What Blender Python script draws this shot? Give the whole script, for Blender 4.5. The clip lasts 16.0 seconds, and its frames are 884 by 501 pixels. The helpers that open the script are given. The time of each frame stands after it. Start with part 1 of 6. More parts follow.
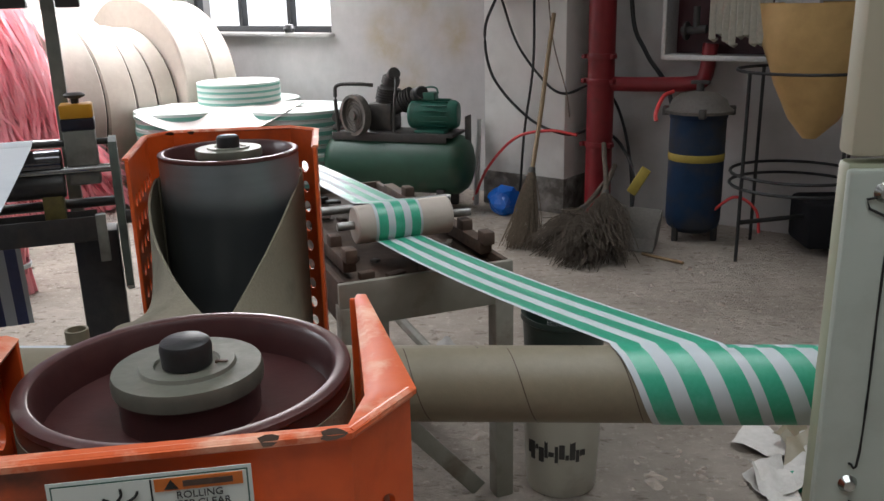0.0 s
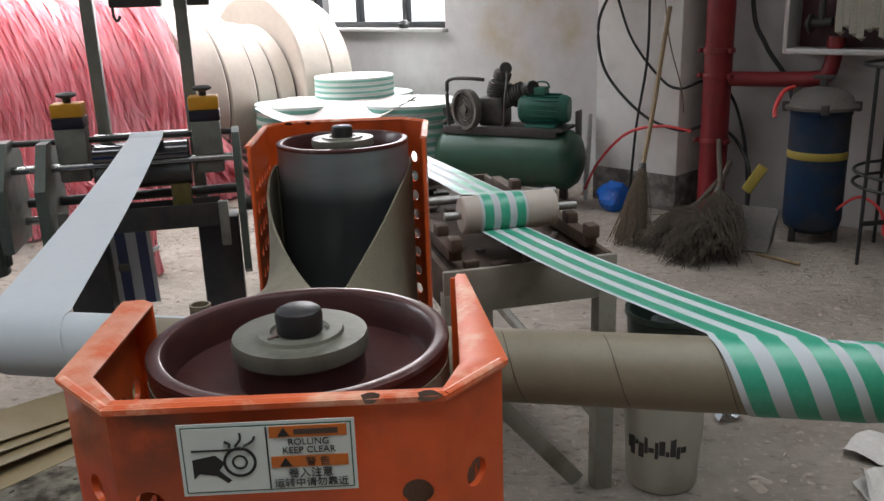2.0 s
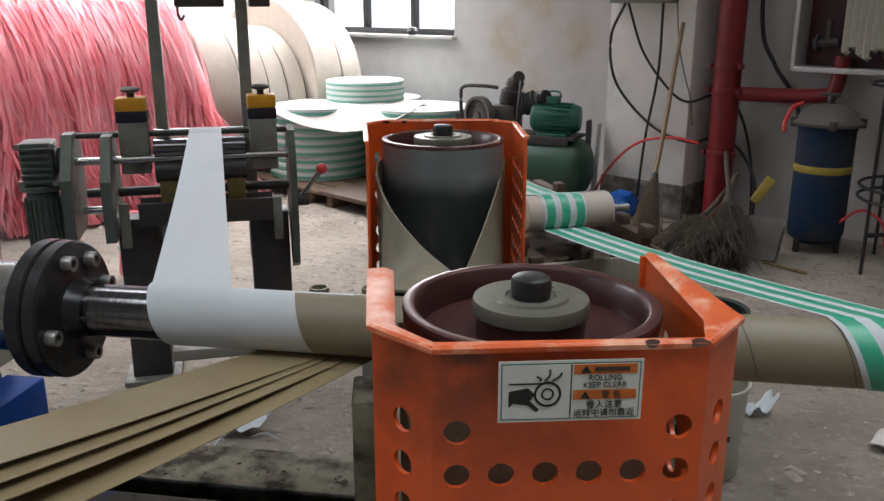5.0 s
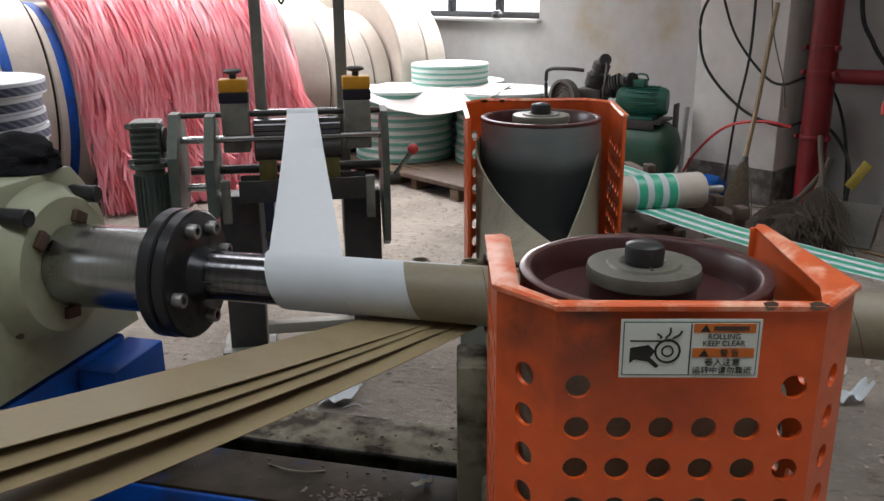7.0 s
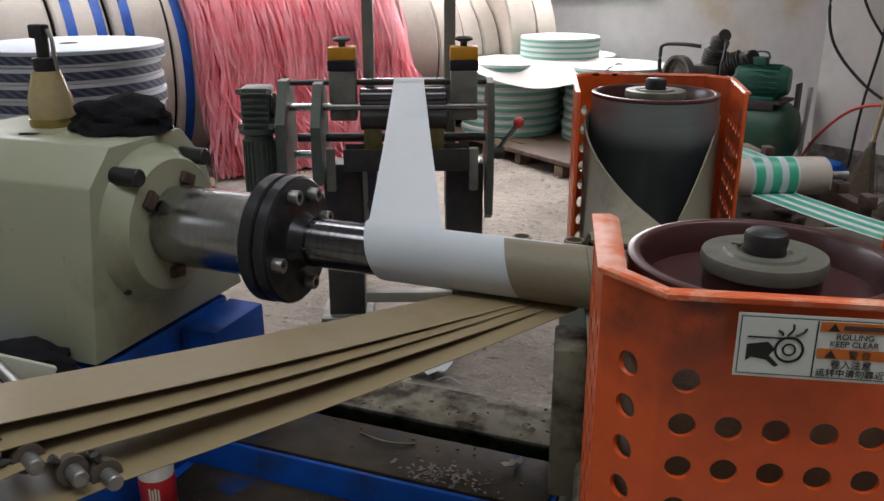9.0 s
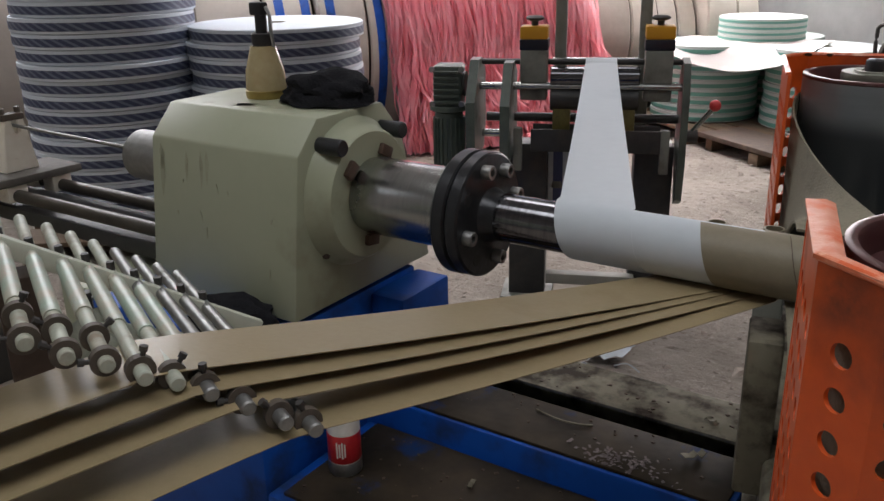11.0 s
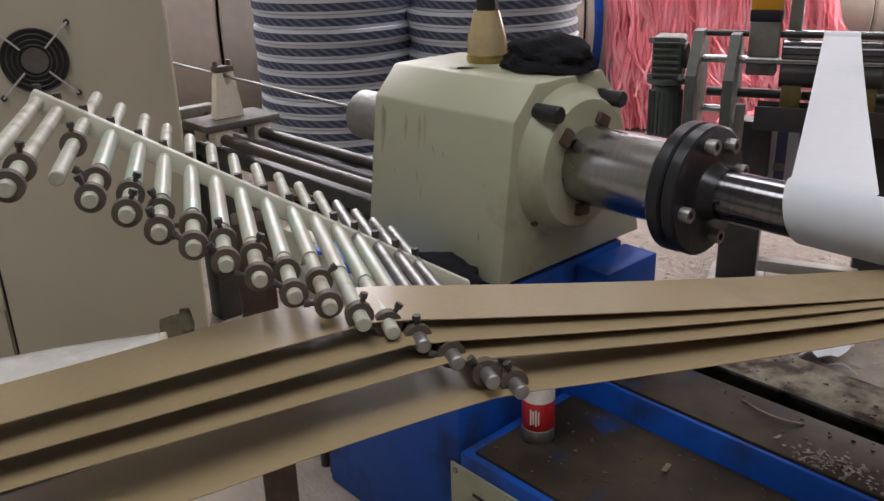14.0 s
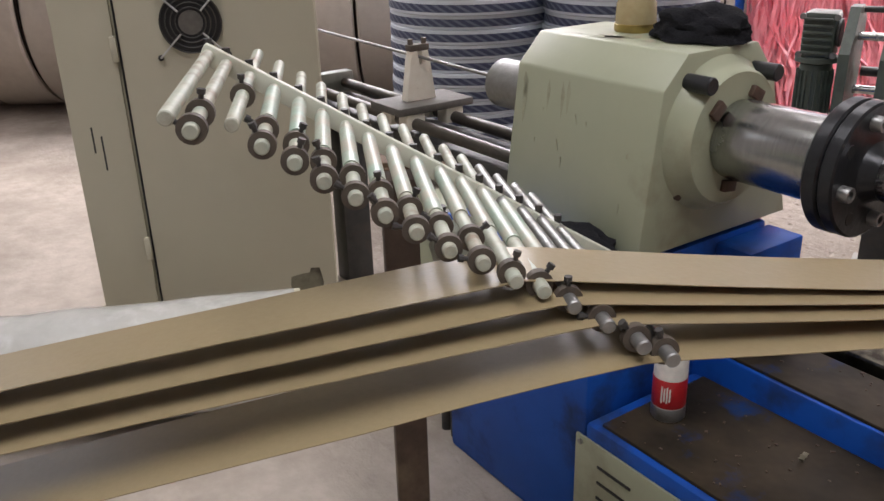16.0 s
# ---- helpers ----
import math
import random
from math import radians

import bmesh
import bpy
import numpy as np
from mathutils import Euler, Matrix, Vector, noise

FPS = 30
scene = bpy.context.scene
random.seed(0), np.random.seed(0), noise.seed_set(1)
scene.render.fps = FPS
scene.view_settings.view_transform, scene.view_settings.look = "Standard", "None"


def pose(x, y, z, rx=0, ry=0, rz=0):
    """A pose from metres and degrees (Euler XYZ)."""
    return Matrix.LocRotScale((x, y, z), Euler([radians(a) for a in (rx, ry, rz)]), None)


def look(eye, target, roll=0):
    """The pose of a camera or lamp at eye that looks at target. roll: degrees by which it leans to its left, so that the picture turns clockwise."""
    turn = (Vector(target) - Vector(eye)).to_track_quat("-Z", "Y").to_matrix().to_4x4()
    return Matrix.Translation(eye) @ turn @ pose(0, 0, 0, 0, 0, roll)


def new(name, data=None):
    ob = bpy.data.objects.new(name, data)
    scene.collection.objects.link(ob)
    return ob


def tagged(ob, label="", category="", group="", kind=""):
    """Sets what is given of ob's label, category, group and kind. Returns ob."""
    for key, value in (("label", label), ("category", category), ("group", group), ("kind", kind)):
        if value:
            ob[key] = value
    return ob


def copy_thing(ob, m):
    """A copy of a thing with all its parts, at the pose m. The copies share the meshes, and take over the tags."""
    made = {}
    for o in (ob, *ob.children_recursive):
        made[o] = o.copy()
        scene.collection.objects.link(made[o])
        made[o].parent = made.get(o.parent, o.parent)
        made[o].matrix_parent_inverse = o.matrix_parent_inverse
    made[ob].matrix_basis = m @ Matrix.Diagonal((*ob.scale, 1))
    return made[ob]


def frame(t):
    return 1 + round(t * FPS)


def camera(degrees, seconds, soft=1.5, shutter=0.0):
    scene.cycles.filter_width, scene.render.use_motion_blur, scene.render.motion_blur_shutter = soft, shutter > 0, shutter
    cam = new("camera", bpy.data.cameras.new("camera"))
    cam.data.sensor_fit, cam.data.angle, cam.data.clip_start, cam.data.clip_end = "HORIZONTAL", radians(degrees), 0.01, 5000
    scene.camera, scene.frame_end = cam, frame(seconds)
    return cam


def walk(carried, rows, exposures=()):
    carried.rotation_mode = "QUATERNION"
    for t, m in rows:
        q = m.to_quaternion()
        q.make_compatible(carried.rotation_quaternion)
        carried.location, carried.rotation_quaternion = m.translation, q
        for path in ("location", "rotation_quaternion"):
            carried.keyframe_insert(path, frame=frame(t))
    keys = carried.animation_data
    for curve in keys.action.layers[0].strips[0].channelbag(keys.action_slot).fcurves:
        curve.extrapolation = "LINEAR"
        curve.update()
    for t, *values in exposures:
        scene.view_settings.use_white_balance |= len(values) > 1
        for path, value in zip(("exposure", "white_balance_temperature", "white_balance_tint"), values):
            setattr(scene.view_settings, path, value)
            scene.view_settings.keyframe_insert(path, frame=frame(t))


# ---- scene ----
cam = camera(54.96, 16.0)
PATH = [
    (0, (1.0026, -0.9817, 1.2962), (0.8855, 0.9322, 0.7275), -1.34),
    (0.5, (1.0132, -0.9971, 1.2920), (0.8373, 0.9098, 0.7150), -1.58),
    (1, (1.0171, -1.0134, 1.2934), (0.7884, 0.8880, 0.7170), -1.81),
    (1.5, (1.0206, -1.0199, 1.2939), (0.7312, 0.8738, 0.7194), -1.96),
    (2, (1.0163, -1.0232, 1.2953), (0.6472, 0.8574, 0.7234), -1.96),
    (2.5, (0.9961, -1.0436, 1.2988), (0.5952, 0.8327, 0.7340), -1.53),
    (3, (0.9576, -1.0734, 1.3028), (0.6280, 0.8175, 0.7407), -1.26),
    (5.5, (0.7734, -1.2083, 1.3030), (0.4625, 0.6878, 0.7479), 0.19),
    (6, (0.7707, -1.2240, 1.3009), (0.4101, 0.6633, 0.7457), -0.03),
    (6.5, (0.7636, -1.2409, 1.2999), (0.3566, 0.6342, 0.7359), -0.25),
    (7, (0.7551, -1.2471, 1.2959), (0.2794, 0.6044, 0.7079), -0.63),
    (7.5, (0.7504, -1.2384, 1.2962), (0.1844, 0.5852, 0.7009), -0.56),
    (8, (0.7563, -1.2217, 1.2950), (0.1456, 0.5840, 0.6897), -0.08),
    (8.5, (0.7485, -1.2159, 1.2889), (0.1272, 0.5793, 0.6631), 0.09),
    (9, (0.7429, -1.2140, 1.2865), (0.0500, 0.5480, 0.6422), -0.11),
    (9.5, (0.7396, -1.2133, 1.2830), (-0.0605, 0.4971, 0.6240), -0.50),
    (10, (0.7344, -1.2192, 1.2812), (-0.1635, 0.4383, 0.6130), -0.87),
    (12.5, (0.7111, -1.2415, 1.2749), (-0.5185, 0.1711, 0.5730), -1.13),
    (13, (0.7045, -1.2410, 1.2704), (-0.5827, 0.1134, 0.5572), -1.32),
    (13.5, (0.7046, -1.2432, 1.2706), (-0.6320, 0.0579, 0.5491), -1.47),
    (14, (0.7047, -1.2456, 1.2685), (-0.6776, 0.0029, 0.5402), -1.72),
    (14.5, (0.7093, -1.2511, 1.2668), (-0.6966, -0.0322, 0.5335), -1.80),
    (15, (0.7120, -1.2612, 1.2632), (-0.7252, -0.0844, 0.5218), -2.01),
    (15.5, (0.7025, -1.2708, 1.2583), (-0.7726, -0.1526, 0.5008), -1.76),
    (16, (0.6846, -1.2918, 1.2520), (-0.8461, -0.2600, 0.4824), -1.67),
]
walk(cam, [(t, look(eye, target, roll)) for t, eye, target, roll in PATH],
     exposures=[(0.0, -0.42, 6350, 10), (5.5, -0.42, 6400, 10), (9.0, -0.54, 6450, 12), (10.0, -0.62, 6500, 13), (12.5, -0.66, 6550, 16), (13.0, -0.48, 6600, 17),
                (13.5, -0.28, 6650, 18), (14.5, 0.0, 6700, 20), (16.0, 0.22, 6650, 18)])

# ---- light ----
world = bpy.data.worlds.new("world")
scene.world = world
world.use_nodes = True
wn = world.node_tree.nodes
sky = wn.new("ShaderNodeTexSky")
sky.sky_type, sky.sun_disc = "NISHITA", False
sky.sun_elevation, sky.sun_rotation = radians(42), radians(200)
world.node_tree.links.new(sky.outputs[0], wn["Background"].inputs[0])
wn["Background"].inputs[1].default_value = 0.12
sun = new("sun", bpy.data.lights.new("sun", "SUN"))
sun.data.energy, sun.data.angle, sun.data.color = 1.0, radians(12), (1.0, 0.96, 0.9)
sun.matrix_world = look((-4, 9, 8), (0, 0, 0))

# room axes: E1 runs along the back wall, E2 towards it
A0 = Vector((0.5, 5.15, 0))
E1 = Vector((0.821, -0.571, 0))
E2 = Vector((0.571, 0.821, 0))
ROOM = math.degrees(math.atan2(E1.y, E1.x))


def room(s, d, z=0.0):
    """A place s metres along the back wall and d metres in front of it."""
    return A0 + E1 * s - E2 * d + Vector((0, 0, z))


def area_light(name, at, towards, w, h, power, color, spread=150):
    lamp = new(name, bpy.data.lights.new(name, "AREA"))
    lamp.data.shape, lamp.data.size, lamp.data.size_y = "RECTANGLE", w, h
    lamp.data.energy, lamp.data.color = power, color
    lamp.data.spread = radians(spread)
    lamp.matrix_world = look(at, at + towards)
    return lamp


LEFT_S = -2.85      # the wall behind the row of reels
RIGHT_S = 6.2
BACK_D = 9.5        # depth of the hall
TOP = 4.2
area_light("window_daylight", room(-1.75, 0.10, 1.75), -E2 + Vector((0, 0, -0.25)), 1.7, 1.25, 120, (1.0, 0.97, 0.97))
area_light("side_window_daylight", room(LEFT_S + 0.08, 1.9, 2.75), E1 * 0.62 + Vector((0, 0, -1.3)), 3.4, 1.2, 130, (1.0, 0.98, 0.99), 96)
area_light("side_window_daylight", room(LEFT_S + 0.08, 6.2, 2.75), E1 * 0.8 + Vector((0, 0, -0.9)), 3.4, 1.2, 90, (0.97, 0.98, 1.0), 120)
# weak fill from behind the camera, added to lift the front faces
area_light("rear_fill", room(-0.8, BACK_D - 0.05, 3.1), E2 + Vector((0, 0, -0.6)), 3.6, 0.9, 14, (0.95, 0.98, 1.0), 120)
# unseen overhead fill, added above the reel aisle, the table floor and the machine
area_light("overhead_fill", room(-0.75, 2.9, TOP - 0.04), Vector((0, 0.001, -1)), 1.0, 3.2, 80, (0.98, 0.98, 1.0), 100)
area_light("overhead_fill", Vector((1.9, 1.1, TOP - 0.04)), Vector((0, 0.001, -1)), 1.0, 3.0, 34, (0.95, 0.98, 1.0), 92)
area_light("overhead_fill", Vector((0.35, -1.45, TOP - 0.04)), Vector((0, 0.001, -1)), 4.5, 1.1, 50, (0.94, 0.98, 1.0), 110)


# ---- materials ----
def ramp_mix(nt, fac, a, b):
    m = nt.nodes.new("ShaderNodeMix")
    m.data_type = "RGBA"
    if isinstance(fac, float):
        m.inputs[0].default_value = fac
    else:
        nt.links.new(fac, m.inputs[0])
    for k, v in ((6, a), (7, b)):
        if isinstance(v, tuple):
            m.inputs[k].default_value = (*v, 1)
        else:
            nt.links.new(v, m.inputs[k])
    return m.outputs[2]


def noise_fac(nt, scale, lo, hi, detail=4.0, stretch=None, rough=0.6):
    tc = nt.nodes.new("ShaderNodeTexCoord")
    src = tc.outputs["Object"]
    if stretch:
        mp = nt.nodes.new("ShaderNodeMapping")
        mp.inputs["Scale"].default_value = stretch
        nt.links.new(src, mp.inputs[0])
        src = mp.outputs[0]
    nz = nt.nodes.new("ShaderNodeTexNoise")
    nz.inputs["Scale"].default_value, nz.inputs["Detail"].default_value = scale, detail
    nz.inputs["Roughness"].default_value = rough
    nt.links.new(src, nz.inputs["Vector"])
    mr = nt.nodes.new("ShaderNodeMapRange")
    mr.inputs[1].default_value, mr.inputs[2].default_value = lo, hi
    nt.links.new(nz.outputs[0], mr.inputs[0])
    return mr.outputs[0]


def material(name, base, other=None, dirt=None, rough=0.6, metal=0.0, grain=60.0, blotch=4.0, bump=0.15,
             dirt_lo=0.55, dirt_hi=0.75, stretch=None, spec=0.5, vary=0.0, rough2=None, trans=0.0, alpha=1.0, coat=0.0):
    """Two tones mixed by a fine grain, dirt by a coarse one, and a fine relief."""
    m = bpy.data.materials.new(name)
    m.use_nodes = True
    nt = m.node_tree
    p = nt.nodes["Principled BSDF"]
    other = other or tuple(c * 0.82 for c in base)
    fine = noise_fac(nt, grain, 0.3, 0.7, 3.0, stretch)
    col = ramp_mix(nt, fine, base, other)
    stain = noise_fac(nt, blotch, dirt_lo, dirt_hi, 6.0)
    if dirt:
        col = ramp_mix(nt, stain, col, dirt)
    if vary:
        oi = nt.nodes.new("ShaderNodeObjectInfo")
        hsv = nt.nodes.new("ShaderNodeHueSaturation")
        mr = nt.nodes.new("ShaderNodeMapRange")
        mr.inputs[3].default_value, mr.inputs[4].default_value = 1 - vary, 1 + vary
        nt.links.new(oi.outputs["Random"], mr.inputs[0])
        nt.links.new(mr.outputs[0], hsv.inputs["Value"])
        nt.links.new(col, hsv.inputs["Color"])
        col = hsv.outputs[0]
    nt.links.new(col, p.inputs["Base Color"])
    rr = nt.nodes.new("ShaderNodeMapRange")
    rr.inputs[3].default_value, rr.inputs[4].default_value = rough, rough2 if rough2 is not None else min(1, rough + 0.2)
    nt.links.new(stain, rr.inputs[0])
    nt.links.new(rr.outputs[0], p.inputs["Roughness"])
    p.inputs["Metallic"].default_value = metal
    p.inputs["Specular IOR Level"].default_value = spec
    p.inputs["Transmission Weight"].default_value = trans
    p.inputs["Alpha"].default_value = alpha
    p.inputs["Coat Weight"].default_value = coat
    if bump:
        bp = nt.nodes.new("ShaderNodeBump")
        bp.inputs["Strength"].default_value, bp.inputs["Distance"].default_value = bump, 0.003
        nt.links.new(fine, bp.inputs["Height"])
        nt.links.new(bp.outputs[0], p.inputs["Normal"])
    return m


def glowing(name, color, strength):
    m = bpy.data.materials.new(name)
    m.use_nodes = True
    nt = m.node_tree
    nt.nodes.remove(nt.nodes["Principled BSDF"])
    em = nt.nodes.new("ShaderNodeEmission")
    em.inputs[0].default_value, em.inputs[1].default_value = (*color, 1), strength
    nt.links.new(em.outputs[0], nt.nodes["Material Output"].inputs[0])
    return m


M = {}
M["floor"] = material("dusty_concrete", (0.52, 0.46, 0.395), (0.43, 0.375, 0.32), (0.31, 0.265, 0.22), rough=0.9, grain=16, blotch=2.2, bump=0.6, dirt_lo=0.42, dirt_hi=0.75, spec=0.2)


def trodden_floor():
    """Dust trodden into small ridges, with dark scuff marks between them."""
    nt = M["floor"].node_tree
    p = nt.nodes["Principled BSDF"]
    old = p.inputs["Base Color"].links[0].from_socket
    marks = noise_fac(nt, 11.0, 0.57, 0.68, 8.0, (1.0, 2.2, 1.0), 0.7)
    dust = noise_fac(nt, 30.0, 0.56, 0.68, 6.0, None, 0.7)
    tc = nt.nodes.new("ShaderNodeTexCoord")
    sp = nt.nodes.new("ShaderNodeSeparateXYZ")
    nt.links.new(tc.outputs["Object"], sp.inputs[0])
    swept = nt.nodes.new("ShaderNodeMapRange")          # the floor by the cabinet is swept smooth
    swept.inputs[1].default_value, swept.inputs[2].default_value = -0.7, 0.4
    nt.links.new(sp.outputs["Y"], swept.inputs[0])

    def dusty(fac):
        n = nt.nodes.new("ShaderNodeMath")
        n.operation = "MULTIPLY"
        nt.links.new(fac, n.inputs[0])
        nt.links.new(swept.outputs[0], n.inputs[1])
        return n.outputs[0]
    marks, dust = dusty(marks), dusty(dust)
    col = ramp_mix(nt, marks, old, (0.20, 0.165, 0.13))
    col = ramp_mix(nt, dust, col, (0.60, 0.54, 0.47))
    nt.links.new(col, p.inputs["Base Color"])
    lumps = noise_fac(nt, 13.0, 0.25, 0.75, 9.0, (1.0, 1.8, 1.0), 0.72)
    bp = nt.nodes.new("ShaderNodeBump")
    bp.inputs["Strength"].default_value, bp.inputs["Distance"].default_value = 1.0, 0.03
    nt.links.new(dusty(lumps), bp.inputs["Height"])
    nt.links.new(p.inputs["Normal"].links[0].from_socket, bp.inputs["Normal"])
    nt.links.new(bp.outputs[0], p.inputs["Normal"])


trodden_floor()
M["wall"] = material("whitewashed_plaster", (0.52, 0.50, 0.49), (0.46, 0.445, 0.435), (0.36, 0.335, 0.31), rough=0.9, grain=9, blotch=0.9, bump=0.2, dirt_lo=0.55, dirt_hi=0.85)


def stained_plaster():
    """Whitewash with ochre seepage that spreads from a few spots."""
    m = M["wall"].copy()
    m.name = "seeping_plaster"
    nt = m.node_tree
    p = nt.nodes["Principled BSDF"]
    old = p.inputs["Base Color"].links[0].from_socket
    tc = nt.nodes.new("ShaderNodeTexCoord")
    col = old
    for at, size in (((-0.30, 0, 1.02), 0.30), ((0.30, 0, 1.06), 0.26), ((0.0, 0, 1.36), 0.34), ((-0.1, 0, 0.75), 0.25)):
        sub = nt.nodes.new("ShaderNodeVectorMath")
        sub.operation = "DISTANCE"
        sub.inputs[1].default_value = at
        nt.links.new(tc.outputs["Object"], sub.inputs[0])
        mr = nt.nodes.new("ShaderNodeMapRange")
        mr.interpolation_type = "SMOOTHSTEP"
        mr.inputs[1].default_value, mr.inputs[2].default_value = 0.04, size
        mr.inputs[3].default_value, mr.inputs[4].default_value = 0.75, 0.0
        nt.links.new(sub.outputs["Value"], mr.inputs[0])
        mul = nt.nodes.new("ShaderNodeMath")
        mul.operation = "MULTIPLY"
        nt.links.new(mr.outputs[0], mul.inputs[0])
        nt.links.new(noise_fac(nt, 3.5, 0.35, 0.62, 6.0), mul.inputs[1])
        col = ramp_mix(nt, mul.outputs[0], col, (0.40, 0.31, 0.17))
    nt.links.new(col, p.inputs["Base Color"])
    return m


M["north"] = stained_plaster()
# a paler plaster than on the walls
M["column"] = material("pale_column_plaster", (0.76, 0.75, 0.72), (0.70, 0.69, 0.66), (0.50, 0.47, 0.43), rough=0.9, grain=9, blotch=2.2, bump=0.25, dirt_lo=0.55, dirt_hi=0.8)
M["grime"] = material("grimy_plaster", (0.22, 0.20, 0.18), (0.30, 0.28, 0.26), (0.08, 0.07, 0.06), rough=0.9, grain=14, blotch=5, bump=0.5, dirt_lo=0.42, dirt_hi=0.6)
M["ceiling"] = material("grey_ceiling", (0.5, 0.5, 0.5), rough=0.9)
M["orange"] = material("orange_enamel", (0.72, 0.105, 0.014), (0.64, 0.088, 0.012), (0.16, 0.035, 0.016), rough=0.36, grain=35, blotch=5, bump=0.06, dirt_lo=0.53, dirt_hi=0.82, coat=0.2)


def sooty(m, at, size):
    """A dark smear rubbed into the paint round one corner."""
    nt = m.node_tree
    p = nt.nodes["Principled BSDF"]
    old = p.inputs["Base Color"].links[0].from_socket
    tc = nt.nodes.new("ShaderNodeTexCoord")
    far = nt.nodes.new("ShaderNodeVectorMath")
    far.operation = "DISTANCE"
    far.inputs[1].default_value = at
    nt.links.new(tc.outputs["Object"], far.inputs[0])
    mr = nt.nodes.new("ShaderNodeMapRange")
    mr.interpolation_type = "SMOOTHSTEP"
    mr.inputs[1].default_value, mr.inputs[2].default_value = 0.005, size
    mr.inputs[3].default_value, mr.inputs[4].default_value = 0.9, 0.0
    nt.links.new(far.outputs["Value"], mr.inputs[0])
    mul = nt.nodes.new("ShaderNodeMath")
    mul.operation = "MULTIPLY"
    nt.links.new(mr.outputs[0], mul.inputs[0])
    nt.links.new(noise_fac(nt, 18.0, 0.30, 0.58, 6.0), mul.inputs[1])
    nt.links.new(ramp_mix(nt, mul.outputs[0], old, (0.085, 0.028, 0.016)), p.inputs["Base Color"])


sooty(M["orange"], (-0.055, -0.125, 1.005), 0.075)
sooty(M["orange"], (-0.12, -0.10, 1.0), 0.05)
M["worn"] = material("worn_orange_edge", (0.72, 0.30, 0.19), (0.66, 0.22, 0.12), (0.68, 0.12, 0.03), rough=0.42, grain=60, blotch=20, dirt_lo=0.44, dirt_hi=0.6)
M["edge_orange"] = material("rubbed_orange_edge", (0.72, 0.14, 0.04), (0.66, 0.11, 0.03), (0.82, 0.42, 0.28), rough=0.36, grain=40, blotch=26, bump=0.05, dirt_lo=0.5, dirt_hi=0.66)
M["chip"] = material("bare_rusty_steel", (0.06, 0.035, 0.025), (0.09, 0.05, 0.03), rough=0.6)
M["maroon"] = material("maroon_oxide_paint", (0.060, 0.019, 0.018), (0.046, 0.014, 0.014), (0.09, 0.045, 0.04), rough=0.36, grain=40, blotch=7, bump=0.05, coat=0.15)
M["drum"] = material("polished_grey_drum", (0.22, 0.24, 0.25), (0.19, 0.21, 0.22), (0.15, 0.165, 0.175), rough=0.30, metal=0.25, grain=5, blotch=2.5, stretch=(1, 1, 8), bump=0.02)


def darker_below():
    """The drum's grey near the top, passing into a darker tone lower down."""
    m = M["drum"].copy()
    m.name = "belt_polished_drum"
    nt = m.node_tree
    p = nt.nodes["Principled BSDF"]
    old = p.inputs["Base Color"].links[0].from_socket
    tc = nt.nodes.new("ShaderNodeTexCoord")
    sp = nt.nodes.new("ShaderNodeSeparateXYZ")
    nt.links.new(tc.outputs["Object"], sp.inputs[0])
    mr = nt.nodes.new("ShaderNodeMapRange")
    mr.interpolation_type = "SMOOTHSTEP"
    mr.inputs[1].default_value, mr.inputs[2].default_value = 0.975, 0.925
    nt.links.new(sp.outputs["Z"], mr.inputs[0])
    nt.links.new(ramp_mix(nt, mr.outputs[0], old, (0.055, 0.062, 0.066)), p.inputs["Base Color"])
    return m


M["polished_drum"] = darker_below()
M["worn_rim"] = material("worn_drum_edge", (0.10, 0.045, 0.042), (0.085, 0.03, 0.028), (0.20, 0.16, 0.15), rough=0.32, metal=0.3, grain=30, blotch=16, bump=0.05)
M["hub"] = material("grey_hub_plate", (0.185, 0.185, 0.15), (0.15, 0.15, 0.12), (0.09, 0.082, 0.066), rough=0.36, metal=0.3, grain=50, blotch=9, bump=0.08)
M["black_steel"] = material("blackened_steel", (0.028, 0.029, 0.031), (0.040, 0.041, 0.044), (0.065, 0.065, 0.065), rough=0.30, metal=0.5, grain=45, blotch=9, bump=0.12, dirt_lo=0.58, dirt_hi=0.9)
M["chrome"] = material("turned_bright_steel", (0.46, 0.47, 0.45), (0.36, 0.37, 0.36), (0.20, 0.20, 0.185), rough=0.22, metal=1.0, grain=14, blotch=5, stretch=(18, 1, 1), bump=0.03)
M["dark_chrome"] = material("oiled_mandrel_steel", (0.20, 0.20, 0.21), (0.14, 0.14, 0.15), (0.06, 0.06, 0.065), rough=0.13, metal=1.0, grain=14, blotch=5, stretch=(14, 1, 1), bump=0.03)
M["oily_rail"] = material("oily_brown_steel", (0.085, 0.075, 0.062), (0.06, 0.052, 0.044), (0.035, 0.03, 0.026), rough=0.38, metal=0.4, grain=20, blotch=8)
M["steel"] = material("dull_steel", (0.32, 0.32, 0.31), (0.25, 0.25, 0.24), (0.14, 0.12, 0.10), rough=0.42, metal=0.8, grain=50, blotch=10)
M["cream"] = material("cream_green_machine_enamel", (0.365, 0.385, 0.268), (0.345, 0.365, 0.253), (0.23, 0.21, 0.135), rough=0.40, grain=16, blotch=5, bump=0.05, dirt_lo=0.60, dirt_hi=0.82)
M["grease"] = material("thin_brown_grease", (0.31, 0.31, 0.21), (0.34, 0.35, 0.24), (0.23, 0.215, 0.145), rough=0.35, grain=60, blotch=18, bump=0.05)
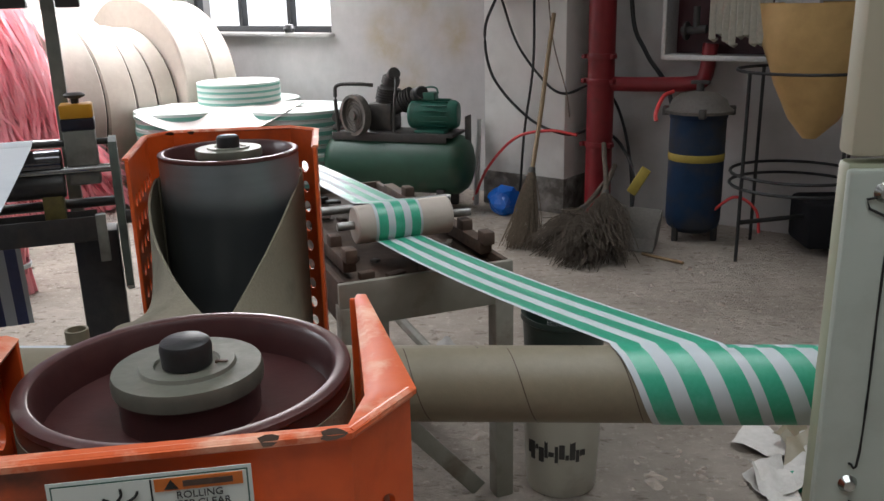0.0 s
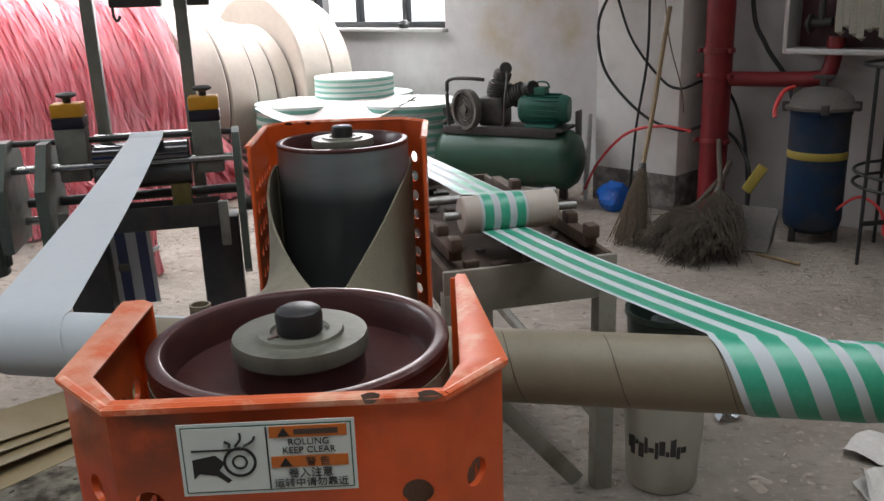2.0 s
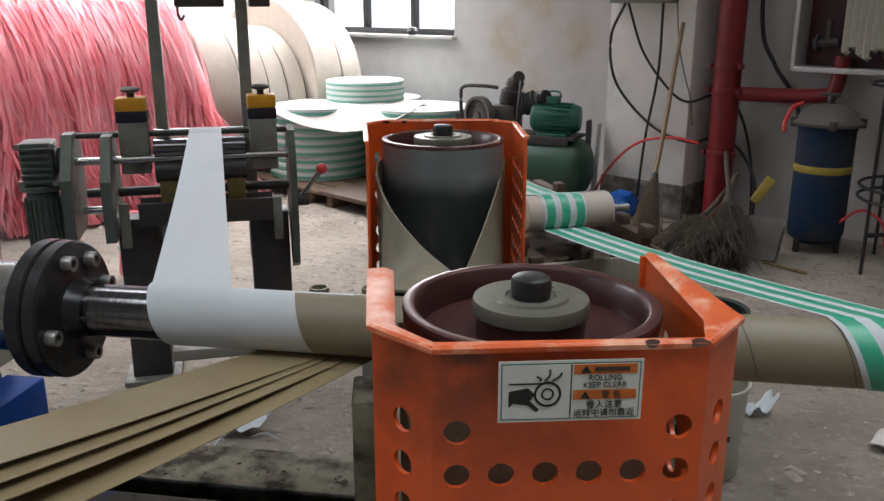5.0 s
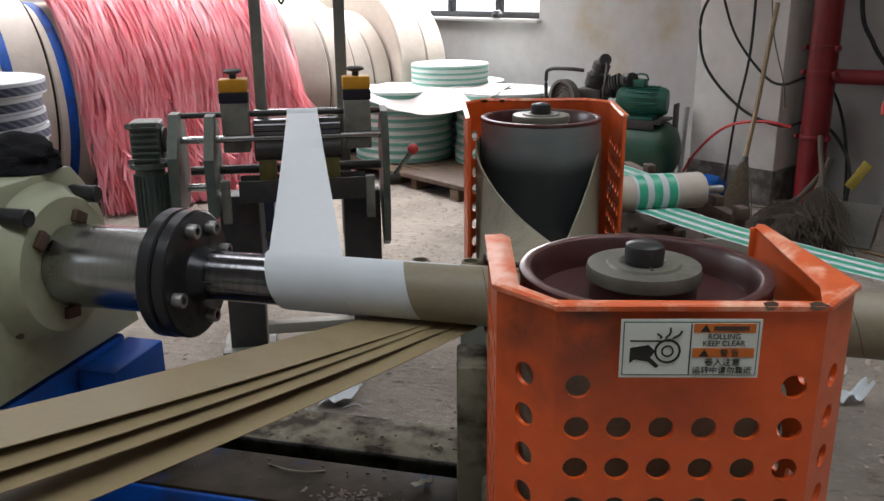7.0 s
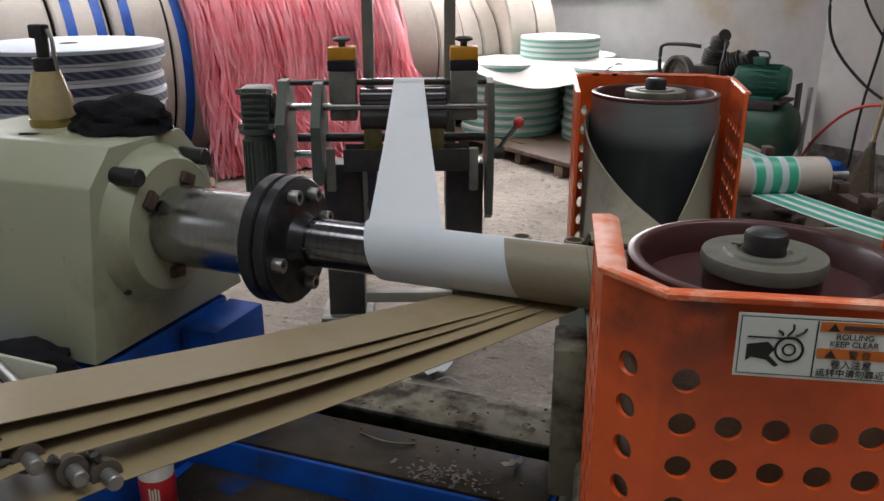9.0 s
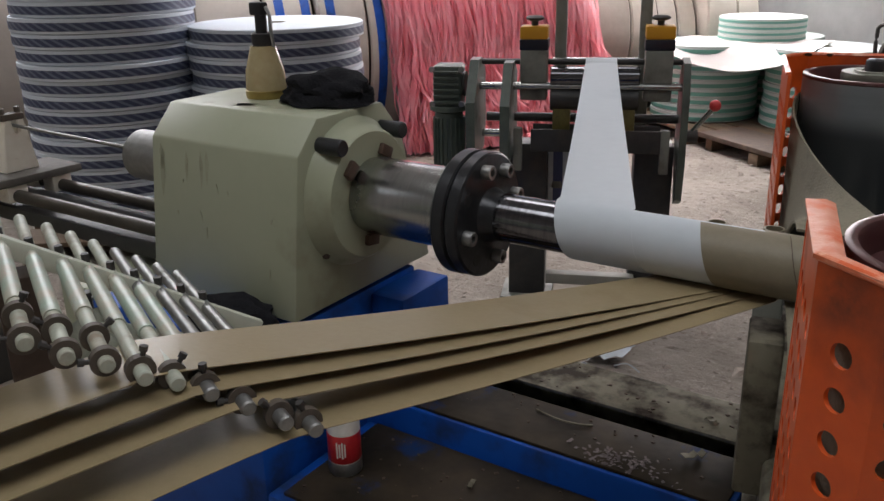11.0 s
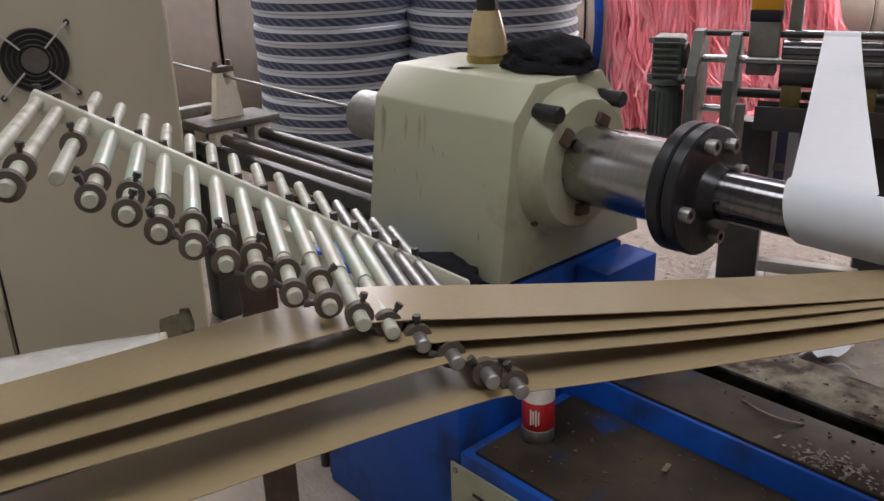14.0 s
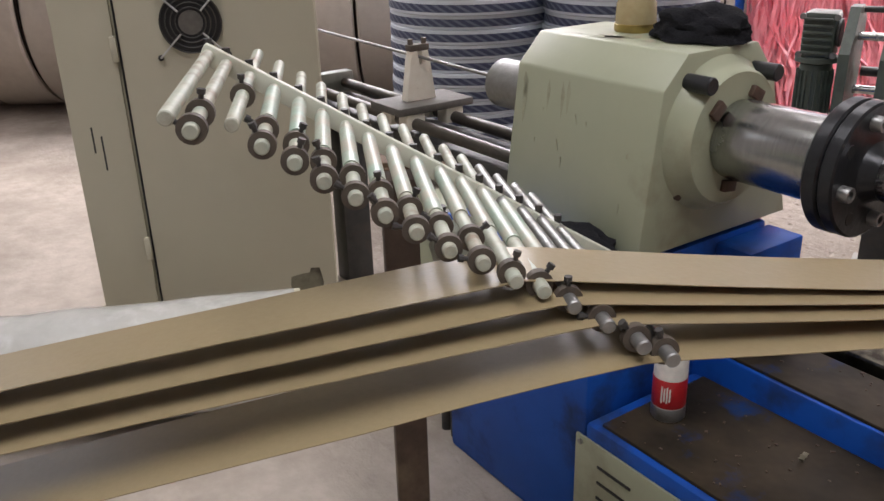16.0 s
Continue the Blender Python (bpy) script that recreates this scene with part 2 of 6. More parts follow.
M["cabinet"] = material("beige_cabinet_enamel", (0.51, 0.48, 0.365), (0.49, 0.46, 0.35), (0.39, 0.36, 0.265), rough=0.48, grain=6, blotch=1.2, bump=0.03, dirt_lo=0.5, dirt_hi=0.9)
M["stand"] = material("grey_green_machine_paint", (0.20, 0.205, 0.175), (0.165, 0.17, 0.145), (0.09, 0.085, 0.07), rough=0.5, grain=30, blotch=8, dirt_lo=0.5, dirt_hi=0.72)
M["dark_stand"] = material("dark_oily_steel", (0.055, 0.055, 0.052), (0.04, 0.04, 0.04), (0.085, 0.07, 0.055), rough=0.45, metal=0.3, grain=30, blotch=8)
M["blue"] = material("blue_machine_enamel", (0.006, 0.085, 0.42), (0.005, 0.072, 0.36), (0.02, 0.030, 0.06), rough=0.48, spec=0.3, grain=12, blotch=6, bump=0.05, dirt_lo=0.50, dirt_hi=0.72)
M["greasy"] = material("greasy_dirt_on_blue", (0.056, 0.041, 0.026), (0.017, 0.014, 0.010), (0.009, 0.040, 0.14), rough=0.6, spec=0.12, grain=8, blotch=5, bump=0.5, dirt_lo=0.56, dirt_hi=0.66)
M["beam"] = material("dirty_cream_beam", (0.22, 0.20, 0.145), (0.17, 0.155, 0.11), (0.040, 0.031, 0.022), rough=0.65, spec=0.2, grain=20, blotch=13, dirt_lo=0.44, dirt_hi=0.62)
M["kraft"] = material("kraft_paper", (0.275, 0.214, 0.122), (0.255, 0.198, 0.110), (0.225, 0.172, 0.094), rough=0.32, grain=120, blotch=3, bump=0.04, spec=0.5)
M["tube_paper"] = material("kraft_paper_tube", (0.210, 0.180, 0.122), (0.192, 0.164, 0.110), (0.17, 0.143, 0.095), rough=0.50, grain=90, blotch=4, bump=0.06)
M["belt"] = material("woven_belt", (0.215, 0.19, 0.135), (0.18, 0.16, 0.11), (0.10, 0.09, 0.065), rough=0.75, grain=220, blotch=6, bump=0.25)
M["reel_kraft"] = material("wound_kraft_reel", (0.53, 0.47, 0.405), (0.49, 0.43, 0.37), (0.41, 0.35, 0.30), rough=0.6, grain=20, blotch=2, vary=0.12)
# near-black, for the shade in the gaps between the big reels
M["reel_core"] = material("reel_gap_shade", (0.022, 0.016, 0.013), rough=0.95, spec=0.1)
M["white_paper"] = material("white_coated_paper", (0.51, 0.55, 0.575), (0.49, 0.53, 0.555), (0.46, 0.50, 0.53), rough=0.6, spec=0.25, grain=40, blotch=3, bump=0.02)
M["green_print"] = material("green_printed_paper", (0.035, 0.33, 0.20), (0.05, 0.36, 0.23), (0.09, 0.42, 0.29), rough=0.34, grain=160, blotch=20, bump=0.02)
M["navy_print"] = material("navy_striped_print", (0.05, 0.065, 0.16), (0.04, 0.05, 0.13), rough=0.4)
M["reel_white"] = material("white_wound_paper", (0.58, 0.63, 0.69), (0.55, 0.60, 0.66), (0.48, 0.53, 0.61), rough=0.5, grain=90, blotch=3, vary=0.05)
M["reel_green"] = material("pale_green_wound_paper", (0.15, 0.38, 0.31), (0.13, 0.34, 0.28), (0.22, 0.45, 0.38), rough=0.5, grain=90, blotch=3)
M["reel_pale"] = material("pale_wound_paper", (0.58, 0.64, 0.62), (0.52, 0.60, 0.57), rough=0.5, grain=90, blotch=3)
M["wrap"] = material("crumpled_wrapping_paper", (0.78, 0.72, 0.68), (0.74, 0.67, 0.62), rough=0.5, grain=12, bump=0.3)
# lightened tones and paler blotches paint in the highlights of the crinkled strings
M["pink"] = material("pink_plastic_string", (0.97, 0.47, 0.51), (0.93, 0.33, 0.38), (0.97, 0.62, 0.66), rough=0.2, rough2=0.3, grain=9, blotch=3, bump=0.1, dirt_lo=0.45, dirt_hi=0.75)


def see_through(m, share):
    """Thin film: part of the light passes through and scatters on the far side."""
    nt = m.node_tree
    p = nt.nodes["Principled BSDF"]
    tr = nt.nodes.new("ShaderNodeBsdfTranslucent")
    nt.links.new(p.inputs["Base Color"].links[0].from_socket, tr.inputs["Color"])
    mx = nt.nodes.new("ShaderNodeMixShader")
    mx.inputs[0].default_value = share
    nt.links.new(p.outputs[0], mx.inputs[1])
    nt.links.new(tr.outputs[0], mx.inputs[2])
    nt.links.new(mx.outputs[0], nt.nodes["Material Output"].inputs[0])


see_through(M["pink"], 0.45)
M["yellow"] = material("yellow_plastic", (0.62, 0.30, 0.015), (0.58, 0.27, 0.012), rough=0.4, grain=30)
M["navy"] = material("navy_plastic", (0.012, 0.012, 0.022), rough=0.35)
M["black_plastic"] = material("black_plastic", (0.015, 0.015, 0.016), (0.022, 0.022, 0.023), rough=0.45)
M["rag"] = material("black_cloth", (0.012, 0.012, 0.014), (0.018, 0.018, 0.02), rough=0.95, grain=200, bump=0.4, spec=0.1)
M["red_paint"] = material("red_pipe_paint", (0.20, 0.011, 0.016), (0.165, 0.009, 0.013), (0.10, 0.02, 0.02), rough=0.4, grain=12, blotch=5)
M["dark_red"] = material("dark_red_board", (0.05, 0.006, 0.010), (0.04, 0.005, 0.008), rough=0.5)
M["comp_green"] = material("dusty_green_tank_paint", (0.020, 0.075, 0.045), (0.016, 0.06, 0.036), (0.09, 0.085, 0.06), rough=0.42, grain=14, blotch=4, dirt_lo=0.55, dirt_hi=0.8)
M["motor_green"] = material("turquoise_motor_paint", (0.02, 0.13, 0.092), (0.016, 0.10, 0.07), (0.05, 0.07, 0.055), rough=0.45, grain=20, blotch=9)
M["iron"] = material("dark_cast_iron", (0.035, 0.033, 0.032), (0.05, 0.046, 0.042), (0.09, 0.075, 0.06), rough=0.55, grain=30, blotch=9)
M["tank_blue"] = material("dusty_blue_tank_paint", (0.008, 0.030, 0.075), (0.007, 0.024, 0.06), (0.045, 0.043, 0.040), rough=0.65, spec=0.25, grain=12, blotch=4, dirt_lo=0.42, dirt_hi=0.66)
M["lid_grey"] = material("dusty_grey_lid", (0.13, 0.12, 0.105), (0.10, 0.09, 0.08), rough=0.65)
M["tape"] = material("old_yellow_tape", (0.33, 0.25, 0.04), rough=0.6)
M["rubber"] = material("black_rubber_hose", (0.012, 0.012, 0.012), rough=0.55)
M["red_hose"] = material("red_air_hose", (0.62, 0.05, 0.05), rough=0.45)
M["bamboo"] = material("bamboo_stick", (0.28, 0.19, 0.10), (0.22, 0.15, 0.08), rough=0.6, grain=30, stretch=(1, 1, 0.1))
M["straw"] = material("dry_broom_straw", (0.16, 0.125, 0.09), (0.10, 0.076, 0.053), rough=0.95, vary=0.1)
M["twig"] = material("dark_broom_twigs", (0.12, 0.095, 0.07), (0.065, 0.05, 0.038), rough=0.95)
M["blue_bag"] = material("blue_plastic_bag", (0.01, 0.12, 0.50), (0.008, 0.09, 0.4), rough=0.25, grain=14, bump=0.4)
M["hose_white"] = material("white_canvas_hose", (0.60, 0.58, 0.50), (0.5, 0.48, 0.41), rough=0.8, grain=60)
M["alu"] = material("painted_aluminium_frame", (0.55, 0.55, 0.54), rough=0.4, metal=0.3)
M["dark_frame"] = material("dark_window_frame", (0.05, 0.055, 0.06), rough=0.45)
M["funnel"] = material("ochre_paper_funnel", (0.60, 0.40, 0.16), (0.52, 0.34, 0.13), (0.40, 0.26, 0.10), rough=0.6, grain=14, blotch=4, bump=0.15)
M["rusty"] = material("rusty_brown_iron", (0.085, 0.055, 0.038), (0.06, 0.038, 0.027), (0.16, 0.12, 0.08), rough=0.75, grain=30, blotch=8, bump=0.3)
M["grey_tube"] = material("grey_square_tube_paint", (0.26, 0.25, 0.21), (0.22, 0.21, 0.175), (0.13, 0.10, 0.07), rough=0.55, grain=20, blotch=6)
M["oily_yellow"] = material("oily_yellow_paint", (0.20, 0.17, 0.05), (0.13, 0.11, 0.04), rough=0.5)
M["gear_green"] = material("dark_grey_green_enamel", (0.095, 0.118, 0.098), (0.075, 0.093, 0.078), (0.04, 0.04, 0.036), rough=0.42, grain=30, blotch=9, dirt_lo=0.5, dirt_hi=0.75)
M["wood"] = material("rough_pallet_wood", (0.15, 0.10, 0.06), (0.10, 0.066, 0.04), rough=0.8, grain=18, stretch=(0.3, 3, 3), bump=0.3)
M["bucket"] = material("cloudy_plastic_bucket", (0.62, 0.60, 0.52), (0.55, 0.53, 0.46), (0.35, 0.31, 0.25), rough=0.35, grain=8, blotch=4, trans=0.35)
M["dark_bucket"] = material("dark_green_plastic", (0.025, 0.04, 0.032), rough=0.4)
M["glass"] = material("clear_jar", (0.85, 0.88, 0.88), rough=0.08, trans=0.9, bump=0)
M["label"] = material("printed_label_white", (0.66, 0.70, 0.66), (0.62, 0.66, 0.62), rough=0.35, grain=20, bump=0)
M["door_grey"] = material("pale_grey_green_enamel", (0.40, 0.44, 0.39), (0.37, 0.41, 0.36), (0.27, 0.28, 0.23), rough=0.45, grain=12, blotch=5, bump=0.04, dirt_lo=0.5, dirt_hi=0.8)
M["label_edge"] = material("printed_label_green", (0.05, 0.12, 0.09), rough=0.4, bump=0)
M["label_orange"] = material("printed_label_orange", (0.62, 0.16, 0.02), rough=0.4, bump=0)
M["ink"] = material("black_print", (0.012, 0.012, 0.012), rough=0.5, bump=0)
M["red_ink"] = material("red_marker_ink", (0.50, 0.02, 0.08), rough=0.5, bump=0)
M["can_red"] = material("printed_can_red", (0.45, 0.02, 0.025), rough=0.3, bump=0)
M["can_white"] = material("printed_can_white", (0.70, 0.68, 0.62), rough=0.35, bump=0)
M["brass"] = material("aged_brass", (0.45, 0.33, 0.12), rough=0.35, metal=0.8)
M["oil"] = material("amber_oil_jar", (0.62, 0.52, 0.30), (0.56, 0.45, 0.24), rough=0.15, trans=0.3, bump=0)
M["sleeve"] = material("iridescent_film_sleeve", (0.36, 0.43, 0.35), (0.24, 0.40, 0.32), (0.42, 0.40, 0.32), rough=0.38, grain=40, blotch=20, dirt_lo=0.4, dirt_hi=0.6, coat=0.15)
M["rod"] = material("dirty_cream_rod", (0.47, 0.47, 0.38), (0.36, 0.40, 0.33), (0.30, 0.25, 0.19), rough=0.45, grain=40, blotch=26, dirt_lo=0.5, dirt_hi=0.7)
M["collar"] = material("rusty_set_collar", (0.10, 0.080, 0.062), (0.075, 0.06, 0.048), (0.16, 0.12, 0.085), rough=0.6, grain=60, blotch=30)
M["mint"] = material("mint_bar_paint", (0.60, 0.62, 0.52), (0.55, 0.57, 0.47), (0.38, 0.36, 0.28), rough=0.4, grain=30, blotch=14)
M["white_block"] = material("white_cast_block", (0.86, 0.81, 0.71), (0.80, 0.74, 0.63), (0.45, 0.37, 0.27), rough=0.35, grain=30, blotch=24, dirt_lo=0.6, dirt_hi=0.75)
M["film"] = material("clear_wrapping_film", (0.62, 0.62, 0.58), (0.52, 0.52, 0.48), (0.72, 0.72, 0.70), rough=0.10, grain=9, blotch=8, bump=1.0, coat=0.9)
M["sky_glow"] = glowing("bright_daylight_outside", (0.96, 0.97, 1.0), 2.2)
M["scrap"] = material("scrap_paper", (0.50, 0.48, 0.45), (0.43, 0.41, 0.38), (0.32, 0.28, 0.24), rough=0.7, vary=0.15)
M["ash"] = material("greasy_paper_flakes", (0.17, 0.135, 0.13), (0.09, 0.07, 0.068), rough=0.8, grain=40)
M["clod"] = material("floor_litter", (0.33, 0.28, 0.235), (0.25, 0.21, 0.175), rough=0.95)


# ---- building blocks ----
def link_mesh(name, bm, mats, parent=None, label="", smooth=35):
    me = bpy.data.meshes.new(name)
    bmesh.ops.recalc_face_normals(bm, faces=bm.faces)
    bm.to_mesh(me)
    bm.free()
    for m in (mats if isinstance(mats, (list, tuple)) else [mats]):
        me.materials.append(M[m])
    if smooth:
        me.polygons.foreach_set("use_smooth", [True] * len(me.polygons))
        me.set_sharp_from_angle(angle=radians(smooth))
    ob = new(name, me)
    ob.parent = parent
    if label:
        tagged(ob, label)
    return ob


def part(name, bm, mats, parent, label="", smooth=35):
    return link_mesh(name, bm, mats, parent, label, smooth)


def thing(name, m, label, category, group="", kind=""):
    ob = new(name)
    ob.empty_display_size = 0.05
    ob.matrix_world = m
    return tagged(ob, label, category, group, kind)


def solo(name, bm, mats, label, category, group="", kind="", m=None, smooth=35):
    ob = link_mesh(name, bm, mats, None, "", smooth)
    if m is not None:
        ob.matrix_world = m
    return tagged(ob, label, category, group, kind)


def box(bm, c, size, bevel=0.0, m=None, seg=2):
    r = bmesh.ops.create_cube(bm, size=1)
    vs = r["verts"]
    mm = Matrix.Translation(c) @ (m or Matrix()) @ Matrix.Diagonal((*size, 1))
    bmesh.ops.transform(bm, matrix=mm, verts=vs)
    if bevel:
        es = list({e for v in vs for e in v.link_edges})
        bmesh.ops.bevel(bm, geom=es, offset=bevel, segments=seg, affect="EDGES", profile=0.5)
    return bm


def frame_of(p0, p1):
    d = (Vector(p1) - Vector(p0))
    return Matrix.Translation(p0) @ d.to_track_quat("Z", "Y").to_matrix().to_4x4(), d.length


def lathe(bm, prof, n=32, m=None, mat=0, close=False):
    """Turns a profile of (radius, height) about z."""
    m = m or Matrix()
    rings = []
    for r, z in prof:
        if r < 1e-6:
            rings.append([bm.verts.new(m @ Vector((0, 0, z)))])
        else:
            rings.append([bm.verts.new(m @ Vector((r * math.cos(2 * math.pi * k / n), r * math.sin(2 * math.pi * k / n), z))) for k in range(n)])
    pairs = list(zip(rings, rings[1:])) + ([(rings[-1], rings[0])] if close else [])
    for a, b in pairs:
        for k in range(n):
            q = [a[k % len(a)], a[(k + 1) % len(a)], b[(k + 1) % len(b)], b[k % len(b)]]
            q = list(dict.fromkeys(q))
            if len(q) > 2:
                f = bm.faces.new(q)
                f.material_index = mat
    return bm


def rod(bm, p0, p1, r, r1=None, n=20, bevel=0.0):
    m, length = frame_of(p0, p1)
    r1 = r if r1 is None else r1
    if bevel:
        return lathe(bm, [(0, 0), (r - bevel, 0), (r, bevel), (r1, length - bevel), (r1 - bevel, length), (0, length)], n, m)
    return lathe(bm, [(0, 0), (r, 0), (r1, length), (0, length)], n, m)


def pipe(bm, p0, p1, r, inner, n=24):
    m, length = frame_of(p0, p1)
    return lathe(bm, [(inner, 0), (r, 0), (r, length), (inner, length)], n, m, close=True)


def smooth_path(pts, n=8):
    """A Catmull-Rom line through the points."""
    pts = [Vector(p) for p in pts]
    ext = [pts[0] * 2 - pts[1]] + pts + [pts[-1] * 2 - pts[-2]]
    out = []
    for i in range(1, len(ext) - 2):
        a, b, c, d = ext[i - 1:i + 3]
        for k in range(n):
            t = k / n
            out.append(0.5 * (2 * b + (c - a) * t + (2 * a - 5 * b + 4 * c - d) * t * t + (3 * b - a - 3 * c + d) * t ** 3))
    return out + [pts[-1]]


def hose(bm, pts, r, n=8, steps=8):
    path = smooth_path(pts, steps) if steps else [Vector(p) for p in pts]
    rings = []
    for i, p in enumerate(path):
        d = (path[min(i + 1, len(path) - 1)] - path[max(i - 1, 0)]).normalized()
        q = d.to_track_quat("Z", "Y").to_matrix()
        rings.append([bm.verts.new(p + q @ Vector((r * math.cos(2 * math.pi * k / n), r * math.sin(2 * math.pi * k / n), 0))) for k in range(n)])
    for a, b in zip(rings, rings[1:]):
        for k in range(n):
            bm.faces.new((a[k], a[(k + 1) % n], b[(k + 1) % n], b[k]))
    bm.faces.new(rings[0][::-1])
    bm.faces.new(rings[-1])
    return bm


def ribbon(bm, rows, mats=None, thick=0.0):
    """A sheet through rows of points; mats gives a material to each column."""
    vs = [[bm.verts.new(p) for p in row] for row in rows]
    fs = []
    for a, b in zip(vs, vs[1:]):
        for k in range(len(a) - 1):
            f = bm.faces.new((a[k], a[k + 1], b[k + 1], b[k]))
            f.material_index = mats[k] if mats else 0
            fs.append(f)
    if thick:
        bmesh.ops.recalc_face_normals(bm, faces=fs)
        bmesh.ops.solidify(bm, geom=fs, thickness=thick)
    return bm


def prism(bm, outline, z0, z1, m=None):
    """An upright prism over an outline of (x, y)."""
    m = m or Matrix()
    lo = [bm.verts.new(m @ Vector((x, y, z0))) for x, y in outline]
    hi = [bm.verts.new(m @ Vector((x, y, z1))) for x, y in outline]
    bm.faces.new(lo[::-1])
    bm.faces.new(hi)
    n = len(outline)
    for k in range(n):
        bm.faces.new((lo[k], lo[(k + 1) % n], hi[(k + 1) % n], hi[k]))
    return bm


def B():
    return bmesh.new()


# ---- the hall ----
RM = pose(A0.x, A0.y, 0, 0, 0, ROOM)      # local x along the back wall, local y into it
bm = B()
box(bm, (-2, 0, -0.06), (60, 60, 0.12))
solo("ground", bm, "floor", "dusty grey-brown concrete floor with litter", "floor", kind="structure", smooth=0)


def wall_with_openings(name, x0, x1, openings, m, label, mat="wall"):
    """A wall 0.24 thick from x0 to x1; openings are (x0, x1, z0, z1), in order along the wall."""
    b = B()
    x = x0
    for a, c, z0, z1 in openings:
        box(b, ((x + a) / 2, 0.12, TOP / 2), (a - x, 0.24, TOP))
        if z0 > 0:
            box(b, ((a + c) / 2, 0.12, z0 / 2), (c - a, 0.24, z0))
        box(b, ((a + c) / 2, 0.12, (z1 + TOP) / 2), (c - a, 0.24, TOP - z1))
        x = c
    box(b, ((x + x1) / 2, 0.12, TOP / 2), (x1 - x, 0.24, TOP))
    return solo(name, b, mat, label, "wall", kind="structure", m=m, smooth=0)


W0, W1, WZ0, WZ1 = -2.62, -0.86, 1.06, 2.45
wall_with_openings("wall_north", LEFT_S - 0.24, RIGHT_S + 0.24, [(W0, W1, WZ0, WZ1)], RM, "whitewashed plaster wall with a window and rusty seepage", "north")
side = pose(*room(LEFT_S, 0), 0, 0, ROOM + 90)
wall_with_openings("wall_west", -BACK_D - 0.24, 0, [(-8.0, -4.4, 2.1, 3.4), (-3.7, -0.2, 2.1, 3.4)], side, "whitewashed plaster wall with high windows behind the reels")
wall_with_openings("wall_east", 0, BACK_D + 0.24, [], pose(*room(RIGHT_S, 0), 0, 0, ROOM - 90), "plain whitewashed plaster wall")
# the opening here is assumed, to go with the fill lamp behind the camera
wall_with_openings("wall_south", -RIGHT_S - 0.24, -LEFT_S + 0.24, [(-1.1, 2.7, 2.6, 3.6)], pose(*room(0, BACK_D), 0, 0, ROOM + 180), "whitewashed wall with an added high opening, out of view")
bm = B()
box(bm, ((LEFT_S + RIGHT_S) / 2, -BACK_D / 2, TOP + 0.1), (RIGHT_S - LEFT_S + 0.6, BACK_D + 0.6, 0.2))
solo("ceiling", bm, "ceiling", "plain grey hall ceiling", "ceiling", kind="structure", m=RM, smooth=0)

# the window: dark sliding frames, bright sill, daylight beyond
win = thing("window_1", RM, "dark aluminium sliding window with overexposed daylight", "window", kind="structure")
bm = B()
for z in (WZ0 + 0.025, WZ1 - 0.025):
    box(bm, ((W0 + W1) / 2, 0.10, z), (W1 - W0, 0.07, 0.05), 0.004)
for x in (W0 + 0.025, W0 + 0.62, W0 + 1.22, W1 - 0.025):
    box(bm, (x, 0.10, (WZ0 + WZ1) / 2), (0.05, 0.06, WZ1 - WZ0 - 0.1), 0.004)
part("window_frame", bm, "dark_frame", win)
bm = B()
box(bm, ((W0 + W1) / 2, 0.0, WZ0 - 0.012), (W1 - W0 + 0.06, 0.12, 0.03), 0.006)
part("window_sill", bm, "wall", win)
bm = B()
box(bm, ((W0 + W1) / 2, 0.6, 1.9), (6, 0.02, 3.4))
solo("backdrop", bm, "sky_glow", "white overexposed daylight outside the window", "sky", kind="structure", m=RM, smooth=0)
bm = B()
lathe(bm, [(0, 0), (0.035, 0.0), (0.045, 0.03), (0.03, 0.06), (0, 0.065)], 16)
solo("small_pot", bm, "black_plastic", "small dark pot standing on the window sill", "pot", m=RM @ pose(-1.30, -0.03, WZ0 + 0.004))

# column with its junction box and skirting
bm = B()
box(bm, (1.05, -0.14, TOP / 2), (0.59, 0.28, TOP), 0.01)
solo("column_1", bm, "column", "square white plastered column with chipped base", "column", kind="structure", m=RM)
bm = B()
box(bm, (1.05, -0.145, 0.11), (0.602, 0.292, 0.22), 0.008)
solo("baseboard", bm, "grime", "grimy dark-stained skirting of the column", "skirting", kind="structure", m=RM)
jb = thing("junction_box", RM @ pose(1.02, -0.28, 1.36), "grey-green steel junction box on the column", "junction box")
bm = B()
box(bm, (0, -0.05, 0.05), (0.42, 0.10, 0.20), 0.006)
part("body", bm, "stand", jb)
bm = B()
box(bm, (0, -0.105, 0.05), (0.36, 0.012, 0.16), 0.003)
part("door", bm, "stand", jb)


def cable(name, pts, r, mat, label, m=RM, n=8):
    b = B()
    hose(b, pts, r, n)
    return solo(name, b, mat, label, "cable" if "cable" in name else "hose", m=m)


cable("cable", [(0.9, -0.34, 1.31), (0.8, -0.33, 1.10), (0.86, -0.33, 0.82), (1.12, -0.32, 0.58), (1.363, -0.30, 0.50), (1.454, -0.20, 0.52)], 0.009, "rubber", "black cable sagging from the junction box")
cable("cable", [(0.92, -0.34, 1.31), (1.04, -0.33, 1.02), (1.233, -0.32, 0.80), (1.35, -0.30, 0.74), (1.441, -0.20, 0.78)], 0.008, "rubber", "black cable sagging from the junction box")
cable("cable", [(1.16, -0.34, 1.31), (1.15, -0.33, 0.9), (1.09, -0.33, 0.5), (1.06, -0.33, 0.12)], 0.008, "rubber", "black cable hanging down the column")
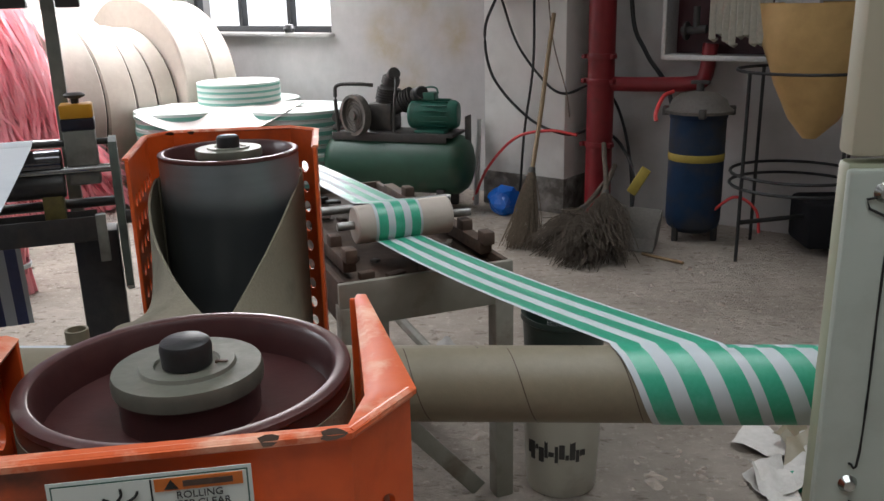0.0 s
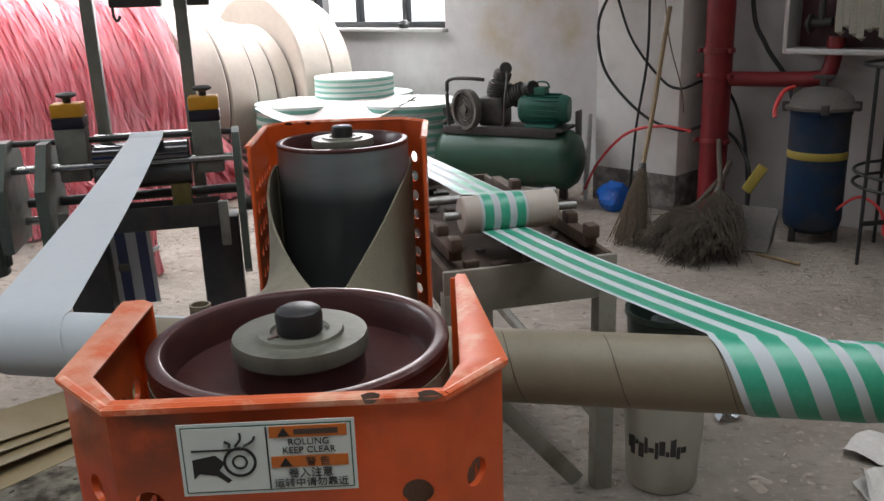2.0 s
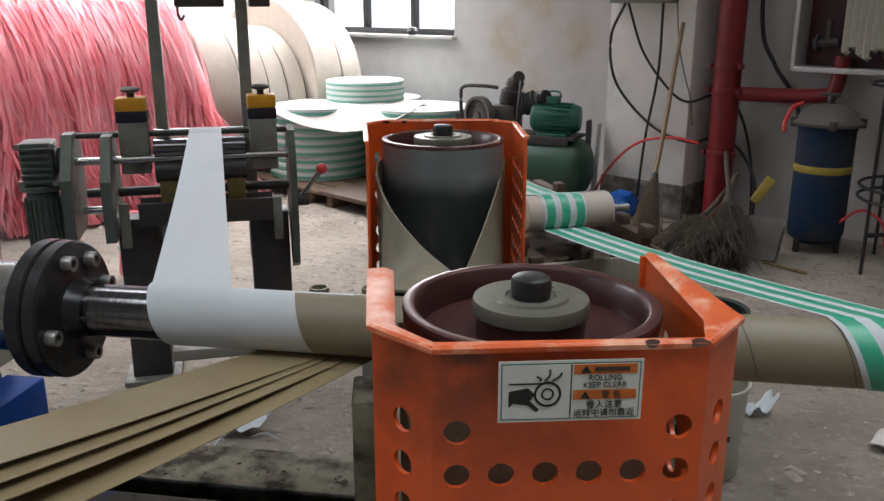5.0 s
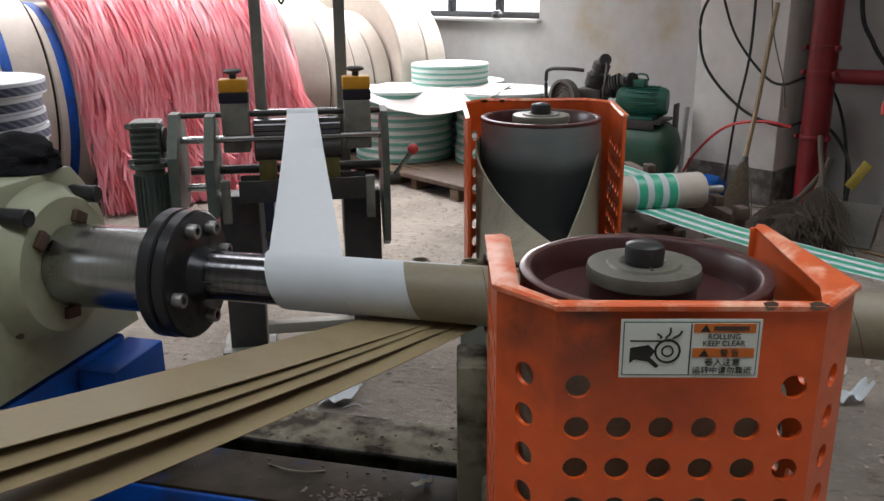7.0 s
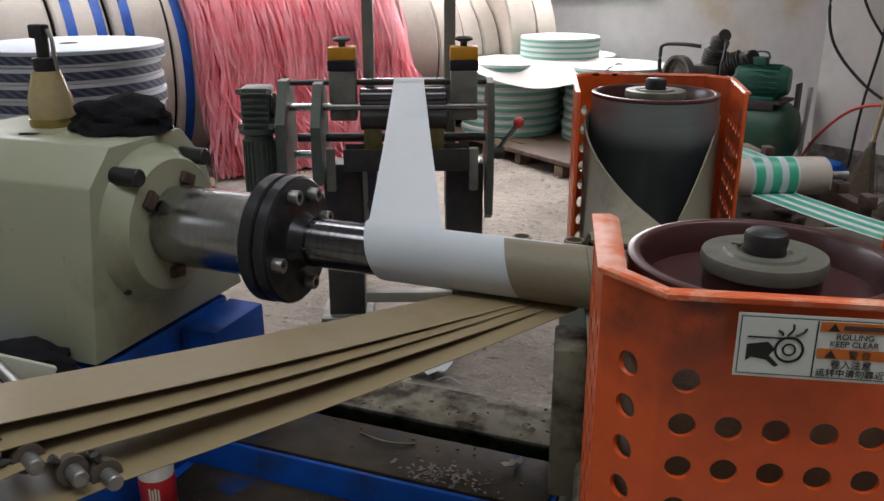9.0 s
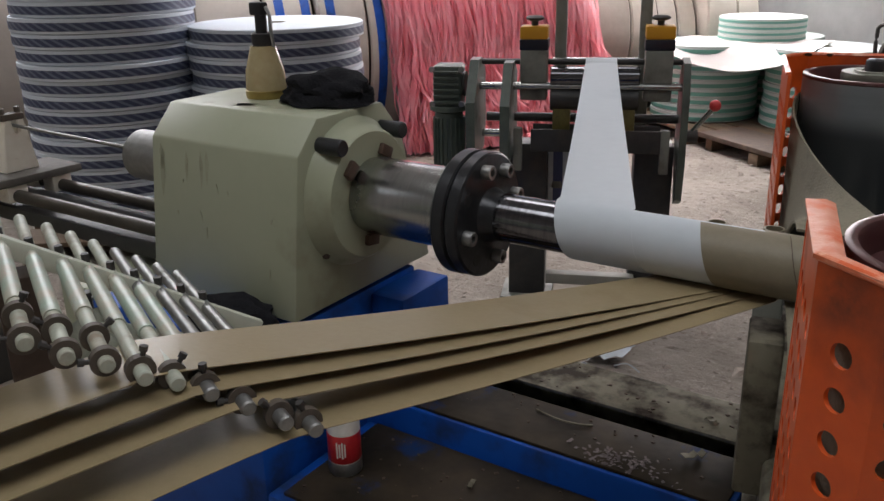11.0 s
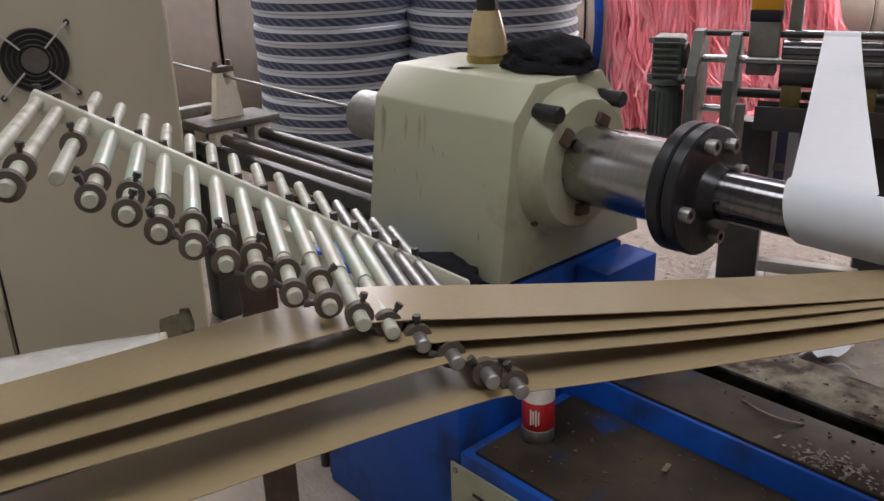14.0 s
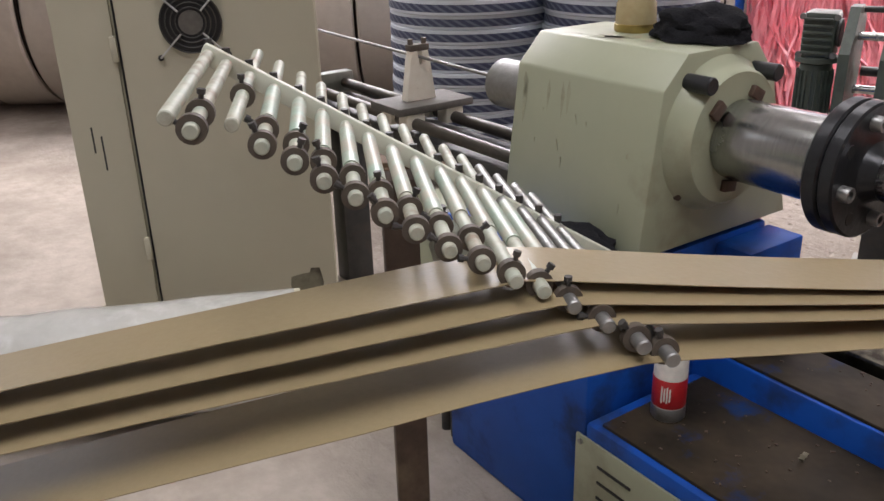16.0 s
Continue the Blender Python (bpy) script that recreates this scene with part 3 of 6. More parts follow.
cable("cable", [(1.22, -0.31, 1.45), (1.272, -0.31, 1.05), (1.363, -0.30, 0.75), (1.376, -0.28, 0.6)], 0.004, "straw", "thin brown wire hanging on the column")
cable("cable", [(1.545, -0.12, 2.2), (1.538, -0.12, 1.2), (1.545, -0.13, 0.9), (1.48, -0.12, 0.3), (1.493, -0.12, 0.02)], 0.014, "rubber", "thick black cable beside the red pipe")
cable("cable", [(1.645, -0.10, 2.2), (1.665, -0.10, 1.25), (1.765, -0.11, 0.98), (1.905, -0.12, 0.80), (2.045, -0.30, 0.62)], 0.013, "rubber", "black cable running down to the filter")
cable("cable", [(1.519, -0.14, 0.80), (1.625, -0.12, 0.62), (1.705, -0.13, 0.35), (1.745, -0.16, 0.02)], 0.009, "rubber", "black cable on the wall")
cable("cable", [(1.532, -0.14, 0.52), (1.645, -0.14, 0.44), (1.765, -0.2, 0.28), (1.785, -0.25, 0.02)], 0.010, "rubber", "black cable on the wall")
cable("air_hose", [(0.72, -0.36, 0.03), (0.84, -0.36, 0.26), (1.04, -0.35, 0.46), (1.272, -0.34, 0.52), (1.441, -0.30, 0.50)], 0.009, "red_hose", "thin red air hose looped at the column")

# red riser with its couplings and branch
pp = thing("fire_pipe", RM @ pose(1.545, -0.22, 0), "red painted steel fire riser with bolted couplings", "pipe")
bm = B()
rod(bm, (0, 0, 0.0), (0, 0, TOP), 0.078, n=32)
part("riser", bm, "red_paint", pp)
for z in (0.43, 0.80, 0.94):
    bm = B()
    lathe(bm, [(0.079, z), (0.084, z), (0.086, z + 0.006), (0.086, z + 0.026), (0.084, z + 0.032), (0.079, z + 0.032)], 32, close=True)
    for sx in (-1, 1):
        box(bm, (sx * 0.092, -0.03, z + 0.016), (0.022, 0.05, 0.026), 0.004)
    part("coupling", bm, "red_paint", pp)
bm = B()
hose(bm, [(0.0, 0, 0.80), (0.25, 0.06, 0.80), (0.50, 0.10, 0.81), (0.58, 0.10, 0.85), (0.60, 0.11, 1.03)], 0.042, 14)
part("branch", bm, "red_paint", pp)

# hose cabinet on the wall
hc = thing("hose_cabinet", RM @ pose(2.20, -0.06, 0.955), "open fire hose cabinet with a white frame and dark red inside", "hose cabinet")
bm = B()
box(bm, (0, 0.05, 0.42), (0.58, 0.02, 0.84))
part("back_panel", bm, "dark_red", hc)
bm = B()
for x in (-0.30, 0.30):
    box(bm, (x, -0.03, 0.42), (0.025, 0.18, 0.86), 0.004)
for z in (0.0, 0.84):
    box(bm, (0, -0.03, z), (0.60, 0.18, 0.03), 0.004)
part("frame", bm, "alu", hc)
bm = B()
box(bm, (0.44, -0.22, 0.42), (0.30, 0.02, 0.86), 0.004, pose(0, 0, 0, 0, 0, -35))
part("door", bm, "alu", hc, "white-framed glazed door swung open")
bm = B()
rod(bm, (-0.22, -0.06, 0.14), (-0.08, -0.06, 0.15), 0.022, n=16)
rod(bm, (-0.14, -0.06, 0.15), (-0.14, -0.06, 0.27), 0.018, n=16)
lathe(bm, [(0, 0), (0.05, 0.0), (0.05, 0.012), (0, 0.012)], 20, pose(-0.20, -0.06, 0.14, 0, 90, 0))
part("hydrant_valve", bm, "iron", hc)
for k in range(9):
    bm = B()
    x = -0.03 + 0.036 * k
    lo = 0.10 + 0.03 * math.sin(k * 1.7)
    ribbon(bm, [[(x - 0.013, -0.10 - 0.01 * (k % 3), 0.84), (x + 0.013, -0.08, 0.84)], [(x - 0.015, -0.12, 0.45), (x + 0.012, -0.09, 0.45)], [(x - 0.012, -0.12, lo), (x + 0.016, -0.10, lo)], [(x, -0.07, lo - 0.02), (x + 0.02, -0.07, lo)]], thick=0.006)
    part("hose_fold", bm, "hose_white", hc, "flat white canvas hose fold" if k == 0 else "")


# ---- compressor ----
def compressor():
    c = thing("air_compressor", pose(0.41, 4.43, 0, 0, 0, -17), "dusty dark green piston air compressor with tank, pump and motor", "compressor")
    b = B()
    lathe(b, [(0, -0.50), (0.09, -0.49), (0.15, -0.465), (0.185, -0.42), (0.19, -0.39), (0.19, 0.39), (0.185, 0.42), (0.15, 0.465), (0.09, 0.49), (0, 0.50)], 40, pose(0, 0, 0.29, 0, 90, 0))
    part("tank", b, "comp_green", c)
    for x in (-0.33, 0.33):
        for y in (-0.13, 0.13):
            b = B()
            box(b, (x, y, 0.075), (0.05, 0.04, 0.15), 0.004)
            part("foot", b, "iron", c)
    b = B()
    box(b, (0.02, 0, 0.485), (0.78, 0.26, 0.02), 0.003)
    box(b, (-0.02, -0.125, 0.465), (0.78, 0.015, 0.05), 0.003)
    part("deck", b, "iron", c)
    b = B()
    box(b, (-0.10, 0.02, 0.58), (0.17, 0.17, 0.18), 0.02)
    rod(b, (-0.10, 0.02, 0.64), (-0.06, 0.02, 0.76), 0.062, n=20)
    for k in range(5):
        rod(b, (-0.078 + 0.004 * k, 0.02, 0.685 + 0.016 * k), (-0.077 + 0.004 * k, 0.02, 0.692 + 0.016 * k), 0.078, n=24)
    part("crankcase", b, "iron", c)
    b = B()
    rod(b, (-0.058, 0.02, 0.775), (-0.040, 0.02, 0.83), 0.058, n=20, bevel=0.008)
    rod(b, (-0.04, 0.02, 0.83), (0.0, -0.03, 0.855), 0.040, n=16, bevel=0.005)
    part("cylinder_head", b, "iron", c)
    b = B()
    rod(b, (-0.04, 0.02, 0.64), (0.10, 0.02, 0.70), 0.055, n=20)
    for k in range(5):
        rod(b, (0.02 + 0.018 * k, 0.02, 0.668 + 0.008 * k), (0.027 + 0.018 * k, 0.02, 0.671 + 0.008 * k), 0.07, n=24)
    rod(b, (0.10, 0.02, 0.70), (0.165, 0.02, 0.725), 0.052, n=20, bevel=0.008)
    part("cylinder", b, "iron", c)
    b = B()
    rod(b, (0.15, 0.0, 0.73), (0.19, -0.05, 0.74), 0.042, n=16, bevel=0.006)
    part("air_filter", b, "black_plastic", c)
    fly = B()
    fm = frame_of((-0.24, -0.12, 0.60), (-0.24 - 0.44, -0.12 - 0.90, 0.60))[0]
    lathe(fly, [(0.108, -0.025), (0.128, -0.025), (0.130, 0.0), (0.128, 0.025), (0.108, 0.025)], 40, fm, close=True)
    lathe(fly, [(0.108, 0.004), (0.03, 0.012), (0.03, 0.03), (0, 0.03)], 40, fm)
    for r in (0.05, 0.07, 0.09):
        lathe(fly, [(r, 0.008), (r + 0.003, 0.016), (r + 0.006, 0.008)], 40, fm)
    part("flywheel", fly, "lid_grey", c, "dusty grey belt wheel behind a round mesh guard")
    b = B()
    hose(b, [(-0.34, -0.17, 0.50), (-0.35, -0.17, 0.72), (-0.33, -0.17, 0.79), (-0.20, -0.17, 0.80), (-0.10, -0.14, 0.79)], 0.012, 8)
    part("belt_guard_rail", b, "iron", c)
    b = B()
    hose(b, [(-0.02, 0.0, 0.85), (0.02, -0.06, 0.80), (0.03, -0.12, 0.68), (0.02, -0.12, 0.50)], 0.009, 8)
    part("discharge_pipe", b, "iron", c)
    mot = part("motor", lathe(B(), [(0, -0.16), (0.07, -0.16), (0.088, -0.14), (0.09, 0.13), (0.075, 0.155), (0, 0.16)], 28, pose(0.25, 0.0, 0.60, 0, 90, 8)), "motor_green", c, "turquoise electric motor")
    fin = None
    for k in range(18):
        if fin is None:
            fin = part("cooling_fin", box(B(), (0, 0.094, 0), (0.22, 0.012, 0.004)), "motor_green", mot)
        else:
            fin = new("cooling_fin", fin.data)
            fin.parent = mot
        fin.matrix_basis = pose(0.25, 0, 0.60, 20 * k, 0, 0)
    b = B()
    box(b, (0.22, -0.01, 0.715), (0.10, 0.08, 0.05), 0.008)
    hose(b, [(0.18, 0, 0.73), (0.20, 0, 0.765), (0.26, 0, 0.765), (0.28, 0, 0.73)], 0.006, 6)
    part("terminal_box", b, "motor_green", mot)
    b = B()
    box(b, (0.25, 0, 0.502), (0.20, 0.20, 0.018), 0.003)
    part("motor_base", b, "motor_green", c)
    b = B()
    rod(b, (-0.42, 0.0, 0.46), (-0.42, 0.0, 0.57), 0.018, n=12)
    rod(b, (-0.42, -0.01, 0.57), (-0.42, -0.04, 0.57), 0.032, n=18)
    rod(b, (-0.46, 0, 0.50), (-0.38, 0, 0.50), 0.02, n=12)
    part("pressure_gauge", b, "iron", c)
    b = B()
    box(b, (0.45, 0.06, 0.42), (0.012, 0.10, 0.34), 0.003)
    part("guard_plate", b, "iron", c)


compressor()
bm = B()
rod(bm, (0.74, -0.36, 0.0), (0.72, -0.29, 0.55), 0.018, n=10)
solo("leaning_bar", bm, "alu", "pale metal bar leaning at the column", "bar", m=RM)
bm = B()
random.seed(7)
bmesh.ops.create_icosphere(bm, subdivisions=3, radius=0.10)
for v in bm.verts:
    v.co *= 1 + 0.28 * noise.noise(v.co * 16)
    v.co.z = max(v.co.z * 1.0, -0.075)
solo("plastic_bag", bm, "blue_bag", "crumpled blue plastic bag on the floor", "bag", m=RM @ pose(1.03, -0.45, 0.078), smooth=20)


# ---- filter tank, broom corner, wire rack ----
ft = thing("filter_tank", pose(2.10, 3.60, 0, 0, 0, -30), "dusty dark blue air filter tank with grey lid and yellow tape", "filter tank")
part("vessel", lathe(B(), [(0, 0.045), (0.10, 0.05), (0.135, 0.08), (0.145, 0.12), (0.145, 0.66), (0.15, 0.665), (0.15, 0.685), (0, 0.685)], 36), "tank_blue", ft)
part("lid", lathe(B(), [(0.175, 0.69), (0.178, 0.705), (0.155, 0.72), (0.14, 0.755), (0.10, 0.785), (0.03, 0.80), (0, 0.80)], 36), "lid_grey", ft)
bm = B()
rod(bm, (0, 0, 0.79), (0, 0, 0.84), 0.02, n=12)
box(bm, (0, 0, 0.845), (0.10, 0.03, 0.02), 0.006)
part("lid_screw", bm, "iron", ft)
for k in range(4):
    a = k * math.pi / 2 + 0.4
    part("clamp", box(B(), (0.168 * math.cos(a), 0.168 * math.sin(a), 0.70), (0.035, 0.035, 0.05), 0.006), "iron", ft)
bm = B()
lathe(bm, [(0.1455, 0.44), (0.148, 0.445), (0.148, 0.475), (0.1455, 0.48)], 36)
part("tape_band", bm, "tape", ft)
for k in range(3):
    a = k * 2 * math.pi / 3
    part("leg", box(B(), (0.12 * math.cos(a), 0.12 * math.sin(a), 0.08), (0.030, 0.030, 0.16), 0.004), "iron", ft)
cable("air_hose", [(1.96, 3.60, 0.80), (1.90, 3.55, 0.78), (1.86, 3.52, 0.70), (1.86, 3.50, 0.66)], 0.011, "red_hose", "short red air hose on the filter lid", Matrix())
cable("air_hose", [(2.16, 3.50, 0.16), (2.28, 3.46, 0.26), (2.38, 3.42, 0.20), (2.40, 3.40, 0.08)], 0.008, "red_hose", "thin red air hose behind the rack", Matrix())


def broom(name, foot, top, head, spread, mat_head, label, count=150, stick=0.013):
    b0 = thing(name, Matrix(), label, "broom")
    foot, top = Vector(foot), Vector(top)
    ax = (top - foot).normalized()
    neck = foot + ax * head
    s = B()
    hose(s, [neck - ax * 0.05, neck + (top - neck) * 0.35 + Vector((0.004, 0, 0)), neck + (top - neck) * 0.7, top], stick, 8, 4)
    part("stick", s, "bamboo" if mat_head == "straw" else "twig", b0)
    rnd = random.Random(hash(count) % 97)
    s = B()
    u = ax.orthogonal().normalized()
    w = ax.cross(u)
    for k in range(count):
        a, q = rnd.uniform(0, 6.283), rnd.uniform(0.1, 1) ** 0.6
        tip = foot + (u * math.cos(a) + w * math.sin(a)) * spread * q + ax * rnd.uniform(-0.03, 0.05 if mat_head == 'straw' else 0.26)
        tip.z = max(tip.z, 0.006)
        root = neck + (u * math.cos(a) + w * math.sin(a)) * 0.02 * q
        mid = (tip + root) / 2 + Vector((rnd.uniform(-1, 1), rnd.uniform(-1, 1), 0)) * (0.012 if mat_head == 'straw' else 0.06)
        hose(s, [root, mid, tip + Vector((rnd.uniform(-0.03, 0.03), rnd.uniform(-0.03, 0.03), 0))], 0.0024, 3, 3)
    part("bristles", s, mat_head, b0)
    s = B()
    rod(s, neck - ax * 0.05, neck + ax * 0.03, 0.026, 0.018, 12)
    part("binding", s, "iron", b0)


broom("broom", (1.16, 3.42, 0.0), (1.36, 4.02, 1.20), 0.42, 0.11, "straw", "straw broom with a long bamboo stick leaning on the column", 200)
broom("broom", (1.40, 3.04, 0.03), (1.72, 3.95, 0.34), 0.46, 0.13, "twig", "dark twig broom lying against the red pipe", 420, 0.016)
broom("broom", (1.58, 3.08, 0.04), (1.66, 4.00, 0.46), 0.52, 0.13, "twig", "dark twig broom lying against the red pipe", 360, 0.014)
broom("broom", (1.28, 3.24, 0.03), (1.70, 3.90, 0.30), 0.42, 0.12, "twig", "dark twig broom lying against the red pipe", 320, 0.014)
dp = thing("dustpan", pose(1.72, 3.30, 0.0, 0, 0, -25), "dirty grey dustpan tipped against the brooms", "dustpan")
bm = B()
ribbon(bm, [[(-0.11, 0.02, 0.01), (0.11, 0.02, 0.01)], [(-0.11, 0.12, 0.05), (0.11, 0.12, 0.05)], [(-0.10, 0.20, 0.20), (0.10, 0.20, 0.20)]], thick=0.004)
for sx in (-1, 1):
    prism(bm, [(0.02, 0.01), (0.12, 0.05), (0.2, 0.2), (0.1, 0.14)], sx * 0.108, sx * 0.112, Matrix(((0, 0, 1, 0), (1, 0, 0, 0), (0, 1, 0, 0), (0, 0, 0, 1))))
part("pan", bm, "lid_grey", dp)
bm = B()
box(bm, (-0.03, 0.22, 0.34), (0.055, 0.02, 0.16), 0.006, pose(0, 0, 0, 0, 30, 0))
part("handle", bm, "tape", dp, "dirty yellow plastic handle")
bm = B()
rod(bm, (1.78, 3.28, 0.005), (1.95, 3.10, 0.012), 0.008, n=8)
solo("stick", bm, "bamboo", "short thin stick lying on the floor", "stick")

rk = thing("wire_rack", pose(2.51, 3.26, 0), "black round wire rack with hoops", "rack")
for k in range(4):
    a = math.radians(200 + 90 * k)
    bm = B()
    rod(bm, (0.31 * math.cos(a), 0.31 * math.sin(a), 0), (0.31 * math.cos(a), 0.31 * math.sin(a), 0.93), 0.009, n=8)
    part("post", bm, "rubber", rk)
for z in (0.43, 0.37, 0.93):
    bm = B()
    pts = [(0.31 * math.cos(2 * math.pi * k / 32), 0.31 * math.sin(2 * math.pi * k / 32), z) for k in range(33)]
    hose(bm, pts, 0.008, 6, 0)
    part("hoop", bm, "rubber", rk)
bm = B()
rod(bm, (-0.29, -0.1, 0.20), (0.29, 0.1, 0.20), 0.012, n=12)
part("cross_tube", bm, "rubber", rk)
bm = B()
prof = [(0.26, 1.30), (0.25, 1.10), (0.20, 0.92), (0.10, 0.75), (0.03, 0.66)]
lathe(bm, prof, 26)
for v in bm.verts:
    v.co += Vector((noise.noise(v.co * 6), noise.noise(v.co * 6 + Vector((5, 0, 0))), 0)) * 0.05
solo("paper_funnel", bm, "funnel", "crumpled ochre kraft paper funnel hung in the rack", "funnel", m=pose(2.56, 3.26, -0.06), smooth=25)
bm = B()
box(bm, (2.95, 3.35, 0.16), (0.75, 0.3, 0.24), 0.03)
solo("dark_bale", bm, "rag", "dark bundle of cloth by the wall", "bundle")

# ---- reels along the west wall ----
RA = Vector((E2.x, E2.y, 0))                    # axis of the row of big reels
REEL_S, REEL_R = LEFT_S + 0.80, 0.66


def big_reel(d, width, r, blue):
    m = RM @ pose(REEL_S + (REEL_R - r) * 0.2, -d, r, -90, 0, 0)
    t = thing("paper_reel", m, "large kraft paper reel lying on its rim" + (" with blue edge stripes" if blue else ""), "paper reel", "row of kraft reels")
    b = B()
    lathe(b, [(0.11, -width / 2), (r - 0.012, -width / 2), (r, -width / 2 + 0.012), (r, width / 2 - 0.012), (r - 0.012, width / 2), (0.11, width / 2)], 72, close=True)
    part("winding", b, "reel_kraft", t)
    b = B()
    pipe(b, (0, 0, -width / 2 - 0.01), (0, 0, width / 2 + 0.01), 0.11, 0.095, 28)
    part("core", b, "tube_paper", t)
    # added dark disc: gives the gap to the next reel its shade
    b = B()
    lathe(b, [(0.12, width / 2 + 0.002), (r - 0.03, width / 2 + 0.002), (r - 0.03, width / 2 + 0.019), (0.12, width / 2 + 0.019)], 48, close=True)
    part("shade_disc", b, "reel_core", t, "dark disc standing in for the shade between the reels")
    for k in range(blue):
        b = B()
        z = -width / 2 + 0.05 + 0.16 * k
        lathe(b, [(r + 0.0005, z), (r + 0.003, z + 0.002), (r + 0.003, z + 0.055), (r + 0.0005, z + 0.057)], 72)
        part("blue_stripe", b, "blue", t)
    return t


random.seed(11)
d = 0.50
for width, r, blue in [(0.20, 0.66, 0), (0.26, 0.685, 0), (0.15, 0.57, 0), (0.17, 0.58, 0), (0.22, 0.62, 0), (0.26, 0.64, 0), (0.30, 0.62, 0), (0.34, 0.66, 0), (0.36, 0.62, 1), (0.30, 0.64, 2), (0.24, 0.62, 1), (0.30, 0.66, 1), (0.28, 0.62, 2),
                       (0.40, 0.60, 0), (0.34, 0.64, 0), (0.36, 0.62, 1), (0.40, 0.64, 0), (0.36, 0.62, 0), (0.40, 0.64, 0), (0.36, 0.6, 0), (0.4, 0.62, 1), (0.4, 0.62, 0), (0.38, 0.66, 0), (0.42, 0.64, 1), (0.40, 0.66, 0), (0.36, 0.64, 0), (0.40, 0.66, 0)]:
    if d + width > BACK_D - 0.2:
        break
    big_reel(d + width / 2, width, r, blue)
    d += width + 0.022


# ---- pink strings over the reels ----
def strings():
    rnd = random.Random(5)
    b = B()
    for k in range(3400):
        u = rnd.uniform(0, 1)
        dd = 2.02 + 1.38 * u
        out = 0.66 + 0.05 * rnd.random() + 0.10 * rnd.random() ** 2
        start = rnd.uniform(0.2, 1.9)
        pts, w = [], rnd.uniform(0.003, 0.012)
        sway, ph = rnd.uniform(-0.46, 0.04), rnd.uniform(0, 6.28)
        low = rnd.uniform(0.02, 0.30) if rnd.random() < 0.30 else 0.02
        for q in range(12):
            f = q / 11
            ang = math.radians(90 - 90 * min(1, f * 2.2 + start * 0.12))
            s = REEL_S + (out + 0.02 * f) * math.cos(ang)
            z = REEL_R + out * math.sin(ang)
            if f > 0.42:
                g = (f - 0.42) / 0.58
                s = REEL_S + out + 0.13 * g + 0.02 * math.sin(ph + 5 * g)
                z = REEL_R * (1 - g) + low * g
            pts.append(room(s, -(-dd - sway * f * f - 0.035 * math.sin(ph + 11 * f)), max(z, 0.012)))
        rows = []
        tw = rnd.uniform(0, 3.14)
        for q, p in enumerate(pts):
            o = (E2 * math.cos(tw + 0.5 * q) + E1 * 0.8 * math.sin(tw + 0.5 * q)) * w
            rows.append([p - o, p + o])
        ribbon(b, rows)
    return b


solo("pink_strings", strings(), "pink", "heap of shiny pink plastic strings hung over the kraft reels", "plastic string", kind="stuff", smooth=60)


def string_bundle(x, y, rz):
    t = thing("string_bundle", pose(x, y, 0, 0, 0, rz), "tied bundle of shiny pink plastic string standing on the floor", "string bundle", "string bundles")
    rnd = random.Random(int(x * 100))
    b = B()
    for k in range(46):
        a, r = rnd.uniform(0, 6.28), 0.07 * rnd.uniform(0.3, 1) ** 0.5
        px, py = r * math.cos(a), r * math.sin(a)
        hose(b, [(px * 1.15, py * 1.15, 0.006), (px * 0.95, py * 0.95, 0.14), (px * 1.1 + rnd.uniform(-0.01, 0.01), py * 1.1, 0.29 + rnd.uniform(-0.015, 0.015))], 0.014, 6, 4)
    part("strands", b, "pink", t)
    b = B()
    lathe(b, [(0.080, 0.13), (0.084, 0.135), (0.084, 0.15), (0.080, 0.155)], 24)
    part("tie", b, "white_paper", t)


for sx, sy, sr in ((-1.38, 2.62, 0), (-1.24, 2.70, 40), (-1.34, 2.82, 80)):
    string_bundle(sx, sy, sr)

# ---- stacks of printed reels ----
def flat_reel(m, r, h, mats, label, group, stripe):
    t = thing("flat_paper_reel", m, label, "paper reel", group)
    b = B()
    lathe(b, [(0.04, h), (r - 0.004, h), (r, h - 0.003), (r, 0.003), (r - 0.004, 0), (0.04, 0)], 48, close=True)
    part("winding", b, mats[0], t)
    b = B()
    lathe(b, [(r + 0.0002, stripe[0]), (r + 0.0022, stripe[0] + 0.001), (r + 0.0022, stripe[1] - 0.001), (r + 0.0002, stripe[1])], 48)
    part("printed_band", b, mats[1], t)
    b = B()
    pipe(b, (0, 0, -0.0005), (0, 0, h + 0.001), 0.041, 0.036, 24)
    part("core", b, "tube_paper", t)
    return t


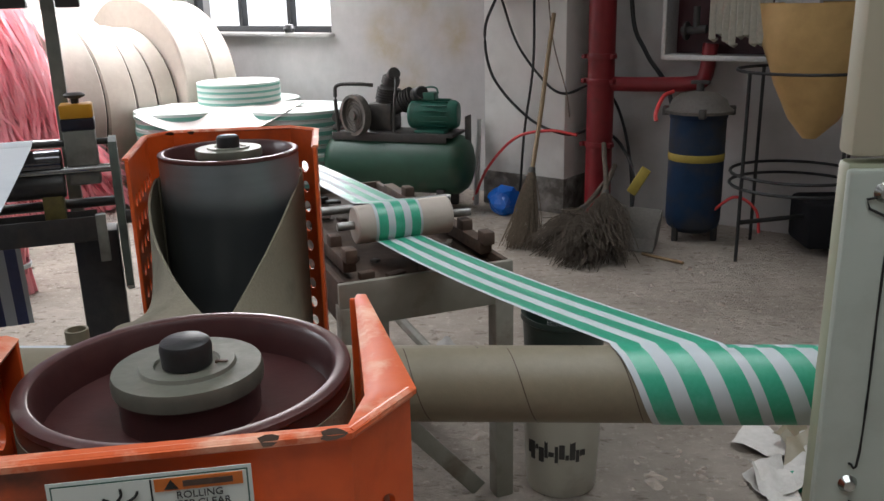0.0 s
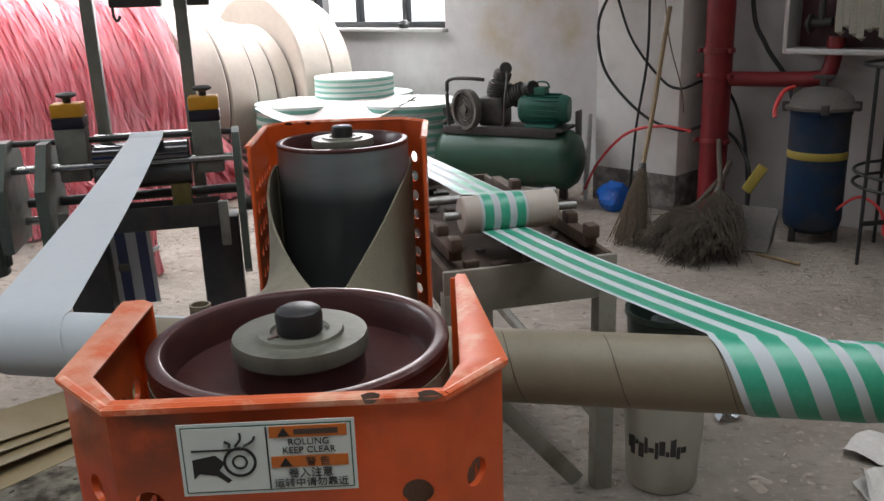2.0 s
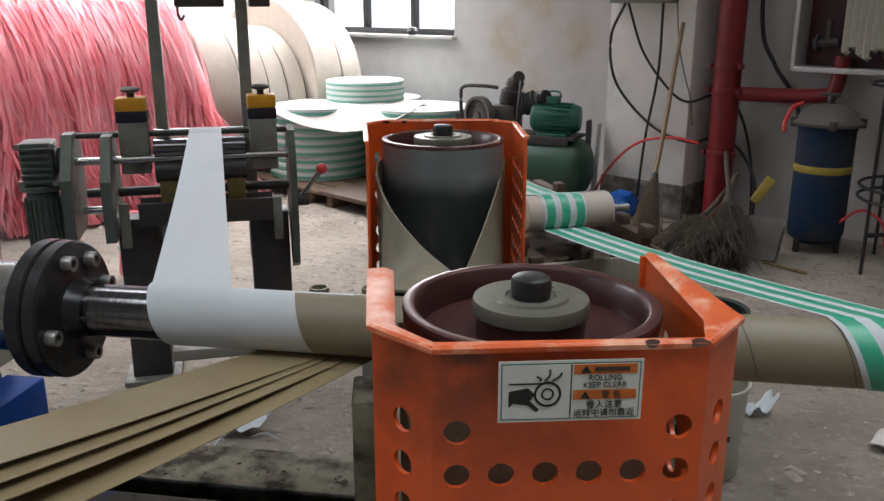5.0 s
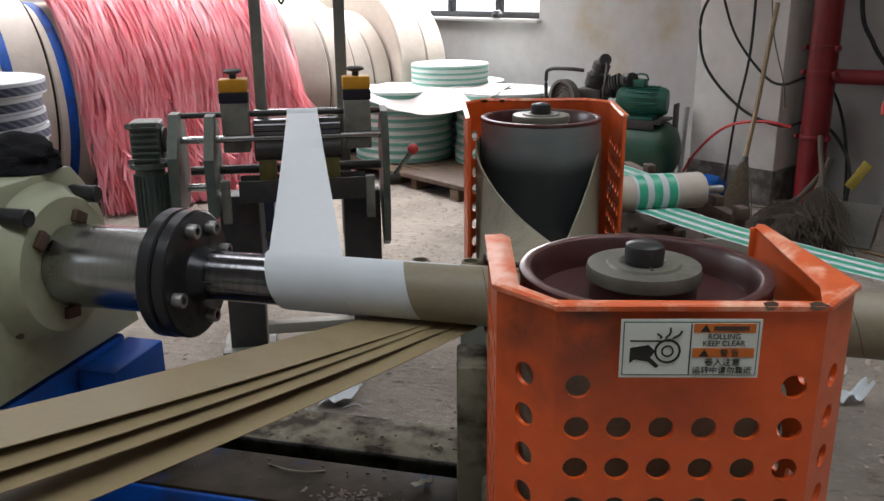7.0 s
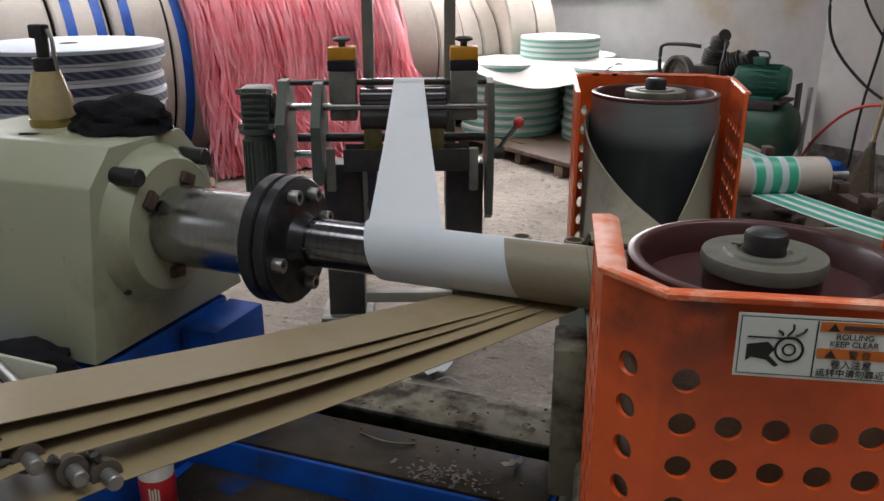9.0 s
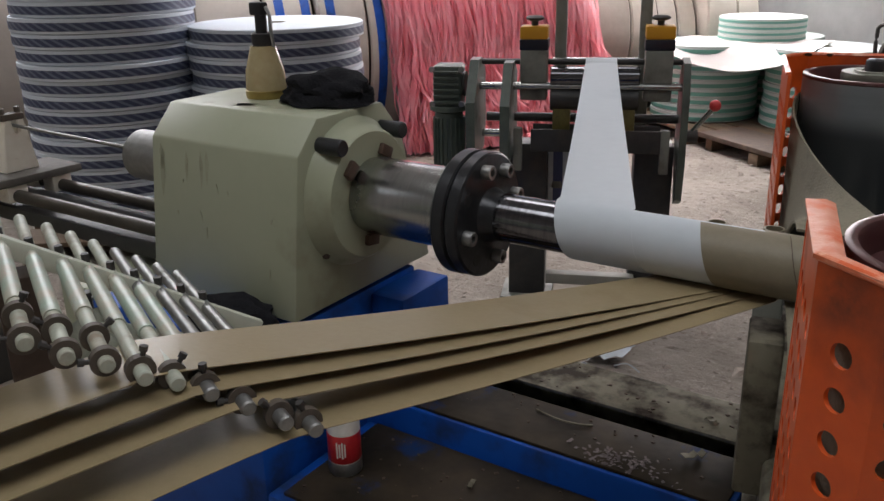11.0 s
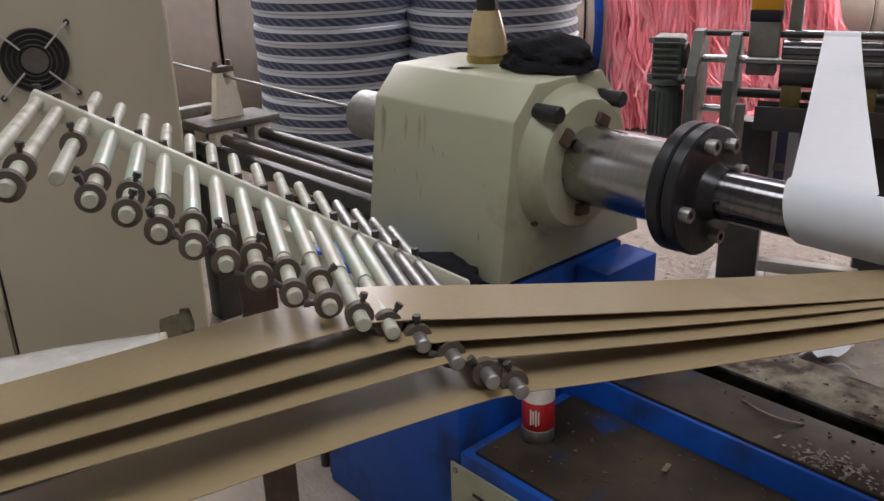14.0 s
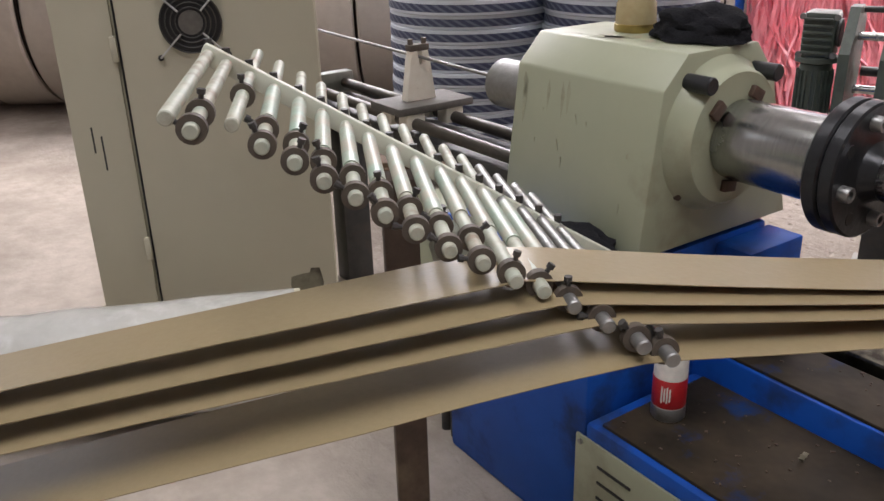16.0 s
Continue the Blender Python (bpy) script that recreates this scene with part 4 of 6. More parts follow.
def checked_band():
    """Slanting navy dashes on a grey-blue band."""
    m = material("navy_checked_print", (0.030, 0.040, 0.085), (0.045, 0.055, 0.11), rough=0.45, grain=90, bump=0.0)
    nt = m.node_tree
    p = nt.nodes["Principled BSDF"]
    old = p.inputs["Base Color"].links[0].from_socket
    tc = nt.nodes.new("ShaderNodeTexCoord")
    gr0 = nt.nodes.new("ShaderNodeTexGradient")
    gr0.gradient_type = "RADIAL"
    nt.links.new(tc.outputs["Object"], gr0.inputs[0])
    sp = nt.nodes.new("ShaderNodeSeparateXYZ")
    nt.links.new(tc.outputs["Object"], sp.inputs[0])

    def math_node(op, a, b):
        n = nt.nodes.new("ShaderNodeMath")
        n.operation = op
        for k, v in ((0, a), (1, b)):
            if isinstance(v, float):
                n.inputs[k].default_value = v
            else:
                nt.links.new(v, n.inputs[k])
        return n.outputs[0]
    turn = math_node("ADD", math_node("MULTIPLY", gr0.outputs["Fac"], 46.0), math_node("MULTIPLY", sp.outputs["Z"], 34.0))
    dash = math_node("GREATER_THAN", math_node("FRACT", turn, 0.0), 0.60)
    nt.links.new(ramp_mix(nt, dash, old, (0.12, 0.145, 0.20)), p.inputs["Base Color"])
    return m


M["navy_band"] = checked_band()
blue0 = flat_reel(pose(-2.19, 1.74, 0.10), 0.40, 0.064, ("reel_white", "navy_band"), "flat white paper reel with a navy printed band, stacked", "stack of navy printed reels", (0.012, 0.047))
random.seed(2)
for cx, cy, count in ((-2.19, 1.74, 13), (-2.80, 1.27, 19), (-2.72, 2.18, 11)):
    for k in range(count):
        if (cx, k) != (-2.19, 0):
            copy_thing(blue0, pose(cx + random.uniform(-0.012, 0.012), cy + random.uniform(-0.012, 0.012), 0.10 + 0.0655 * k, 0, 0, random.uniform(0, 360)))


def pallet(x, y, rz, w, l):
    t = thing("pallet", pose(x, y, 0, 0, 0, rz), "rough brown wooden pallet under the reels", "pallet")
    for k in range(6):
        part("board", box(B(), (0, -l / 2 + l * (k + 0.5) / 6, 0.085), (w, l / 7, 0.022), 0.003), "wood", t)
    for sx in (-0.45, 0, 0.45):
        part("bearer", box(B(), (sx * w, 0, 0.037), (0.08, l, 0.074), 0.004), "wood", t)


pallet(-2.5, 1.7, 37, 1.7, 1.5)
pallet(-0.72, 4.72, ROOM, 1.5, 1.1)
green0 = flat_reel(pose(-1.10, 4.86, 0.10), 0.36, 0.055, ("reel_pale", "reel_green"), "flat pale green striped paper reel, stacked", "stack of green printed reels", (0.008, 0.034))
for cx, cy, count, z0 in ((-1.10, 4.86, 9, 0.10), (-0.32, 4.84, 9, 0.10), (-0.80, 5.42, 9, 0.10)):
    for k in range(count):
        if (cx, k) != (-1.10, 0):
            copy_thing(green0, pose(cx + random.uniform(-0.008, 0.008), cy + random.uniform(-0.008, 0.008), z0 + 0.0565 * k, 0, 0, random.uniform(0, 360)))
small0 = flat_reel(pose(-0.80, 5.10, 0.611), 0.29, 0.038, ("reel_pale", "reel_green"), "smaller pale green striped paper reel on the stack", "stack of green printed reels", (0.008, 0.024))
for k in range(1, 4):
    copy_thing(small0, pose(-0.80, 5.10, 0.611 + 0.0385 * k, 0, 0, 40 * k))
bm = B()
rows = []
for i in range(15):
    row = []
    for j in range(19):
        u, v = i / 14, j / 18
        p = Vector((-1.30 + 0.98 * v, 4.41 + 0.66 * u + 0.06 * v, 0.616))
        p.z += 0.010 * noise.noise(Vector((u * 5, v * 7, 1))) - max(0, 0.24 - u) * 0.62 * math.sin(math.pi * v) ** 0.8
        row.append(p)
    rows.append(row)
ribbon(bm, rows, thick=0.0015)
solo("wrapping_paper", bm, "wrap", "pale crumpled wrapping paper draped over the green reels", "paper", smooth=40)
bm = B()
for z, x, y, r in ((0.115, -0.28, 4.22, 0.10), (0.20, 0.06, 3.75, 0.085), (0.12, 0.30, 3.55, 0.09)):
    pts = [(x + r * math.cos(k * 0.3927), y + r * math.sin(k * 0.3927), z + 0.004 * k) for k in range(30)]
    hose(bm, pts, 0.008, 6, 3)
solo("wire_coil", bm, "steel", "small coils of bright wire", "wire coil", kind="stuff")
tb = thing("low_bench", pose(-0.50, 4.10, 0, 0, 0, ROOM), "low rusty iron bench beside the pallet", "bench")
part("top", box(B(), (0, 0, 0.095), (0.75, 0.34, 0.03), 0.004), "rusty", tb)
for sx in (-0.3, 0.3):
    part("leg", box(B(), (sx, 0, 0.04), (0.06, 0.28, 0.08), 0.003), "wood", tb)


# ---- winding turret: two drums, guards and belt ----
AXZ, TUBE_R = 0.829, 0.048
GF, GR = Vector((0.760, -0.412, 0)), Vector((0.507, 0.582, 0))     # guards
FD, RD = Vector((0.749, -0.343, 0)), Vector((0.508, 0.585, 0))     # drum axes
DRUM_R = 0.132


def guard(name, m, label, deep=0.0):
    """Perforated U-shaped guard, folded from one sheet; local origin at the drum's axis, open side towards +y."""
    g = thing(name, m, label, "machine guard", "turret guards")
    P = [(-0.184, 0.078), (-0.144, -0.086 - deep), (-0.082, -0.129 - deep), (0.150, -0.077 - deep), (0.183, -0.016 - deep), (0.118, 0.186)]
    TOPZ, CELL, RISE, ROWS_N = 1.025, 0.0389, 0.0423, 9

    def panel(a, c, holes):
        a, c = Vector((*a, 0)), Vector((*c, 0))
        dv = c - a
        L = dv.length
        ex = dv / L
        ncol = max(1, int(L / CELL))
        side0 = 0.002 if 0.23 < L < 0.3 else (L - ncol * CELL) / 2
        b = B()

        def pt(x, z):
            return a + ex * x + Vector((0, 0, z))

        def quad(x0, z0, x1, z1):
            b.faces.new([b.verts.new(pt(*q)) for q in ((x0, z0), (x1, z0), (x1, z1), (x0, z1))])
        ztop = TOPZ - 0.0551
        zb = ztop - ROWS_N * RISE
        xs = [0.0, side0] + [side0 + CELL * (k + 1) for k in range(ncol)] + [L]
        for x0, x1 in zip(xs, xs[1:]):
            if x1 - x0 > 1e-5:
                quad(x0, ztop, x1, TOPZ)
                quad(x0, zb - 0.02, x1, zb)
        for r in range(ROWS_N):
            z1 = ztop - r * RISE
            z0 = z1 - RISE
            if side0 > 1e-5:
                quad(0, z0, side0, z1)
                quad(side0 + ncol * CELL, z0, L, z1)
            for k in range(ncol):
                x0 = side0 + k * CELL
                if not holes(k, r, ncol):
                    quad(x0, z0, x0 + CELL, z1)
                    continue
                cx, cz, hr, n = x0 + CELL / 2, (z0 + z1) / 2, 0.0118, 16
                outer, inner = [], []
                for q in range(n):
                    an = 2 * math.pi * q / n + math.pi / 4
                    ca, sa = math.cos(an), math.sin(an)
                    f = CELL / 2 / max(abs(ca), abs(sa))
                    outer.append(b.verts.new(pt(cx + ca * f, cz + sa * f * RISE / CELL)))
                    inner.append(b.verts.new(pt(cx + ca * hr, cz + sa * hr)))
                for q in range(n):
                    b.faces.new((outer[q], outer[(q + 1) % n], inner[(q + 1) % n], inner[q]))
        bmesh.ops.remove_doubles(b, verts=b.verts, dist=1e-5)
        bmesh.ops.recalc_face_normals(b, faces=b.faces)
        bmesh.ops.solidify(b, geom=list(b.faces), thickness=0.005)
        return b

    part("side_plate", panel(P[0], P[1], lambda k, r, n: True), "orange", g, smooth=30)
    part("corner_plate", panel(P[1], P[2], lambda k, r, n: k == 0), "orange", g, smooth=30)
    part("front_plate", panel(P[2], P[3], lambda k, r, n: r > 0 or k in (0, n - 1)), "orange", g, smooth=30)
    part("corner_plate", panel(P[3], P[4], lambda k, r, n: k == 0), "orange", g, smooth=30)
    part("side_plate", panel(P[4], P[5], lambda k, r, n: True), "orange", g, smooth=30)
    # lips at the open ends and along the top
    for (a, c) in ((P[0], P[1]), (P[5], P[4])):
        a, c = Vector((*a, 0)), Vector((*c, 0))
        ex = (c - a).normalized()
        inw = Vector((-a.x, 0, 0)).normalized()
        b = B()
        lip = 0.007 if deep else 0.026 if a.x < 0 else 0.012
        mid = a + inw * (lip / 2 - 0.001) + Vector((0, 0, TOPZ - 0.21))
        box(b, mid, (lip, 0.005, 0.42), 0.002)
        part("end_lip", b, "orange", g)
    # folded top lip, broad on the worn side and narrow along the rest
    broad = (0.008, 0.008, 0.007, 0.006, 0.006, 0.006) if deep else (0.024, 0.022, 0.016, 0.010, 0.032, 0.006)
    pts = [Vector((*p, 0)) for p in P]
    centre = sum(pts, Vector()) / 6
    lines = []
    for k, p in enumerate(pts):
        d0 = (pts[min(k + 1, 5)] - pts[max(k - 1, 0)]).normalized()
        inw = Vector((-d0.y, d0.x, 0))
        if inw.dot(centre - p) < 0:
            inw = -inw
        up = Vector((0, 0, TOPZ + 0.0035))
        lines.append([p - inw * 0.005 + up, p + inw * broad[k] * 0.6 + up + Vector((0, 0, 0.001)), p + inw * broad[k] + up - Vector((0, 0, 0.003))])
    b = B()
    ribbon(b, lines[:3], thick=0.004)
    part("top_lip", b, "edge_orange" if deep else "worn", g, "" if deep else "rubbed pinkish folded top lip")
    b = B()
    ribbon(b, lines[2:], thick=0.004)
    part("top_lip", b, "edge_orange", g)
    b = B()
    for a, c in ((P[1], P[2]), (P[2], P[3]), (P[3], P[4])):
        hose(b, [(a[0], a[1], TOPZ + 0.001), (c[0], c[1], TOPZ + 0.001)], 0.0042, 8, 0)
    part("rolled_edge", b, "edge_orange", g)
    rnd = random.Random(3)
    for q in ((0.100, -0.0882), (0.139, -0.0795)):
        b = B()
        f = [b.verts.new((q[0] + 0.009 * math.cos(k) * rnd.uniform(0.5, 1.2), q[1] - 0.0046 + 0.224 * (0.009 * math.cos(k)) + 0.002 * math.sin(k), TOPZ + 0.004 + 0.0035 * math.sin(k))) for k in [2 * math.pi * i / 10 for i in range(10)]]
        b.faces.new(f)
        part("paint_chip", b, "chip", g)
    return g


g1 = guard("drum_guard", pose(GF.x, GF.y, 0), "orange perforated steel guard with worn edges and a warning label")
guard("drum_guard", pose(GR.x, GR.y, 0.022, 0, 0, 180), "orange perforated steel guard open towards the mandrel", 0.045)


def warning_label():
    rz = math.degrees(math.atan2(0.052, 0.232))
    base = thing("warning_label", pose(0.7935, -0.5345, 0.995, 90, 0, rz), "white warning label with pictogram and orange bars on the guard", "label")

    def flat(name, x, y, w, h, z, mat, bev=0.0):
        b = B()
        box(b, (x, y, z), (w, h, 0.0006), bev)
        return part(name, b, mat, base, smooth=0)
    flat("backing", 0, 0, 0.121, 0.055, 0.0002, "label")
    flat("border", 0, 0, 0.1165, 0.0505, 0.0005, "label_edge")
    flat("sheet", 0, 0, 0.1145, 0.0485, 0.0008, "label")
    flat("divider", 0.0, 0, 0.001, 0.048, 0.0014, "ink")
    for y in (0.0195, -0.0035):
        flat("orange_bar", 0.0285, y, 0.053, 0.0085, 0.0014, "label_orange")
        b = B()
        b.faces.new([b.verts.new((0.012 + dx, y + dy, 0.0022)) for dx, dy in ((-0.0045, -0.0032), (0.0045, -0.0032), (0, 0.0036))])
        part("warning_triangle", b, "ink", base, smooth=0)
    flat("unreadable_heading", 0.034, 0.0195, 0.03, 0.004, 0.0019, "chip")
    for text, x, y, size, mat in (("ROLLING", 0.0285, 0.0095, 0.0068, "ink"), ("KEEP CLEAR", 0.0285, 0.0032, 0.0068, "ink"), ("警 告", 0.034, -0.0062, 0.0075, "chip"),
                                  ("卷入注意", 0.0285, -0.0150, 0.0078, "ink"), ("运转中请勿靠近", 0.0285, -0.0225, 0.0074, "ink")):
        cu = bpy.data.curves.new("lettering", "FONT")
        cu.body, cu.size, cu.align_x, cu.extrude = text, size, "CENTER", 0.0002
        cu.materials.append(M[mat])
        ob = new("lettering", cu)
        ob.parent = base
        ob.location = (x, y, 0.0019)
    b = B()
    box(b, (-0.034, 0.0075, 0.0014), (0.036, 0.0012, 0.0006))
    pts = [(-0.052, 0.001), (-0.036, 0.004), (-0.030, -0.002), (-0.034, -0.008), (-0.026, -0.016), (-0.029, -0.018), (-0.036, -0.012), (-0.048, -0.010), (-0.052, -0.014)]
    b.faces.new([b.verts.new((x, y, 0.0016)) for x, y in pts])
    lathe(b, [(0.0095, 0.0014), (0.0095, 0.0019), (0.0115, 0.0019), (0.0115, 0.0014)], 28, pose(-0.0195, -0.002, 0), close=True)
    lathe(b, [(0.0040, 0.0014), (0.0040, 0.0019), (0.0055, 0.0019), (0.0055, 0.0014)], 20, pose(-0.0195, -0.002, 0), close=True)
    for x0, y0, x1, y1 in ((-0.022, 0.010, -0.018, 0.020), (-0.016, 0.010, -0.008, 0.017), (-0.026, 0.010, -0.029, 0.014)):
        hose(b, [(x0, y0, 0.0016), ((x0 + x1) / 2 + 0.002, (y0 + y1) / 2, 0.0016), (x1, y1, 0.0016)], 0.0009, 5, 3)
    part("pictogram", b, "ink", base, smooth=0)


warning_label()


def drum(name, at, top, side_mat, DRUM_R):
    t = thing(name, pose(at.x, at.y, 0), "maroon winding drum with grey hub plate and dark centre bolt" if side_mat == "maroon" else "grey steel winding drum with maroon rim and hub", "winding drum", "winding drums")
    b = B()
    lathe(b, [(DRUM_R - 0.002, 0.56), (DRUM_R, 0.565), (DRUM_R, top - 0.007)], 72)
    part("shell", b, side_mat, t)
    b = B()
    lathe(b, [(DRUM_R - 0.0115, top - 0.001), (DRUM_R - 0.0145, top - 0.005), (DRUM_R - 0.017, top - 0.034), (0.05, top - 0.040), (0, top - 0.040)], 72)
    part("web", b, "maroon", t)
    b = B()
    lathe(b, [(DRUM_R, top - 0.007), (DRUM_R + 0.0012, top - 0.005), (DRUM_R + 0.0005, top - 0.001), (DRUM_R - 0.002, top), (DRUM_R - 0.010, top), (DRUM_R - 0.0115, top - 0.001)], 72)
    part("rim", b, "worn_rim", t, "worn bright rim edge")
    b = B()
    lathe(b, [(0.057, top - 0.041), (0.058, top - 0.012), (0.05, top - 0.010)], 48)
    part("hub_boss", b, "maroon", t)
    b = B()
    lathe(b, [(0.058, top - 0.013), (0.0615, top - 0.011), (0.062, top - 0.002), (0.0605, top + 0.0035), (0.040, top + 0.0035), (0.0385, top + 0.0065), (0.027, top + 0.0065), (0.0255, top + 0.004), (0, top + 0.004)], 48)
    hub = part("hub_plate", b, "hub", t)
    b = B()
    lathe(b, [(0.0205, top + 0.005), (0.0215, top + 0.020), (0.020, top + 0.025), (0.017, top + 0.027), (0, top + 0.027)], 28)
    part("centre_bolt", b, "black_plastic", hub)
    b = B()
    box(b, (0.029, 0, top + 0.0065), (0.010, 0.003, 0.002))
    part("key_mark", b, "chip", hub)
    return t


drum_front = drum("winding_drum", FD, 1.005, "maroon", 0.134)
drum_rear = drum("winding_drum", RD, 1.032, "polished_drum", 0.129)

# belt: round the back of each drum, then twisting down to the tube
def belt():
    t = thing("winding_belt", Matrix(), "wide olive-brown woven belt running round both drums and the tube", "belt")
    lo, hi = 0.665, 0.985
    for c, sgn in ((RD, 1), (FD, -1)):
        vdir = (RD - FD).normalized() * sgn
        udir = Vector((vdir.y, -vdir.x, 0))
        r = DRUM_R + 0.003
        rows = []
        for k in range(25):
            a = math.pi * k / 24
            p = c + udir * r * math.cos(a) + vdir * r * math.sin(a)
            rows.append([p + Vector((0, 0, z)) for z in (lo, (lo + hi) / 2, hi)])
        part("belt_back", ribbon(B(), rows, thick=0.004), "belt", t)
        for sd in (-1, 1):
            start = c + udir * r * sd
            over = sd < 0
            ez = AXZ + (TUBE_R + 0.004) * (1 if over else -1)
            e_hi = Vector((0.610 - 0.055 * sd * sgn, 0.012 * sgn, ez))
            e_lo = Vector((0.610 + 0.105 * sd * sgn, 0.012 * sgn, ez))
            rows = []
            for k in range(17):
                f = k / 16
                g = f * f * (3 - 2 * f)
                h, q = 1 - (1 - f) ** 1.35, f ** 1.5
                a = Vector((start.x * (1 - q) + e_hi.x * q, start.y * (1 - f) + e_hi.y * f, hi * (1 - h) + ez * h))
                b = Vector((start.x * (1 - f) + e_lo.x * f, start.y * (1 - f) + e_lo.y * f, lo * (1 - g) + ez * g))
                rows.append([b, b * 0.75 + a * 0.25, (a + b) / 2, b * 0.25 + a * 0.75, a])
            part("belt_run", ribbon(B(), rows, thick=0.004), "belt", t)


belt()

tb = thing("turret_base", pose(0.633, 0.085, 0, 0, 0, 13), "cream painted steel pedestal carrying the winding drums", "machine base")
part("pedestal", box(B(), (0, 0, 0.20), (0.34, 0.86, 0.40), 0.01), "beam", tb)
part("saddle", box(B(), (0, 0, 0.47), (0.30, 1.12, 0.14), 0.012), "beam", tb)
for sy in (-0.51, 0.51):
    bm = B()
    rod(bm, (0, sy, 0.54), (0, sy, 0.57), 0.07, n=28)
    part("bearing_flange", bm, "black_steel", tb)
part("side_block", box(B(), (-0.165, -0.06, 0.60), (0.05, 0.10, 0.26), 0.006), "beam", tb)
ra = thing("clamp_rail", pose(0.36, 0.30, 0, 0, 0, 8), "grey steel rail behind the tube", "rail")
part("rail_bar", box(B(), (0.02, 0, 0.735), (0.26, 0.05, 0.03), 0.004), "stand", ra)
part("rail_post", box(B(), (0.06, 0.0, 0.36), (0.05, 0.05, 0.72), 0.004), "stand", ra)
for x in (-0.045, 0.055):
    bm = B()
    pipe(bm, (0, 0, 0), (0, 0, 0.035), 0.019, 0.015, 24)
    solo("core_stub", bm, "tube_paper", "short brown paper core standing on the rail", "paper core", "core stubs", m=pose(0.36, 0.30, 0, 0, 0, 8) @ pose(x, 0, 0.75))

# ---- mandrel, flange and headstock ----
hs = thing("headstock", Matrix(), "cream-green cast headstock with round cap, grease stains and square bolts", "headstock")
bm = B()
sec = [(-0.192, 0.62), (-0.152, 0.928), (-0.095, 0.988), (0.098, 0.988), (0.158, 0.920), (0.250, 0.62)]
mm = Matrix(((0, 0, 1, 0), (1, 0, 0, 0), (0, 1, 0, 0), (0, 0, 0, 1)))
prism(bm, sec, -0.70, -0.305, mm)
bmesh.ops.bevel(bm, geom=list(bm.edges), offset=0.0045, segments=2, affect="EDGES", profile=0.5)
part("housing", bm, "cream", hs, smooth=24)
mx = pose(0, 0, AXZ, 0, 90, 0)
bm = B()
lathe(bm, [(0, -0.32), (0.150, -0.32), (0.146, -0.303), (0.136, -0.292), (0.130, -0.284), (0.126, -0.268), (0.121, -0.262), (0.0, -0.262)], 56, mx)
part("cap", bm, "cream", hs)
for a, rr, out in ((50, 0.016, 0.05), (130, 0.016, 0.05), (226, 0.007, 0.004), (312, 0.007, 0.004)):
    a = radians(a)
    y, z = 0.142 * math.cos(a), 0.142 * math.sin(a)
    bm = B()
    rod(bm, (-0.31, y, AXZ + z), (-0.30 + out, y, AXZ + z), rr, n=14, bevel=0.002)
    part("bolt", bm, "rusty" if out < 0.01 else "black_steel", hs)
for a in (62, 136, 262):
    a = radians(a)
    bm = B()
    box(bm, (-0.257, 0.088 * math.cos(a), AXZ + 0.088 * math.sin(a)), (0.012, 0.022, 0.034), 0.003, Matrix.Rotation(a, 4, "X"))
    part("clamp_pad", bm, "chip", hs)
rnd = random.Random(12)
for k in range(8):
    x, z, h = rnd.uniform(-0.66, -0.34), rnd.uniform(0.68, 0.92), rnd.uniform(0.006, 0.045)
    part("scuff", box(B(), (x, -0.152 - 0.13 * (0.928 - z) + 0.0, z), (rnd.uniform(0.0015, 0.004), 0.0012, h), 0, pose(0, 0, 0, 0, rnd.uniform(-14, 14), 0)), "grease", hs)
for k in range(5):
    x, w, h = rnd.uniform(-0.68, -0.33), rnd.uniform(0.003, 0.012), rnd.uniform(0.02, 0.10)
    top = 0.925 - rnd.uniform(0, 0.02)
    bm = B()
    pts = [(x + w * rnd.uniform(-0.5, 0.5), top), (x + w, top - h * 0.35), (x + w * 0.6, top - h * 0.8), (x + w * 0.2, top - h), (x - w * 0.3, top - h * 0.7), (x - w * 0.7, top - h * 0.3)]
    bm.faces.new([bm.verts.new((px, -0.1527 - 0.13 * (0.928 - pz), pz)) for px, pz in pts])
    part("grease_run", bm, "grease", hs)
for k in range(10):
    cx, cy, r = rnd.uniform(-0.66, -0.34), rnd.uniform(-0.08, 0.02), rnd.uniform(0.006, 0.022)
    bm = B()
    bm.faces.new([bm.verts.new((cx + r * 1.6 * math.cos(q * 0.7) * rnd.uniform(0.5, 1.1), cy + r * math.sin(q * 0.7) * rnd.uniform(0.5, 1.1), 0.9886)) for q in range(9)])
    part("grease_spot", bm, "grease", hs)
bm = B()
pipe(bm, (-0.94, 0, AXZ), (-0.69, 0, AXZ), 0.058, 0.046, 36)
part("tail_sleeve", bm, "steel", hs, "bright steel tail sleeve")

md = thing("mandrel", Matrix(), "bright steel mandrel with a bolted black double flange", "mandrel")
bm = B()
lathe(bm, [(0, -0.26), (0.072, -0.26), (0.074, -0.25), (0.074, -0.052)], 48, mx)
part("drive_shaft", bm, "chrome", md)
bm = B()
lathe(bm, [(0.05, -0.055), (0.107, -0.055), (0.112, -0.050), (0.112, -0.030), (0.108, -0.027), (0.05, -0.027)], 64, mx, close=True)
part("rear_flange", bm, "black_steel", md)
bm = B()
lathe(bm, [(0, -0.026), (0.107, -0.026), (0.111, -0.022), (0.111, -0.003), (0.107, 0.0), (0.058, 0.0), (0.050, 0.004), (0.043, 0.02), (0.0425, 0.03), (0, 0.03)], 64, mx)
fl = part("front_flange", bm, "black_steel", md)
